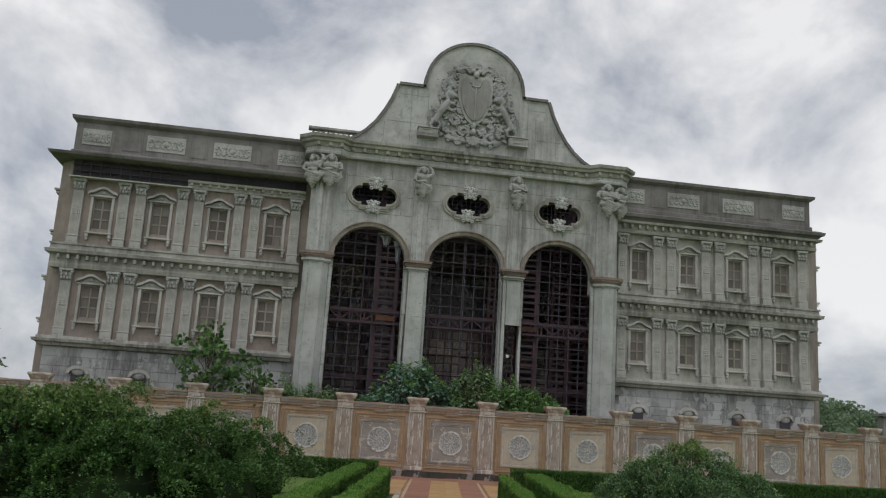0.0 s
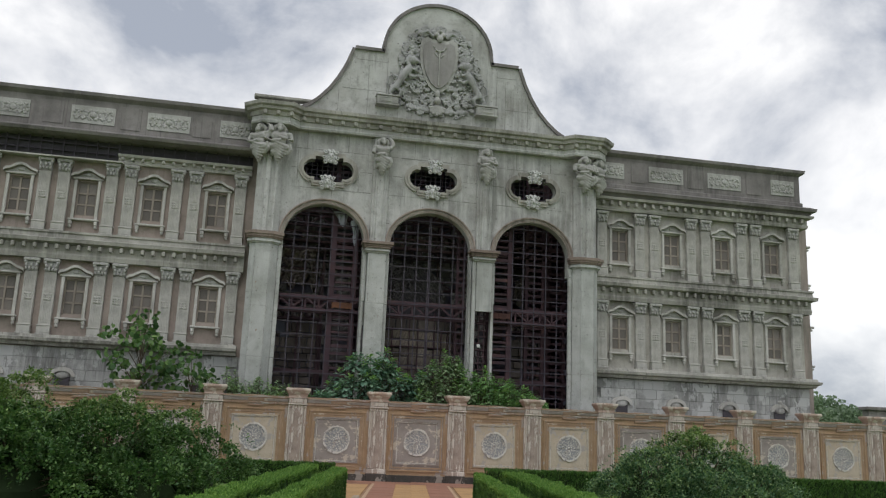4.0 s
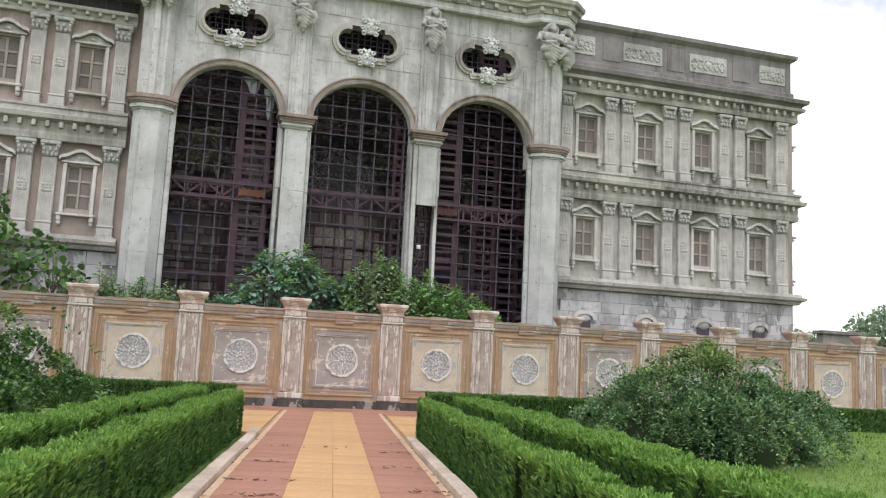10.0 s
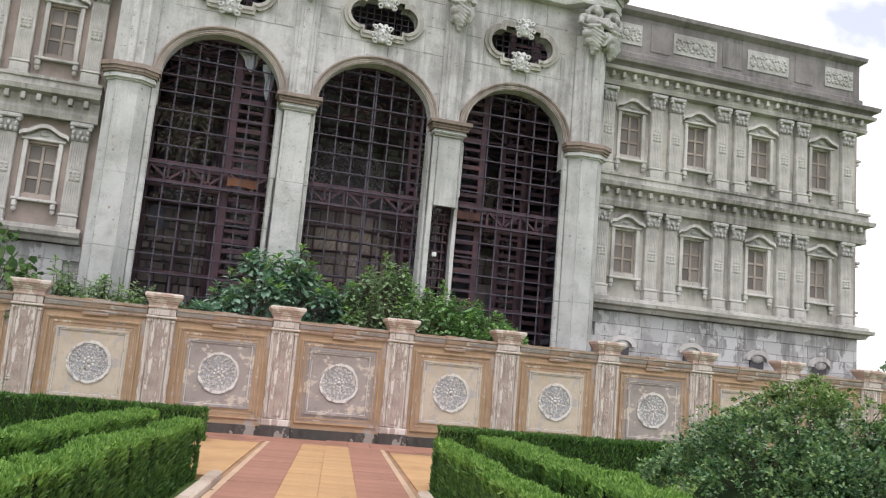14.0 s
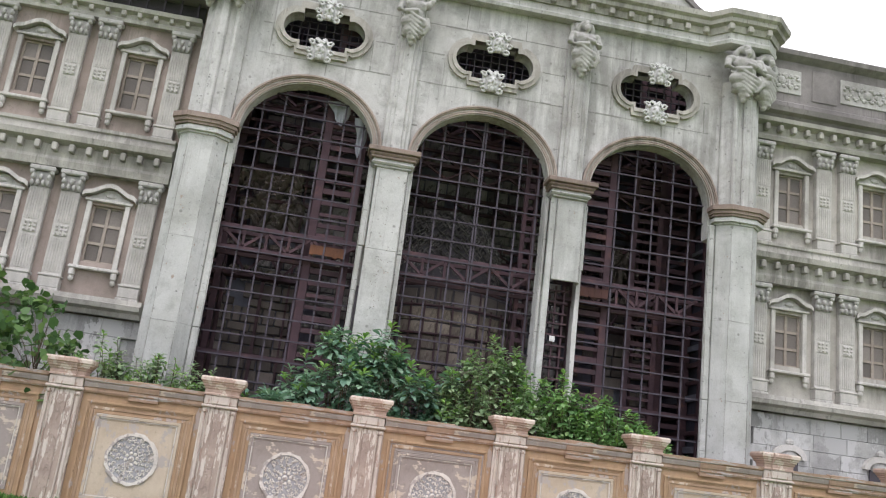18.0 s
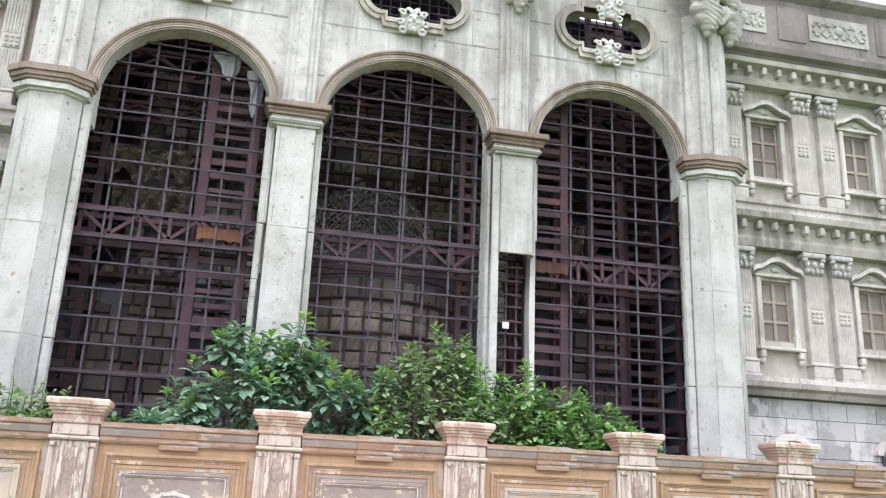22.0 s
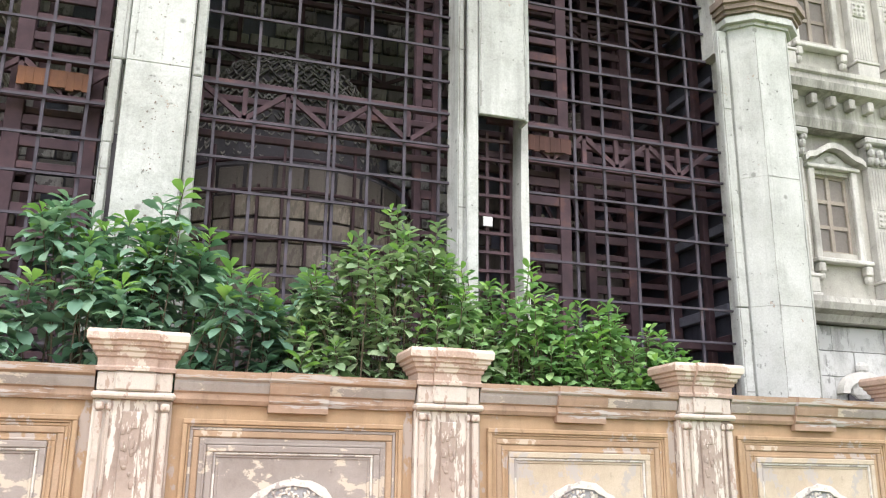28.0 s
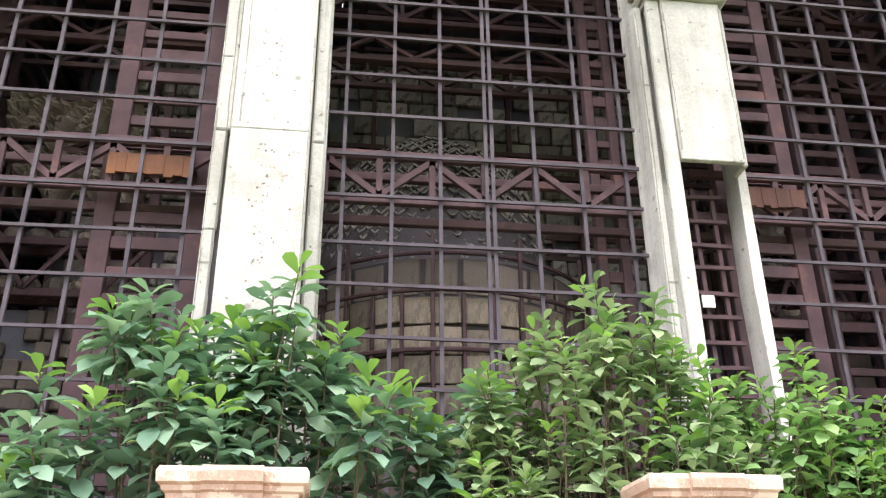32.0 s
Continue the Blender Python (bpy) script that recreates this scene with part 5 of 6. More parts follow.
# the drum and its scaly dome
DX, DYY = 6.2, 33.4
drum = thing("drum", "round boarded drum under a rough scaly dome", "drum")
# Dark core paints shade into the gaps between the boards.
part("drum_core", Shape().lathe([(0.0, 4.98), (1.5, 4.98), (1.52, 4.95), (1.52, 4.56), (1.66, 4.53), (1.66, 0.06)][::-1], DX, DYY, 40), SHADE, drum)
PB = [Shape().box(-0.118 - e, 0.119 - e * 0.5, -0.02 - e, 0.02, -0.128, 0.124 - e, 0.006).mesh("drum_board") for e in (0.0, 0.008)]
for m_ in PB:
    m_.materials.append(DRUMW)
for row in range(11):
    for k in range(20):
        a = math.pi + math.pi * (k + 0.5) / 20
        if rs.random() < 0.95:
            part("drum_board", PB[rs.randrange(2)], None, drum, at=pose(DX + 1.68 * math.cos(a), DYY + 1.68 * math.sin(a), 4.38 - row * 0.272 + rs.gauss(0, 0.008), rs.gauss(0, 2), rs.gauss(0, 1.5), math.degrees(a) + 90 + rs.gauss(0, 3)))
for k in range(14):
    a = math.pi + math.pi * (k + 0.5) / 14
    part("rim_board", Shape().box(-0.15, 0.15, -0.015, 0.015, -0.17, 0.17 + rs.uniform(-0.04, 0.03), 0.01), HALLW, drum, at=pose(DX + 1.54 * math.cos(a), DYY + 1.54 * math.sin(a), 4.75, 0, rs.gauss(0, 2), math.degrees(a) + 90))
for z, rr in ((3.3, 1.76), (4.0, 1.76), (4.55, 1.76), (4.98, 1.6)):
    hoop = [(DX + rr * math.cos(math.pi + math.pi * k / 24), DYY + rr * math.sin(math.pi + math.pi * k / 24), z) for k in range(25)]
    part("hoop", Shape().tube(hoop, 0.022, 6), STEEL, drum)
for k in range(21):
    a = math.pi + math.pi * k / 20
    part("rib", Shape().box(-0.016, 0.016, -0.016, 0.016, 1.2, 4.62 + (0.5 if k % 3 == 0 else 0.0), 0.003), STEEL, drum, at=pose(DX + 1.74 * math.cos(a), DYY + 1.74 * math.sin(a), 0, 0, 0, math.degrees(a)))
# Dark core under the scales, again shade put into its colour.
part("dome_core", Shape().lathe([(1.3, 4.99), (1.25, 5.75), (1.12, 6.2), (0.85, 6.58), (0.48, 6.82), (0.0, 6.9)], DX - 0.1, DYY, 24), SHADE, drum)
dome = Shape()
for row in range(-9, 22):
    e = math.pi / 2 * max(0, row) / 22
    nr = max(6, int(62 * math.cos(e)))
    ce, se = math.cos(e), math.sin(e)
    for k in range(nr):
        a = 2 * math.pi * (k + 0.5 * (row % 2)) / nr + rs.gauss(0, 0.03)
        if rs.random() < 0.05:
            continue
        c = (DX - 0.1 + 1.22 * ce * math.cos(a), DYY + 1.22 * ce * math.sin(a), 5.72 + 1.2 * se + min(0, row) * 0.078 + rs.gauss(0, 0.014))
        tx, ty, lift = -math.sin(a) * 0.075, math.cos(a) * 0.075, 0.03 + rs.random() * 0.035
        tip = (c[0] + math.cos(a) * lift, c[1] + math.sin(a) * lift, c[2] - 0.045 * ce - 0.01)
        for sg in (-1, 1):
            dome.bar((c[0] + sg * tx, c[1] + sg * ty, c[2] + 0.04 * ce), tip, 0.019, 0.045)
DOMEM = weathered("dome_plaster", (0.22, 0.21, 0.20), (0.33, 0.315, 0.295), (0.10, 0.096, 0.09), streak=0.3, island=0.7)
tagged(part("dome_scale", dome, DOMEM, drum), kind="stuff")


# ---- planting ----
# Two tones of one leaf: side shade and top light put into the colour.
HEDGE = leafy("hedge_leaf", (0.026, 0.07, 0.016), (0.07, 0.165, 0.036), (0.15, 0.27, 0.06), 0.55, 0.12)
HEDGE_TOP = leafy("hedge_lit_leaf", (0.075, 0.17, 0.032), (0.145, 0.29, 0.055), (0.26, 0.41, 0.09), 0.55, 0.25)
# Near-black green: shade inside the foliage put into the core colour.
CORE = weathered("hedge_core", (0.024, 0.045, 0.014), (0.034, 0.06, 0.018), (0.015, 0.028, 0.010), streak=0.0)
HSP_V, HSP_F = [(-0.5, 0, 0), (0.5, 0, 0), (0.2, 1, 0.12), (-0.2, 1, 0.12)], [(0, 1, 2, 3)]
SPRIG_V = [(-0.5, 0, 0), (0.5, 0, 0), (0.55, 0.6, 0.06), (0, 1, 0.16), (-0.55, 0.6, 0.06)]
SPRIG_F = [(0, 1, 2, 3, 4)]


def hedge(x0, x1, y0, y1, h, at, seed, density, label, lighter=True):
    rng = np.random.default_rng(seed)
    t = thing("hedge", label, "hedge", "clipped hedges", at=at)
    # Dark box whose colour gives the gaps between leaves their shade.
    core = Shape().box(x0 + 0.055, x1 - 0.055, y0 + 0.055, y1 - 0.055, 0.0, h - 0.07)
    part("hedge_core", core, CORE, t, "solid dark core, inner shade put into its colour")
    pts, outs = [], []
    def face(n, f, o):
        a, b = rng.random(n), rng.random(n)
        p = f(a, b)
        pts.append(p), outs.append(np.tile(o, (n, 1)))
    L, D = x1 - x0, y1 - y0
    for (f, area, o) in (
        (lambda a, b: np.c_[x0 + a * L, y0 + b * D, np.full(len(a), h)], L * D, (0, 0, 1.0)),
        (lambda a, b: np.c_[np.full(len(a), x0), y0 + a * D, b * h], D * h * 0.62, (-0.55, 0, 0.9)),
        (lambda a, b: np.c_[np.full(len(a), x1), y0 + a * D, b * h], D * h * 0.62, (0.55, 0, 0.9)),
        (lambda a, b: np.c_[x0 + a * L, np.full(len(a), y0), b * h], L * h, (0, -0.55, 0.9)),
        (lambda a, b: np.c_[x0 + a * L, np.full(len(a), y1), b * h], L * h, (0, 0.55, 0.9))):
        face(int(area * density), f, o)
    p, o = np.concatenate(pts), np.concatenate(outs)
    flat = np.abs(o[:, :2]).sum(1) < 0.1
    side = o * np.array([1.0, 1.0, 0.0]) / 0.55 * (~flat)[:, None]
    tuft = np.clip(rng.normal(0, 0.018, 4096), -0.025, 0.04)
    cell = (np.floor(p[:, 1] / 0.085) + np.floor(p[:, 0] / 0.085) * 311).astype(int) % 4096
    wav = 0.016 * np.sin(p[:, 1] * 4.3 + seed) + 0.012 * np.sin(p[:, 1] * 9.7 + p[:, 2] * 4) + tuft[cell] + rng.normal(0, 0.006, len(p))
    p = p + side * (wav - 0.02)[:, None]
    size = rng.uniform(0.022, 0.05, len(p)) * (1.0 if density > 2000 else 1.5)
    lift = 0.014 * np.sin(p[:, 1] * 5.1 + seed) + 0.012 * np.sin(p[:, 1] * 2.3 + 2 * seed) + 0.7 * tuft[(cell * 7 + 13) % 4096]
    p[:, 2] = np.where(flat, h - 0.9 * size + lift + rng.normal(0, 0.008, len(p)), np.clip(p[:, 2], 0.01, h - 0.9 * size + lift))
    out = np.where(flat[:, None], np.array([0, 0, 1.0]) + rng.normal(0, 0.45, (len(p), 3)), side * 0.5 + np.array([0, 0, 1.0]))
    m = aims(p, out, size, rng, 0.3)
    m[:, :3, 0] *= 0.42
    # Flat tops and upper edges take the lit tone.
    near_top = (flat | np.zeros(len(p), bool)) & lighter if not lighter else flat | (p[:, 2] > h - rng.uniform(0.06, 0.16, len(p)))
    tagged(part("foliage", cloud("foliage", HSP_V, HSP_F, m[~near_top], HEDGE), None, t), kind="stuff")
    if lighter:
        tagged(part("fresh_growth", cloud("fresh_growth", HSP_V, HSP_F, m[near_top], HEDGE_TOP), None, t, "bright yellow-green clipped tips"), kind="stuff")
    return t


HL = "clipped green hedge row beside the tiled walk"
for w0, w1, end, seed, hh in ((-1.54, -1.30, 22.2, 1, 0.61), (-2.25, -1.93, 23.2, 2, 0.62), (1.20, 1.40, 22.4, 3, 0.60), (1.95, 2.36, 23.9, 4, 0.61)):
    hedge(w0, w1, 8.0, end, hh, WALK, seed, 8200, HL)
    hedge(w0, w1, -3.0, 8.02, hh, WALK, seed + 20, 700, HL)
hedge(-14.0, 3.4, 26.6, 27.15, 0.55, Matrix(), 5, 1500, "low dark hedge along the foot of the fence", False)
hedge(7.3, 27.0, 26.6, 27.15, 0.55, Matrix(), 6, 1500, "low dark hedge along the foot of the fence", False)

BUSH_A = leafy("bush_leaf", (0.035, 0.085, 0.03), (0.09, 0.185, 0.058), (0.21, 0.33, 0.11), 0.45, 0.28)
# Paler yellow-green for bush tops, with their sunlit look put into the colour.
BUSH_TOP = leafy("sunlit_bush_leaf", (0.09, 0.15, 0.05), (0.18, 0.27, 0.09), (0.31, 0.40, 0.15), 0.5, 0.3)
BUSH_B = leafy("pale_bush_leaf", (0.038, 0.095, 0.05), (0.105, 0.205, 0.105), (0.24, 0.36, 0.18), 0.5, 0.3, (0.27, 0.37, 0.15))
SHRUB = leafy("shrub_leaf", (0.10, 0.205, 0.15), (0.205, 0.355, 0.26), (0.36, 0.51, 0.37), 0.36, 0.3)
YOUNG = leafy("young_leaf", (0.19, 0.36, 0.10), (0.28, 0.48, 0.14), (0.40, 0.58, 0.19), 0.4, 0.35)
ROUND = leafy("pale_shrub_leaf", (0.15, 0.245, 0.135), (0.27, 0.39, 0.225), (0.44, 0.54, 0.34), 0.38, 0.35)
LIME = leafy("lime_shrub_leaf", (0.12, 0.25, 0.10), (0.23, 0.41, 0.17), (0.36, 0.53, 0.24), 0.38, 0.35)
# Greyed pale green: distance haze put into the leaf colour.
TREE = leafy("hazy_tree_leaf", (0.15, 0.215, 0.145), (0.22, 0.30, 0.20), (0.32, 0.39, 0.27), 0.55, 0.4)
BARK = weathered("bark", (0.11, 0.085, 0.06), (0.16, 0.13, 0.1), (0.06, 0.045, 0.035), streak=0.3)
LEAF_V = [(0, 0, 0), (-0.13, 0.22, 0.05), (0, 0.22, 0.02), (0.13, 0.22, 0.05), (-0.24, 0.55, 0.05), (0, 0.55, -0.01), (0.24, 0.55, 0.05), (-0.20, 0.82, -0.03), (0, 0.82, -0.09), (0.20, 0.82, -0.03), (0, 1.0, -0.2)]
SLIM_V = [(x * (0.6 + 0.45 * y), y, z) for x, y, z in LEAF_V]
LEAF_F = [(0, 2, 1), (0, 3, 2), (1, 2, 5, 4), (2, 3, 6, 5), (4, 5, 8, 7), (5, 6, 9, 8), (7, 8, 10), (8, 9, 10)]


def bush(cx, cy, lobes, seed, leaf, mat, label, spray=0.42, sprays=56, per=40):
    """A bush of overlapping mounds: a near-black core for inner shade under drooping sprays of small leaves."""
    rng = np.random.default_rng(seed)
    t = thing("bush", label, "bush", at=pose(cx, cy, 0))
    pts, outs, wood = [], [], Shape()
    for lx, ly, r, h in lobes:
        # Dark mound whose colour gives the hollows their shade.
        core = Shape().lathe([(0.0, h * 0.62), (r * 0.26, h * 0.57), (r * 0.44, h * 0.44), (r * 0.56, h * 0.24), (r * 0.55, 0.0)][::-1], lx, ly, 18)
        part("shade_core", core, CORE, t, "solid dark core, inner shade put into its colour")
        for k in range(int(sprays * r * r * 0.55) + 12):
            a, q = rng.uniform(0, 2 * math.pi), rng.random() ** 0.62
            bump_ = 1 + 0.16 * math.sin(3 * a + seed) * math.sin(5 * q + a) + rng.normal(0, 0.07)
            c = np.array([lx + r * q * 0.86 * math.cos(a) * bump_, ly + r * q * 0.86 * math.sin(a) * bump_, max(0.1, h * math.sqrt(max(0.0, 1 - q ** 2.4)) * 0.93 * bump_)])
            wood.tube([(lx * 0.9 + c[0] * 0.1, ly * 0.9 + c[1] * 0.1, 0.0), (lx * 0.45 + c[0] * 0.55, ly * 0.45 + c[1] * 0.55, c[2] * 0.62), tuple(c)], [0.014, 0.009, 0.004], 4)
            wild = rng.random() < 0.32
            for j in range(6):
                b = a + rng.normal(0, 0.95)
                ln = spray * rng.uniform(0.6, 1.15) * (2.2 if wild and j < 2 else 1.0)
                rise = rng.uniform(0.1, 0.75) * (1 - 0.6 * q)
                f = rng.random(per) ** 0.75
                p = np.c_[c[0] + math.cos(b) * ln * f, c[1] + math.sin(b) * ln * f, c[2] + ln * (rise * f * 1.6 - 1.15 * f ** 2)]
                pts.append(p + rng.normal(0, 0.022, p.shape))
                o = np.tile([math.cos(b), math.sin(b), 0.25], (per, 1)) + rng.normal(0, 0.75, (per, 3))
                outs.append(o)
    p, o = np.concatenate(pts), np.concatenate(outs)
    keep = p[:, 2] > 0.02
    p, o = p[keep], o[keep]
    m = aims(p, o, rng.uniform(0.65, 1.3, len(p)) * leaf, rng, 0.25, roll=False)
    m[:, :3, 0] *= 0.6
    part("branch_work", wood, BARK, t)
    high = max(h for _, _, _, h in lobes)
    # Leaves high on the mound get the sunlit tone.
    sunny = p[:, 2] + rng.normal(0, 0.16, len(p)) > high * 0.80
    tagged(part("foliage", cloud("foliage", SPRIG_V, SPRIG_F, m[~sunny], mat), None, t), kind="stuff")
    tagged(part("top_sprays", cloud("top_sprays", SPRIG_V, SPRIG_F, m[sunny], BUSH_TOP), None, t, "yellow-green top sprays, sunlit tone in their colour"), kind="stuff")
    return t


LB = "dense dark green bush beside the hedge"
bush(9.4, 20.6, ((0.4, 0.2, 1.3, 1.55), (-0.6, -0.2, 1.2, 1.02), (0.2, -0.9, 0.95, 0.82), (1.35, -0.2, 0.85, 0.95)), 11, 0.04, BUSH_B, "sprawling pale green bush on the lawn", per=62)
bush(-0.9, 19.9, ((0.0, 0.0, 1.7, 1.58), (-1.9, 0.1, 1.5, 1.85), (-1.3, -1.2, 1.7, 1.35), (1.05, 0.25, 1.2, 1.42), (0.7, -1.0, 1.0, 0.95)), 12, 0.043, BUSH_A, LB, per=52)
bush(-4.2, 19.3, ((0.0, 0.0, 1.9, 1.86), (-1.5, -0.8, 1.7, 1.5), (1.3, -0.3, 1.4, 1.75)), 13, 0.056, BUSH_A, LB)
bush(-7.5, 20.5, ((0.0, 0.0, 2.0, 1.4),), 14, 0.075, BUSH_A, LB)


CROWN = ((-0.2, 2.4), (0.1, 3.0), (0.3, 2.6), (0.6, 3.1), (1.0, 2.8), (1.7, 2.75), (2.2, 2.75), (2.45, 2.4), (2.6, 2.25), (3.15, 2.55), (3.6, 3.25), (4.0, 3.62), (4.5, 3.74), (4.95, 3.8), (5.45, 3.45), (5.75, 3.1), (6.0, 3.25), (6.65, 3.9), (6.95, 3.7), (7.35, 3.2), (7.85, 3.42), (8.1, 3.1), (8.7, 3.06), (9.35, 2.7), (9.8, 2.3))


def shrub(x, y, x0, x1, seed, stems, leaf=0.2, mat=None, tips=6, per=15):
    """A leafy shrub: forking stems that end in whorls of pointed leaves under an uneven crown."""
    rng = np.random.default_rng(seed)
    t = thing("shrub", "leafy green shrub growing up behind the fence" if mat is None else "pale yellow-green leafy shrub behind the fence", "shrub", "shrubs behind the fence", at=pose(x, y, 0))
    for k in range(stems):
        cx = x0 + (x1 - x0) * (k + rng.random()) / stems
        fork = Vector(((cx - x) * 0.55, rng.uniform(-0.1, 0.15), rng.uniform(1.3, 1.75)))
        wood = Shape().tube([(rng.uniform(-0.06, 0.06), rng.uniform(-0.06, 0.06), 0), tuple(fork * 0.5 + Vector((0.03, 0, 0.1))), tuple(fork)], [0.02, 0.016, 0.012], 6)
        old, young = [], []
        for j in range(tips):
            tx = cx + rng.uniform(-0.35, 0.35)
            crown = float(np.interp(tx, [c[0] for c in CROWN], [c[1] for c in CROWN]))
            v = (j + rng.random()) / tips
            tz = 2.0 + (crown - 0.1 - rng.choice([0.0, 0.0, 0.3]) - 2.0) * v ** 0.8
            if j < 2:
                tz = rng.uniform(1.98, 2.3)
            top = Vector((tx - x, rng.uniform(-0.3, -0.1) if j < 2 else rng.uniform(-0.35, 0.25) if v < 0.7 else rng.uniform(-0.2, 0.3), tz))
            mid = fork.lerp(top, 0.55) + Vector((rng.uniform(-0.08, 0.08), rng.uniform(-0.05, 0.05), -0.06))
            lean = (top - mid).normalized() * 0.6 + Vector((0, 0, 0.4))
            wood.tube([tuple(fork), tuple(mid), tuple(top)], [0.009, 0.007, 0.004], 5)
            run = rng.uniform(0.2, 0.42)
            for i in range(per):
                f = i / (per - 1)
                b = i * 2.4 + j + k
                d = np.array([math.cos(b), math.sin(b) - 0.1, -0.35 + 1.15 * f ** 1.3])
                p = np.array(top) - np.array(lean) * run * (1 - f)
                (young if f > 0.72 and v > 0.35 and (j + k) % 2 == 0 else old).append((p, d, leaf * rng.uniform(0.75, 1.1) * (1.0 - 0.4 * f ** 2)))
        stem = part("stem", wood, BARK, t)
        for nm, rows, mm, lab in (("leaves", old, mat or SHRUB, ""), ("young_leaves", young, YOUNG, "fresh yellow-green tip leaves")):
            if rows:
                m = aims(np.array([r[0] for r in rows]), np.array([r[1] for r in rows]), np.array([r[2] for r in rows]), rng, 0.2, roll=False)
                tagged(part(nm, cloud(nm, LEAF_V if mat else SLIM_V, LEAF_F, m, mm, True), None, stem, lab), kind="stuff")
    return t


shrub(1.2, 29.2, -0.1, 2.5, 26, 17, 0.14, ROUND, 8, 18)
shrub(4.3, 29.3, 2.7, 5.1, 21, 13, 0.235, None, 7, 20)
shrub(5.1, 29.35, 4.3, 6.0, 22, 9, 0.235, None, 7, 20)
shrub(6.6, 29.3, 5.85, 7.3, 23, 13, 0.165, ROUND, 11, 17)
shrub(7.7, 29.3, 7.15, 8.5, 24, 12, 0.16, LIME, 11, 17)
shrub(8.9, 29.3, 8.3, 9.7, 25, 12, 0.16, LIME, 11, 17)


def tree(x, y, h, r, seed, count, leaf, label, trunk=0.12, base=0.35, mat=None):
    rng = np.random.default_rng(seed)
    t = thing("tree", label, "tree", at=pose(x, y, 0))
    wood, pts, outs = Shape(), [], []
    wood.tube([(0, 0, 0), (0.05 * h * 0.1, 0, h * 0.3), (0, 0.02 * h, h * 0.6), (0.02 * h, 0, h * 0.92)], [trunk, trunk * 0.8, trunk * 0.5, trunk * 0.12], 8)
    clumps = 26
    for k in range(clumps):
        f = base + (1 - base) * (k + 0.5) / clumps
        a = k * 2.4 + rng.uniform(-0.4, 0.4)
        rr = r * math.sin(math.pi * min(1, (f - base) / (1 - base) * 0.85 + 0.12)) * rng.uniform(0.6, 1.15)
        c = np.array([math.cos(a) * rr, math.sin(a) * rr, h * f + rng.uniform(-0.05, 0.08) * h])
        wood.tube([(0, 0, h * f * 0.8), tuple(c * 0.55 + np.array([0, 0, h * f * 0.4])), tuple(c)], [trunk * 0.35, trunk * 0.2, trunk * 0.06], 5)
        nn = count // clumps
        d = rng.normal(0, 1, (nn, 3))
        d /= np.linalg.norm(d, axis=1, keepdims=True)
        pts.append(c + d * (rng.random(nn) ** 0.5 * 0.30 * r)[:, None] * np.array([1, 1, 0.7]))
        outs.append(d)
    p, o = np.concatenate(pts), np.concatenate(outs)
    m = aims(p, o, rng.uniform(0.6, 1.2, len(p)) * leaf, rng, 0.7)
    part("trunk", wood, BARK, t)
    tagged(part("crown", cloud("crown", SPRIG_V, SPRIG_F, m, mat or TREE), None, t), kind="stuff")
    return t


tree(-1.75, 29.4, 4.0, 0.95, 31, 620, 0.13, "slender young tree behind the fence", 0.04, 0.55, BUSH_A)
tree(-0.35, 29.2, 3.0, 0.7, 33, 330, 0.12, "thin sapling behind the fence", 0.03, 0.6, BUSH_A)
rt = random.Random(5)
for k in range(16):
    tree(22 + k * 3.4, 52 + rt.uniform(-5, 9), rt.uniform(4.0, 5.4), rt.uniform(2.2, 3.2), 40 + k, 6500, 0.15, "distant dark green tree beyond the palace", 0.25, 0.2)
tree(28.6, 33, 5.0, 1.5, 60, 800, 0.13, "open green tree past the palace corner", 0.12, 0.35)
for k in range(8):
    tree(-18 - k * 3.4, 52 + rt.uniform(-4, 8), rt.uniform(4.0, 5.5), rt.uniform(2.2, 3.0), 70 + k, 1800, 0.42, "distant dark green tree beyond the palace", 0.25, 0.2)
tree(-9.6, 31.5, 3.9, 1.3, 80, 800, 0.11, "thin tree past the palace corner", 0.06, 0.4)

# ---- lawn grass, far walls ----
GREEN = leafy("grass_blade", (0.11, 0.20, 0.03), (0.18, 0.30, 0.05), (0.28, 0.39, 0.09), 0.6, 0.35)
rng = np.random.default_rng(77)
nb = 110000
gx, gy = rng.uniform(4.5, 24.0, nb), rng.uniform(9.0, 26.6, nb)
ok = (gx - 0.239) * 0.983 - gy * 0.184 > 2.55
gp = np.c_[gx, gy, np.zeros(nb)][ok]
gm = aims(gp, np.tile([0, 0, 1.0], (len(gp), 1)), rng.uniform(0.02, 0.055, len(gp)), rng, 0.55)
gm[:, :3, 0] *= 0.3
tagged(part("lawn_grass", cloud("lawn_grass", HSP_V, HSP_F, gm, GREEN), None), "short bright green lawn grass", "grass", kind="stuff")
for x0, x1 in ((32.5, 35.0), (37.5, 42.0)):
    blk = thing("boundary_wall", "low grey masonry wall between distant trees", "wall", kind="structure")
    part("wall_body", Shape().box(x0, x1, 45, 45.5, 0.0, 3.5, 0.03), ATTIC, blk)
    part("wall_cap", Shape().box(x0 - 0.12, x1 + 0.12, 44.88, 45.62, 3.5, 3.68, 0.03), ATTIC, blk)


# ---- carved ornament of the centre ----
def carved(name, shape, mat, parent=None, label="", voxel=0.02, at=None):
    """A carving: its lumps are melted into one skin."""
    ob = part(name, shape, mat, parent, label, at)
    md = ob.modifiers.new("skin", "REMESH")
    md.mode, md.voxel_size, md.use_smooth_shade = "VOXEL", voxel, True
    return ob


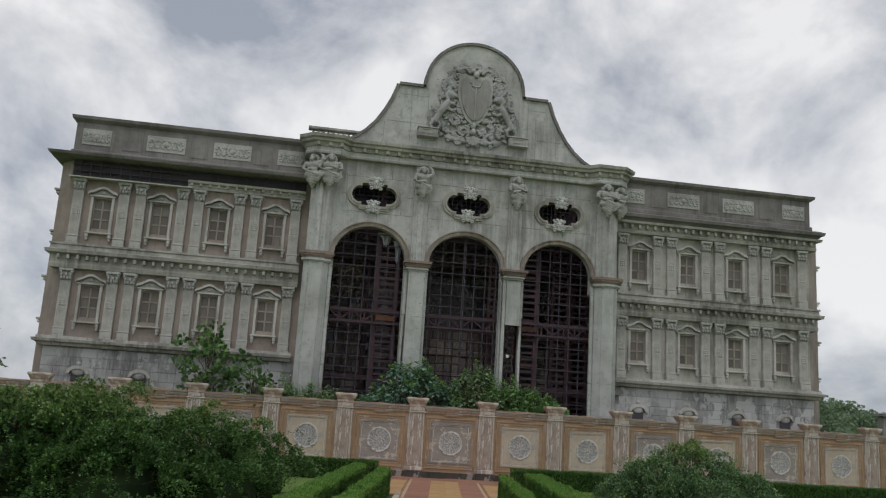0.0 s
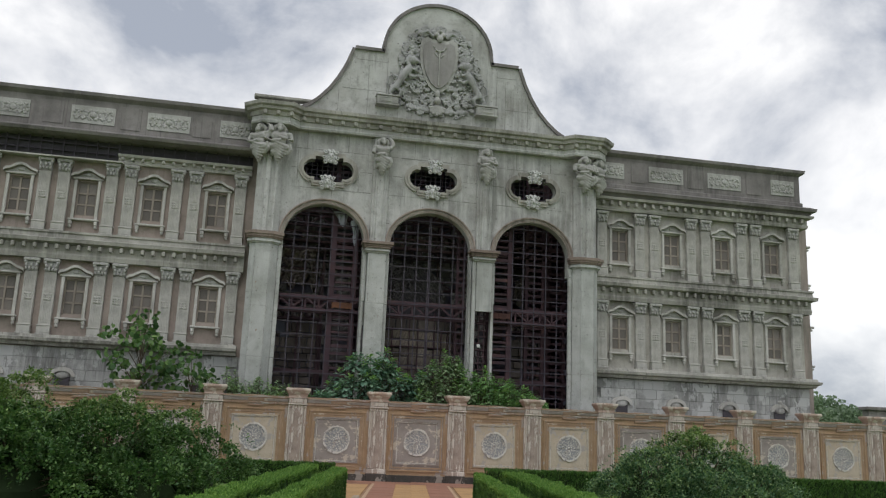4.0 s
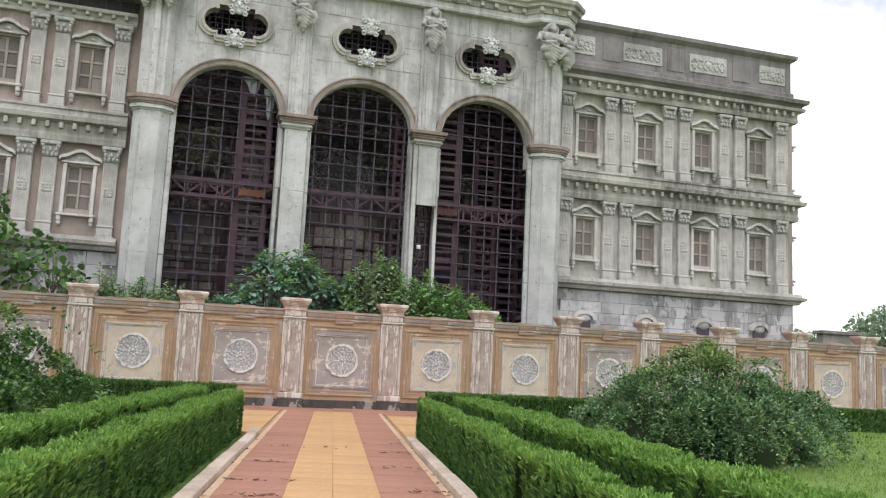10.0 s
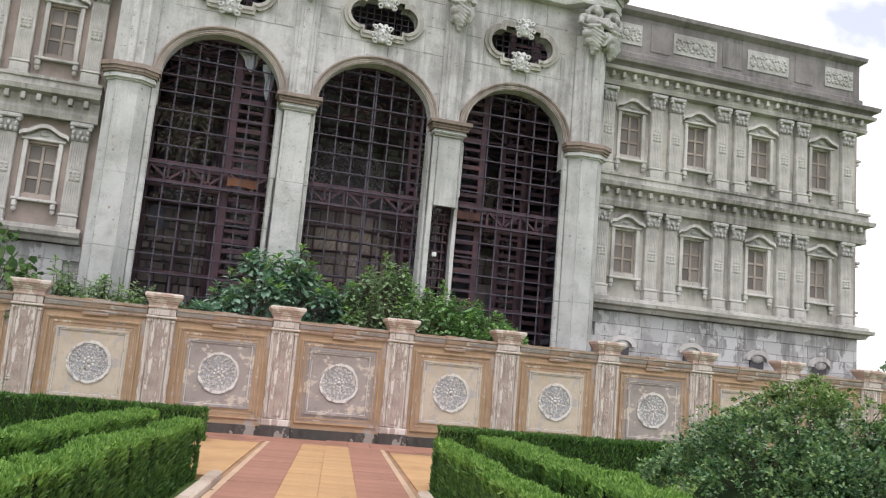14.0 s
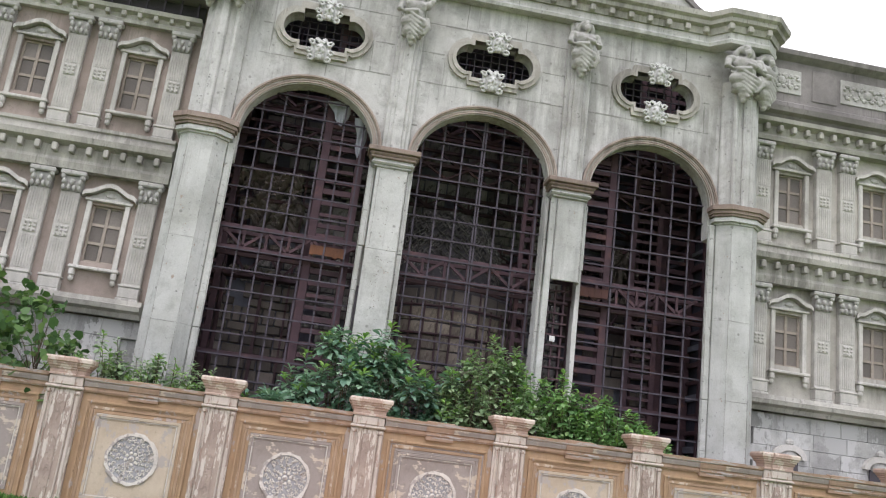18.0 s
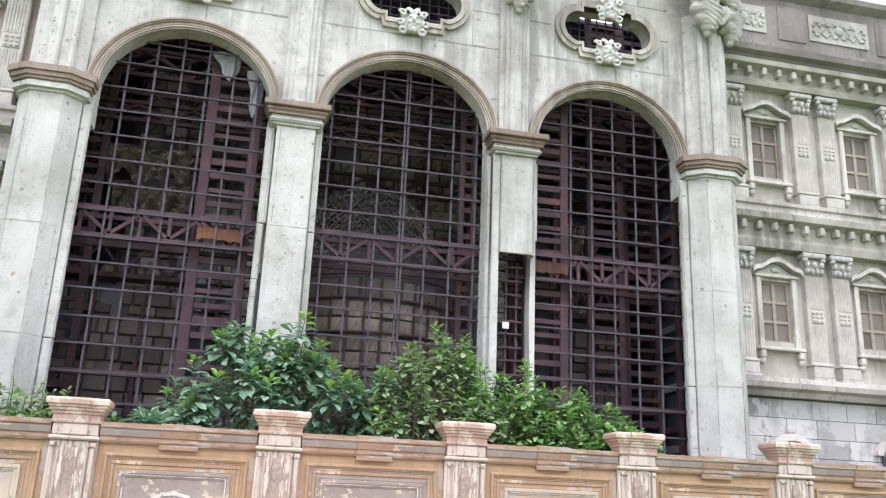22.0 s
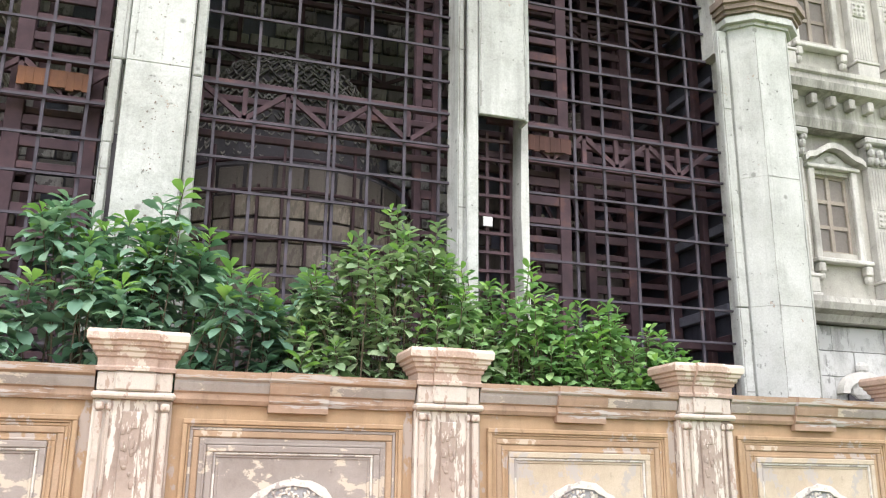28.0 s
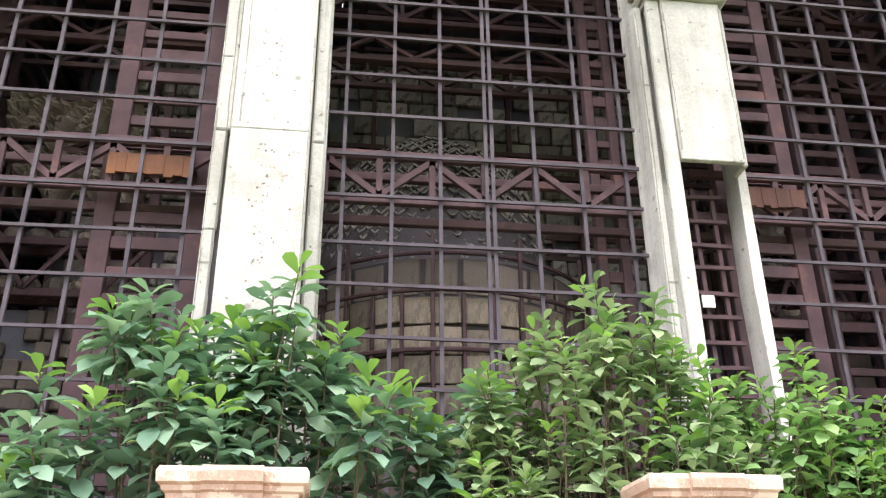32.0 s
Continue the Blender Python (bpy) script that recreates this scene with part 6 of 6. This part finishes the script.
def mask_shape():
    """A face among thick curls, square in outline, round (0, 0), 0.56 wide, to -y."""
    s = Shape().box(-0.19, 0.19, -0.04, 0.02, -0.17, 0.17, 0.03).ball((0, -0.07, 0.0), (0.10, 0.09, 0.14), 12, 8)
    s.ball((0, -0.16, -0.01), (0.022, 0.035, 0.045))
    for side in (-1, 1):
        s.ball((side * 0.045, -0.145, 0.045), (0.04, 0.022, 0.015)).ball((side * 0.055, -0.125, -0.035), (0.035, 0.03, 0.035))
        for cx, cz, rr, q in ((0.17, 0.13, 0.075, 0.5), (0.21, -0.02, 0.07, 2.0), (0.16, -0.15, 0.065, 3.6), (0.06, 0.19, 0.055, 0.0)):
            curl = [(side * (cx + rr * (1 - j / 10) * math.cos(q + j * 0.8)), -0.05 - 0.006 * j, cz + rr * (1 - j / 10) * math.sin(q + j * 0.8)) for j in range(9)]
            s.tube(curl, [0.026] * 9, 7)
        s.tube([(side * 0.02, -0.13, -0.075), (side * 0.07, -0.11, -0.11), (side * 0.06, -0.08, -0.17)], [0.018, 0.024, 0.02], 6)
    return s.ball((0, -0.13, -0.085), (0.04, 0.02, 0.014)).ball((0, -0.1, -0.15), (0.045, 0.05, 0.06), 8, 6).tube([(-0.05, -0.11, 0.12), (0, -0.12, 0.16), (0.05, -0.11, 0.12)], 0.024, 6)


MASK = mask_shape().mesh("mask")
MASK.materials.append(MASKM)
for i, (bx, r) in enumerate(BAYS):
    for dz in (0.38, -0.43):
        m = tagged(new("face_mask", MASK), "pale carved face mask on the quatrefoil frame", "mask", "quatrefoil masks")
        m.matrix_basis = pose(AX + bx + (0.03 if dz > 0 else -0.02), CY + 0.14 - 0.06, QZ + dz)
        md = m.modifiers.new("skin", "REMESH")
        md.mode, md.voxel_size, md.use_smooth_shade = "VOXEL", 0.012, True


def figure_shape(arm=1, wide=1.0):
    """A bearded half figure wrapped in drapery that tapers to a tassel, 1.22 high, its foot at z = 0."""
    s = Shape().box(-0.17, 0.17, -0.05, 0.03, 0.2, 1.1, 0.02)
    s.ball((0, -0.11, 1.09), (0.082, 0.088, 0.105), 12, 8).ball((0, -0.06, 1.12), (0.11, 0.09, 0.10), 10, 7).ball((0, -0.195, 1.08), (0.02, 0.025, 0.03))
    s.tube([(0, -0.17, 1.03), (0.01, -0.18, 0.96), (0, -0.16, 0.90)], [0.055, 0.05, 0.015], 8)
    for q in (-1, 1):
        s.ball((q * 0.04, -0.175, 1.12), (0.028, 0.02, 0.012)).tube([(q * 0.09, -0.09, 1.13), (q * 0.125, -0.06, 1.02), (q * 0.11, -0.05, 0.93)], [0.04, 0.045, 0.03], 7)
        s.ball((q * 0.19 * wide, -0.07, 0.87), (0.085, 0.085, 0.08), 9, 6).ball((q * 0.075, -0.155, 0.80), (0.085, 0.05, 0.065), 9, 6)
    s.ball((0, -0.07, 0.86), (0.21 * wide, 0.10, 0.085), 12, 8).ball((0, -0.10, 0.77), (0.175 * wide, 0.11, 0.13), 12, 8).ball((0, -0.11, 0.62), (0.145 * wide, 0.10, 0.13), 12, 8)
    s.tube([(-0.21 * wide, -0.07, 0.86), (-0.25 * wide, -0.11, 0.68), (-0.15, -0.19, 0.60), (0.05, -0.20, 0.64)], [0.065, 0.058, 0.052, 0.045], 8)
    if arm > 0:
        s.tube([(0.20 * wide, -0.07, 0.87), (0.27 * wide, -0.09, 0.96), (0.24 * wide, -0.08, 1.10), (0.15, -0.06, 1.21)], [0.065, 0.06, 0.055, 0.05], 8)
    else:
        s.tube([(0.21 * wide, -0.07, 0.86), (0.25 * wide, -0.11, 0.68), (0.14, -0.19, 0.70), (-0.03, -0.20, 0.74)], [0.065, 0.058, 0.052, 0.045], 8)
    s.ball((0, -0.09, 0.46), (0.22 * wide, 0.13, 0.15), 12, 8).ball((0, -0.08, 0.31), (0.16 * wide, 0.11, 0.14), 12, 8).ball((0, -0.07, 0.17), (0.09, 0.08, 0.11), 10, 7).ball((0, -0.06, 0.05), (0.05, 0.05, 0.06))
    for k in range(6):
        z = 0.56 - 0.075 * k
        w = (0.24 - 0.03 * k) * wide
        s.tube([(-w, -0.09, z + 0.12 - 0.02 * k), (-w * 0.35, -0.205 + 0.012 * k, z + 0.02), (w * 0.4, -0.20 + 0.012 * k, z - 0.09), (w * 0.95, -0.09, z - 0.06 - 0.012 * k)], [0.02, 0.03, 0.034, 0.022], 7)
    s.tube([(0.2 * wide, -0.1, 0.58), (0.24 * wide, -0.09, 0.40), (0.18, -0.08, 0.24)], [0.05, 0.055, 0.03], 7)
    return s


for u, arm, wd, yy, turn in ((-1.645, 1, 1.0, 29.93, 0), (1.645, -1, 1.0, 29.93, 0), (-5.27, 1, 1.15, 29.90, -38), (-4.78, -1, 1.15, 29.74, 0), (4.82, -1, 1.15, 29.74, 0), (5.28, 1, 1.15, 29.90, 38)):
    big = abs(u) > 2
    st = carved("statue", figure_shape(arm, wd), CARVED, voxel=0.016, at=pose(AX + u, yy + 0.14, 9.0 if big else 8.98, 0, 0, turn) @ Matrix.Diagonal((1.3 if big else 1.15, 1.3, 0.99 if big else 0.98, 1)))
    tagged(st, "pale carved half figure with draped cloth on the pier", "statue", "facade statues")

# coat of arms on the gable
ARMS = thing("coat_of_arms", "grey plaster coat of arms with a shield between two beasts", "relief", at=pose(AX, PED + 0.14, 0))


def outline(k):
    pts = [(0.0, 1.55), (0.25, 1.52), (0.42, 1.60), (0.62, 1.48), (0.67, 1.15), (0.62, 0.75), (0.5, 0.4), (0.32, 0.12), (0.12, -0.03), (0.0, -0.06)]
    pts = [(x * k * 0.84, 0.75 + (z - 0.75) * k) for x, z in pts]
    return [(x, 12.05 + z) for x, z in pts] + [(-x, 12.05 + z) for x, z in pts[::-1][1:-1]]


RELIEFM = weathered("grey_relief", (0.40, 0.405, 0.40), (0.50, 0.505, 0.50), (0.25, 0.25, 0.245), streak=0.5, relief=0.6)
part("shield_rim", Shape().slab(outline(1.13), -0.12, 0.0), CARVED, ARMS)
SHIELDM = weathered("shield_grey", (0.33, 0.32, 0.31), (0.40, 0.39, 0.38), (0.25, 0.24, 0.235), streak=0.5)
part("shield", Shape().slab(outline(0.95), -0.17, -0.119), SHIELDM, ARMS, "smooth darker grey shield")
sw = Shape().box(-0.022, 0.022, -0.21, -0.168, 12.1, 13.30, 0.008).tube([(-0.2, -0.19, 13.42), (-0.12, -0.19, 13.30), (0, -0.19, 13.26), (0.12, -0.19, 13.30), (0.2, -0.19, 13.42)], 0.03, 7)
sw.bar((-0.15, -0.185, 13.2), (-0.05, -0.185, 13.08), 0.03).bar((0.15, -0.185, 13.2), (0.05, -0.185, 13.08), 0.03)
part("sword", sw, CARVED, ARMS, "pale raised sword")
for side in (-1, 1):
    beast = Shape()
    P = lambda x, z, d=-0.12, s=side: (s * x, d, z)
    beast.tube([P(0.92, 12.62), P(1.05, 12.45, -0.15), P(1.22, 12.15, -0.14), P(1.38, 11.85, -0.12)], [0.13, 0.13, 0.10, 0.12], 9)
    beast.ball(P(0.84, 12.88), (0.16, 0.14, 0.15), 10, 7).ball(P(0.72, 12.84, -0.16), (0.09, 0.09, 0.07)).ball(P(0.95, 13.0), (0.06, 0.06, 0.07))
    for k in range(7):
        beast.ball(P(0.98 + 0.05 * math.sin(k), 12.95 - 0.07 * k, -0.16), (0.07, 0.06, 0.06))
    beast.tube([P(0.95, 12.6), P(0.75, 12.55, -0.18), P(0.68, 12.68, -0.18)], [0.07, 0.055, 0.05], 7).tube([P(1.0, 12.42), P(0.8, 12.3, -0.18), P(0.68, 12.36, -0.18)], [0.07, 0.055, 0.05], 7)
    beast.tube([P(1.35, 11.95), P(1.15, 11.78, -0.17), P(1.22, 11.6, -0.14)], [0.11, 0.08, 0.06], 7).tube([P(1.4, 11.9), P(1.52, 11.72), P(1.44, 11.56)], [0.1, 0.07, 0.06], 7)
    beast.tube([P(1.42, 11.9), P(1.62, 12.0), P(1.58, 12.25), P(1.48, 12.3), P(1.5, 12.42)], [0.045, 0.04, 0.035, 0.035, 0.05], 7)
    carved("beast", beast, RELIEFM, ARMS, "rearing carved beast", 0.024)
    pl = Shape().box(side * 1.25, side * 1.92, -0.26, 0.0, 11.30, 11.55, 0.02).box(side * 1.22, side * 1.95, -0.29, -0.001, 11.25, 11.299, 0.012).box(side * 1.22, side * 1.95, -0.29, -0.001, 11.551, 11.6, 0.012)
    pl.box(side * 1.4, side * 1.78, -0.28, -0.259, 11.36, 11.39).box(side * 1.4, side * 1.43, -0.28, -0.259, 11.391, 11.49).box(side * 1.4, side * 1.78, -0.28, -0.259, 11.491, 11.515)
    part("plinth_block", pl, CARVED, ARMS)
    scroll = Shape()
    for cx, cz, rr, turn in ((0.30, 11.62, 0.16, 1), (0.62, 11.50, 0.15, -1), (0.95, 11.56, 0.14, 1), (0.55, 13.82, 0.15, 1), (0.80, 13.62, 0.13, -1), (0.88, 13.32, 0.11, 1), (0.42, 11.32, 0.12, -1), (0.80, 11.30, 0.10, 1), (1.14, 11.40, 0.09, -1), (0.74, 12.12, 0.11, 1), (0.62, 11.86, 0.12, -1)):
        pts = [(side * (cx + turn * rr * (1 - q / 13) * math.cos(q * 0.62)), -0.07, cz + rr * (1 - q / 13) * math.sin(q * 0.62)) for q in range(13)]
        scroll.tube(pts, [0.05 - 0.002 * q for q in range(13)], 7)
        scroll.ball((side * cx, -0.07, cz), (0.05, 0.06, 0.05))
    for k in range(9):
        scroll.ball((side * (0.12 + 0.1 * k), -0.06, 11.22 + 0.05 * abs(math.sin(k * 1.3)) + 0.012 * k), (0.085, 0.07, 0.07), 8, 5)
        scroll.ball((side * (0.74 - 0.03 * abs(k - 4)), -0.09, 12.05 + 0.17 * k), (0.05, 0.05, 0.06), 7, 5)
    scroll.tube([(side * 0.2, -0.08, 13.78), (side * 0.4, -0.1, 13.95), (side * 0.62, -0.08, 13.86)], [0.06, 0.07, 0.04], 8)
    tagged(carved("scrollwork", scroll, RELIEFM, ARMS, "leafy scrollwork", 0.022), kind="stuff")
for side in (-1, 1):
    mantle, ra = Shape(), random.Random(21 + side)
    for k in range(230):
        cz = ra.uniform(11.15, 14.15)
        wide = float(np.interp(cz, [11.2, 11.6, 12.6, 13.2, 13.7, 14.1], [0.85, 1.5, 1.42, 1.2, 1.0, 0.6]))
        hole = float(np.interp(cz, [11.2, 11.9, 12.2, 12.8, 13.5, 13.7, 13.75], [0.0, 0.05, 0.38, 0.6, 0.66, 0.42, 0.0]))
        if wide - hole < 0.1:
            continue
        cx, rr, q, s0 = ra.uniform(hole, wide), ra.uniform(0.05, 0.1), ra.uniform(0, 6.28), ra.choice((-1, 1))
        curl = [(side * (cx + rr * (0.3 + 0.1 * j) * math.cos(q + s0 * j * 0.65)), -0.05 - 0.04 * ra.random(), cz + rr * (0.3 + 0.1 * j) * math.sin(q + s0 * j * 0.65)) for j in range(8)]
        mantle.tube(curl, [0.042 - 0.003 * j for j in range(8)], 6)
    tagged(carved("mantling", mantle, RELIEFM, ARMS, "dense leafy mantling", 0.02), kind="stuff")
crest = Shape().ball((0, -0.12, 13.72), (0.11, 0.12, 0.14), 10, 7).ball((-0.1, -0.11, 13.86), (0.1, 0.09, 0.08)).ball((0.1, -0.11, 13.86), (0.1, 0.09, 0.08)).ball((0, -0.12, 11.62), (0.12, 0.12, 0.13)).ball((0, -0.1, 11.85), (0.09, 0.1, 0.14))
for k in range(7):
    a = math.pi + math.pi * k / 6
    crest.tube([(0, -0.1, 11.42), (0.26 * math.cos(a), -0.13, 11.36 + 0.24 * math.sin(a))], [0.07, 0.05], 7)
    crest.ball((0.11 * math.cos(a + math.pi), -0.12, 13.9 + 0.1 * math.sin(a + math.pi)), (0.045, 0.05, 0.05))
carved("crest", crest, CARVED, ARMS, "small face and shell", 0.022)

# joints between the cast panels, and stain strips on the pier edges
JOINT = weathered("joint_filler", (0.29, 0.295, 0.275), (0.42, 0.425, 0.40), (0.17, 0.17, 0.155), streak=0.4)
joints = thing("panel_joints", "dark filled joints between the cast wall panels, and stain strips on the pier edges", "joints", kind="structure", at=CENTRE)
rj = random.Random(4)
def joint(x0, x1, z0, z1, y=CY, thin=1.0):
    """A filled joint of uneven width, in short lengths end to end."""
    sh, long_x = Shape(), x1 - x0 > z1 - z0
    a, b = (x0, x1) if long_x else (z0, z1)
    while a < b - 0.01:
        e, w = min(b, a + rj.uniform(0.08, 0.3)), rj.choice((0.008, 0.012, 0.018, 0.03)) * thin
        m_ = ((z0 + z1) if long_x else (x0 + x1)) / 2 + rj.uniform(-0.004, 0.004)
        if long_x:
            sh.box(a, e, y - 0.004, y + 0.004, m_ - w / 2, m_ + w / 2)
        else:
            sh.box(m_ - w / 2, m_ + w / 2, y - 0.004, y + 0.004, a, e)
        a = e
    part("joint", sh, JOINT, joints)
for i, (bx, r) in enumerate(BAYS):
    c = AX + bx
    lo, hi = (c - 1.12, c + 1.32) if i == 0 else ((c - 1.40, c + 1.40) if i == 1 else (c - 1.32, c + 1.12))
    for z, gap in ((8.44, 0.0), (9.66, 0.0), (9.05, 0.96), (7.55, 1.30)):
        if gap:
            joint(lo, c - gap, z, z + 0.01), joint(c + gap, hi, z + 0.02, z + 0.03)
        else:
            joint(lo, hi, z, z + 0.01)
    for dx, z0, z1 in ((-0.62, 9.67, 10.2), (0.58, 9.67, 10.2), (-0.92, 8.45, 9.0), (0.95, 8.45, 9.0), (0.1, 8.2, 8.42)):
        x = c + dx + rj.uniform(-0.08, 0.08)
        joint(x, x + 0.01, z0, z1)
# Thin upright strips on the pier edges stand for dark stains and drips.
for u in (-1.645, 1.645):
    x = AX + u
    lo = 5.05 if u > 0 else 0.4
    joint(x - 0.405, x - 0.395, 0.4, 6.5, 29.99, thin=0.45), joint(x - 0.325, x - 0.315, 2.0 if u < 0 else 5.2, 6.5, 29.988, thin=0.45)
    joint(x + 0.300, x + 0.310, lo, 6.5, 29.99 if u < 0 else 29.93, thin=0.45)
    joint(x - 0.215, x - 0.205, 5.1, 6.5, 29.861 if u < 0 else 29.876, thin=0.45), joint(x + 0.268, x + 0.278, lo, 6.5, 29.861 if u < 0 else 29.876, thin=0.45)
    for z in (1.3, 2.75, 4.05, 5.75):
        joint(x - 0.405, x - 0.33, z, z + 0.01, 29.99, thin=0.45)
for side in (-1, 1):
    for d0, yy, z0 in ((4.77, 29.82, 0.3), (5.19, 29.82, 0.3), (4.44, 30.04, 0.2), (4.54, 30.04, 0.2)):
        x = AX + side * d0
        joint(x - 0.005, x + 0.005, z0, 6.5, yy, thin=0.45)
    for z in (1.75, 3.3, 4.75):
        xs = sorted((AX + side * 4.78, AX + side * 5.19))
        joint(xs[0], xs[1], z - 0.005, z + 0.005, 29.82, thin=0.45)
    for z in (0.9, 2.4, 3.9, 5.6):
        xs = sorted((AX + side * 4.435, AX + side * 4.545))
        joint(xs[0], xs[1], z - 0.005, z + 0.005, 30.04, thin=0.45)
PITM = weathered("pitted_plaster", (0.20, 0.17, 0.15), (0.27, 0.24, 0.21), (0.13, 0.11, 0.10), streak=0.0)
pits = Shape()
for k in range(64):
    px, pz, w = AX - 1.645 + rj.gauss(0.03, 0.075), rj.choice((4.55, 4.75, 3.9, 5.6, 4.2)) + rj.gauss(0, 0.17), rj.uniform(0.003, 0.008)
    if abs(px - AX + 1.64) < 0.22:
        pits.box(px - w, px + w * rj.uniform(0.5, 1.2), 29.857, 29.864, pz - w * 0.8, pz + w)
tagged(part("pits", pits, PITM, joints, "small dark pits in the plaster"), kind="stuff")
for u, z0, z1 in ((-2.2, 10.85, 12.6), (-1.62, 10.85, 12.9), (2.25, 10.85, 12.4), (1.95, 10.9, 12.9), (3.0, 10.85, 11.9), (-3.1, 10.85, 11.7)):
    part("joint", Shape().box(AX + u, AX + u + 0.015, PED - 0.005, PED + 0.004, z0, z1), JOINT, joints)
for u0, u1, z in ((-2.6, -1.62, 12.75), (-3.0, -1.62, 11.75), (2.25, 3.2, 11.62), (1.95, 2.6, 12.7)):
    part("joint", Shape().box(AX + u0, AX + u1, PED - 0.0045, PED + 0.004, z, z + 0.015), JOINT, joints)

# roof oddments, torn sheets, litter
rail = thing("roof_railing", "low weathered railing on the gatehouse roof", "railing")
part("railing_base", Shape().box(AX - 5.6, AX - 3.9, 30.35, 30.6, 10.84, 11.02, 0.02), LEDGE, rail)
for k in range(9):
    part("baluster", Shape().lathe([(0.0, 11.02), (0.04, 11.02), (0.06, 11.08), (0.03, 11.14), (0.04, 11.18), (0.0, 11.18)], AX - 5.45 + 0.17 * k, 30.47, 8), LEDGE, rail)
part("railing_top", Shape().box(AX - 5.62, AX - 3.85, 30.33, 30.62, 11.181, 11.28, 0.02), LEDGE, rail)
SHEETM = weathered("grey_sheet", (0.30, 0.32, 0.36), (0.38, 0.40, 0.44), (0.20, 0.21, 0.24), streak=0.4)
for x, z, w, h, lean in ((AX - 2.72, 7.86, 0.50, 0.46, 0.05), (AX - 2.26, 7.62, 0.32, 0.78, -0.02)):
    sheet = Shape()
    cols, rws = 7, 8
    for b in (0, 1):
        v = []
        for r_ in range(rws + 1):
            q = r_ / rws
            for c_ in range(cols + 1):
                p = c_ / cols - 0.5
                v.append((x + p * w * (1 - 0.85 * q) + lean * q + 0.02 * math.sin(9 * q + 5 * p), 30.55 + 0.03 * math.sin(11 * p + 4 * q) + 0.004 * b, z - q * h))
        f = [(r_ * (cols + 1) + c_, r_ * (cols + 1) + c_ + 1, (r_ + 1) * (cols + 1) + c_ + 1, (r_ + 1) * (cols + 1) + c_) for r_ in range(rws) for c_ in range(cols)]
        sheet.put(v, f if b == 0 else [q[::-1] for q in f])
    sheet.smooth = True
    tagged(part("torn_sheet", sheet, SHEETM), "torn grey plastic sheet hanging in the arch", "sheet", "torn sheets")
TAGM, n_, l_, p_ = material("white_card")
l_.new(ramp(n_, l_, noise_node(n_, l_, mapped(n_, l_), 12, 4), [(0.3, 0.62), (0.7, 0.82)]), p_.inputs["Base Color"])
tagged(part("card_tag", Shape().box(7.80, 7.90, 30.38, 30.39, 3.97, 4.07, 0.002), TAGM), "small white card tied to the steel bars", "card")
inner = thing("steel_grid", "rusty bar grid inside the torn pier", "screen")
for x in (7.72, 7.86, 8.02):
    part("upright", Shape().box(x - 0.016, x + 0.016, 30.42, 30.45, 0.0, 5.0), STEEL, inner)
for k in range(24):
    part("rail", Shape().bar((7.62, 30.405, 0.3 + k * 0.2), (8.1, 30.405, 0.3 + k * 0.2 + rj.uniform(-0.02, 0.02)), 0.03), STEEL, inner)

LITTER = leafy("dry_litter", (0.09, 0.05, 0.03), (0.16, 0.095, 0.055), (0.25, 0.16, 0.09), 0.8, 0.1)
rng = np.random.default_rng(5)
lp = []
for s0, w0, w1, cnt in ((14.2, -0.9, -0.1, 40), (15.2, -0.85, -0.5, 50), (16.6, -0.9, -0.4, 60), (17.4, -0.95, -0.3, 60), (18.8, -0.9, -0.5, 50), (20.4, -0.8, 0.2, 50), (15.8, 0.5, 1.0, 70), (17.0, 0.55, 1.0, 60), (18.6, 0.4, 1.0, 50), (20.1, 0.5, 0.95, 50), (21.2, 0.2, 0.9, 40), (13.0, -0.2, 0.9, 40), (11.8, 0.4, 0.95, 40)):
    lp.append(np.c_[rng.uniform(w0, w1, cnt // 3), s0 + rng.normal(0, 0.045, cnt // 3), np.full(cnt // 3, 0.058)])
lp.append(np.c_[rng.choice([-1, 1], 110) * rng.normal(0.99, 0.04, 110), rng.uniform(9, 22, 110), np.full(110, 0.058)])
lp = np.concatenate(lp)
flatm = aims(lp, rng.normal(0, 1, lp.shape) * np.array([1, 0.5, 0.04]), rng.uniform(0.03, 0.08, len(lp)), rng, 0.05, roll=False)
flatm[:, :3, 0] *= 0.35
lit = part("leaf_litter", cloud("leaf_litter", SPRIG_V, SPRIG_F, flatm, LITTER), None, at=WALK)
tagged(lit, "dry brown leaf litter scattered on the tiled walk", "leaf litter", kind="stuff")
# widened paving before the fence
for side in (-1, 1):
    apron = thing("paving_apron", "cream and red tile apron where the walk meets the fence", "paving", kind="structure", at=WALK)
    for k in range(14):
        s0 = 22.3 + k * 0.385
        part("tile", Shape().box(side * 1.062, side * 2.3, s0 + 0.002, s0 + 0.383, 0.0, 0.05, 0.002), RTILE if k > 12 else YTILE, apron)
    for k in range(3 if side < 0 else 4):
        s0 = 27.722 + k * 0.385
        for q in range(6):
            part("tile", Shape().box(side * (0.001 + q * 0.385), side * (0.382 + q * 0.385), s0 + 0.002, s0 + 0.383, 0.0, 0.05, 0.002), RTILE, apron)
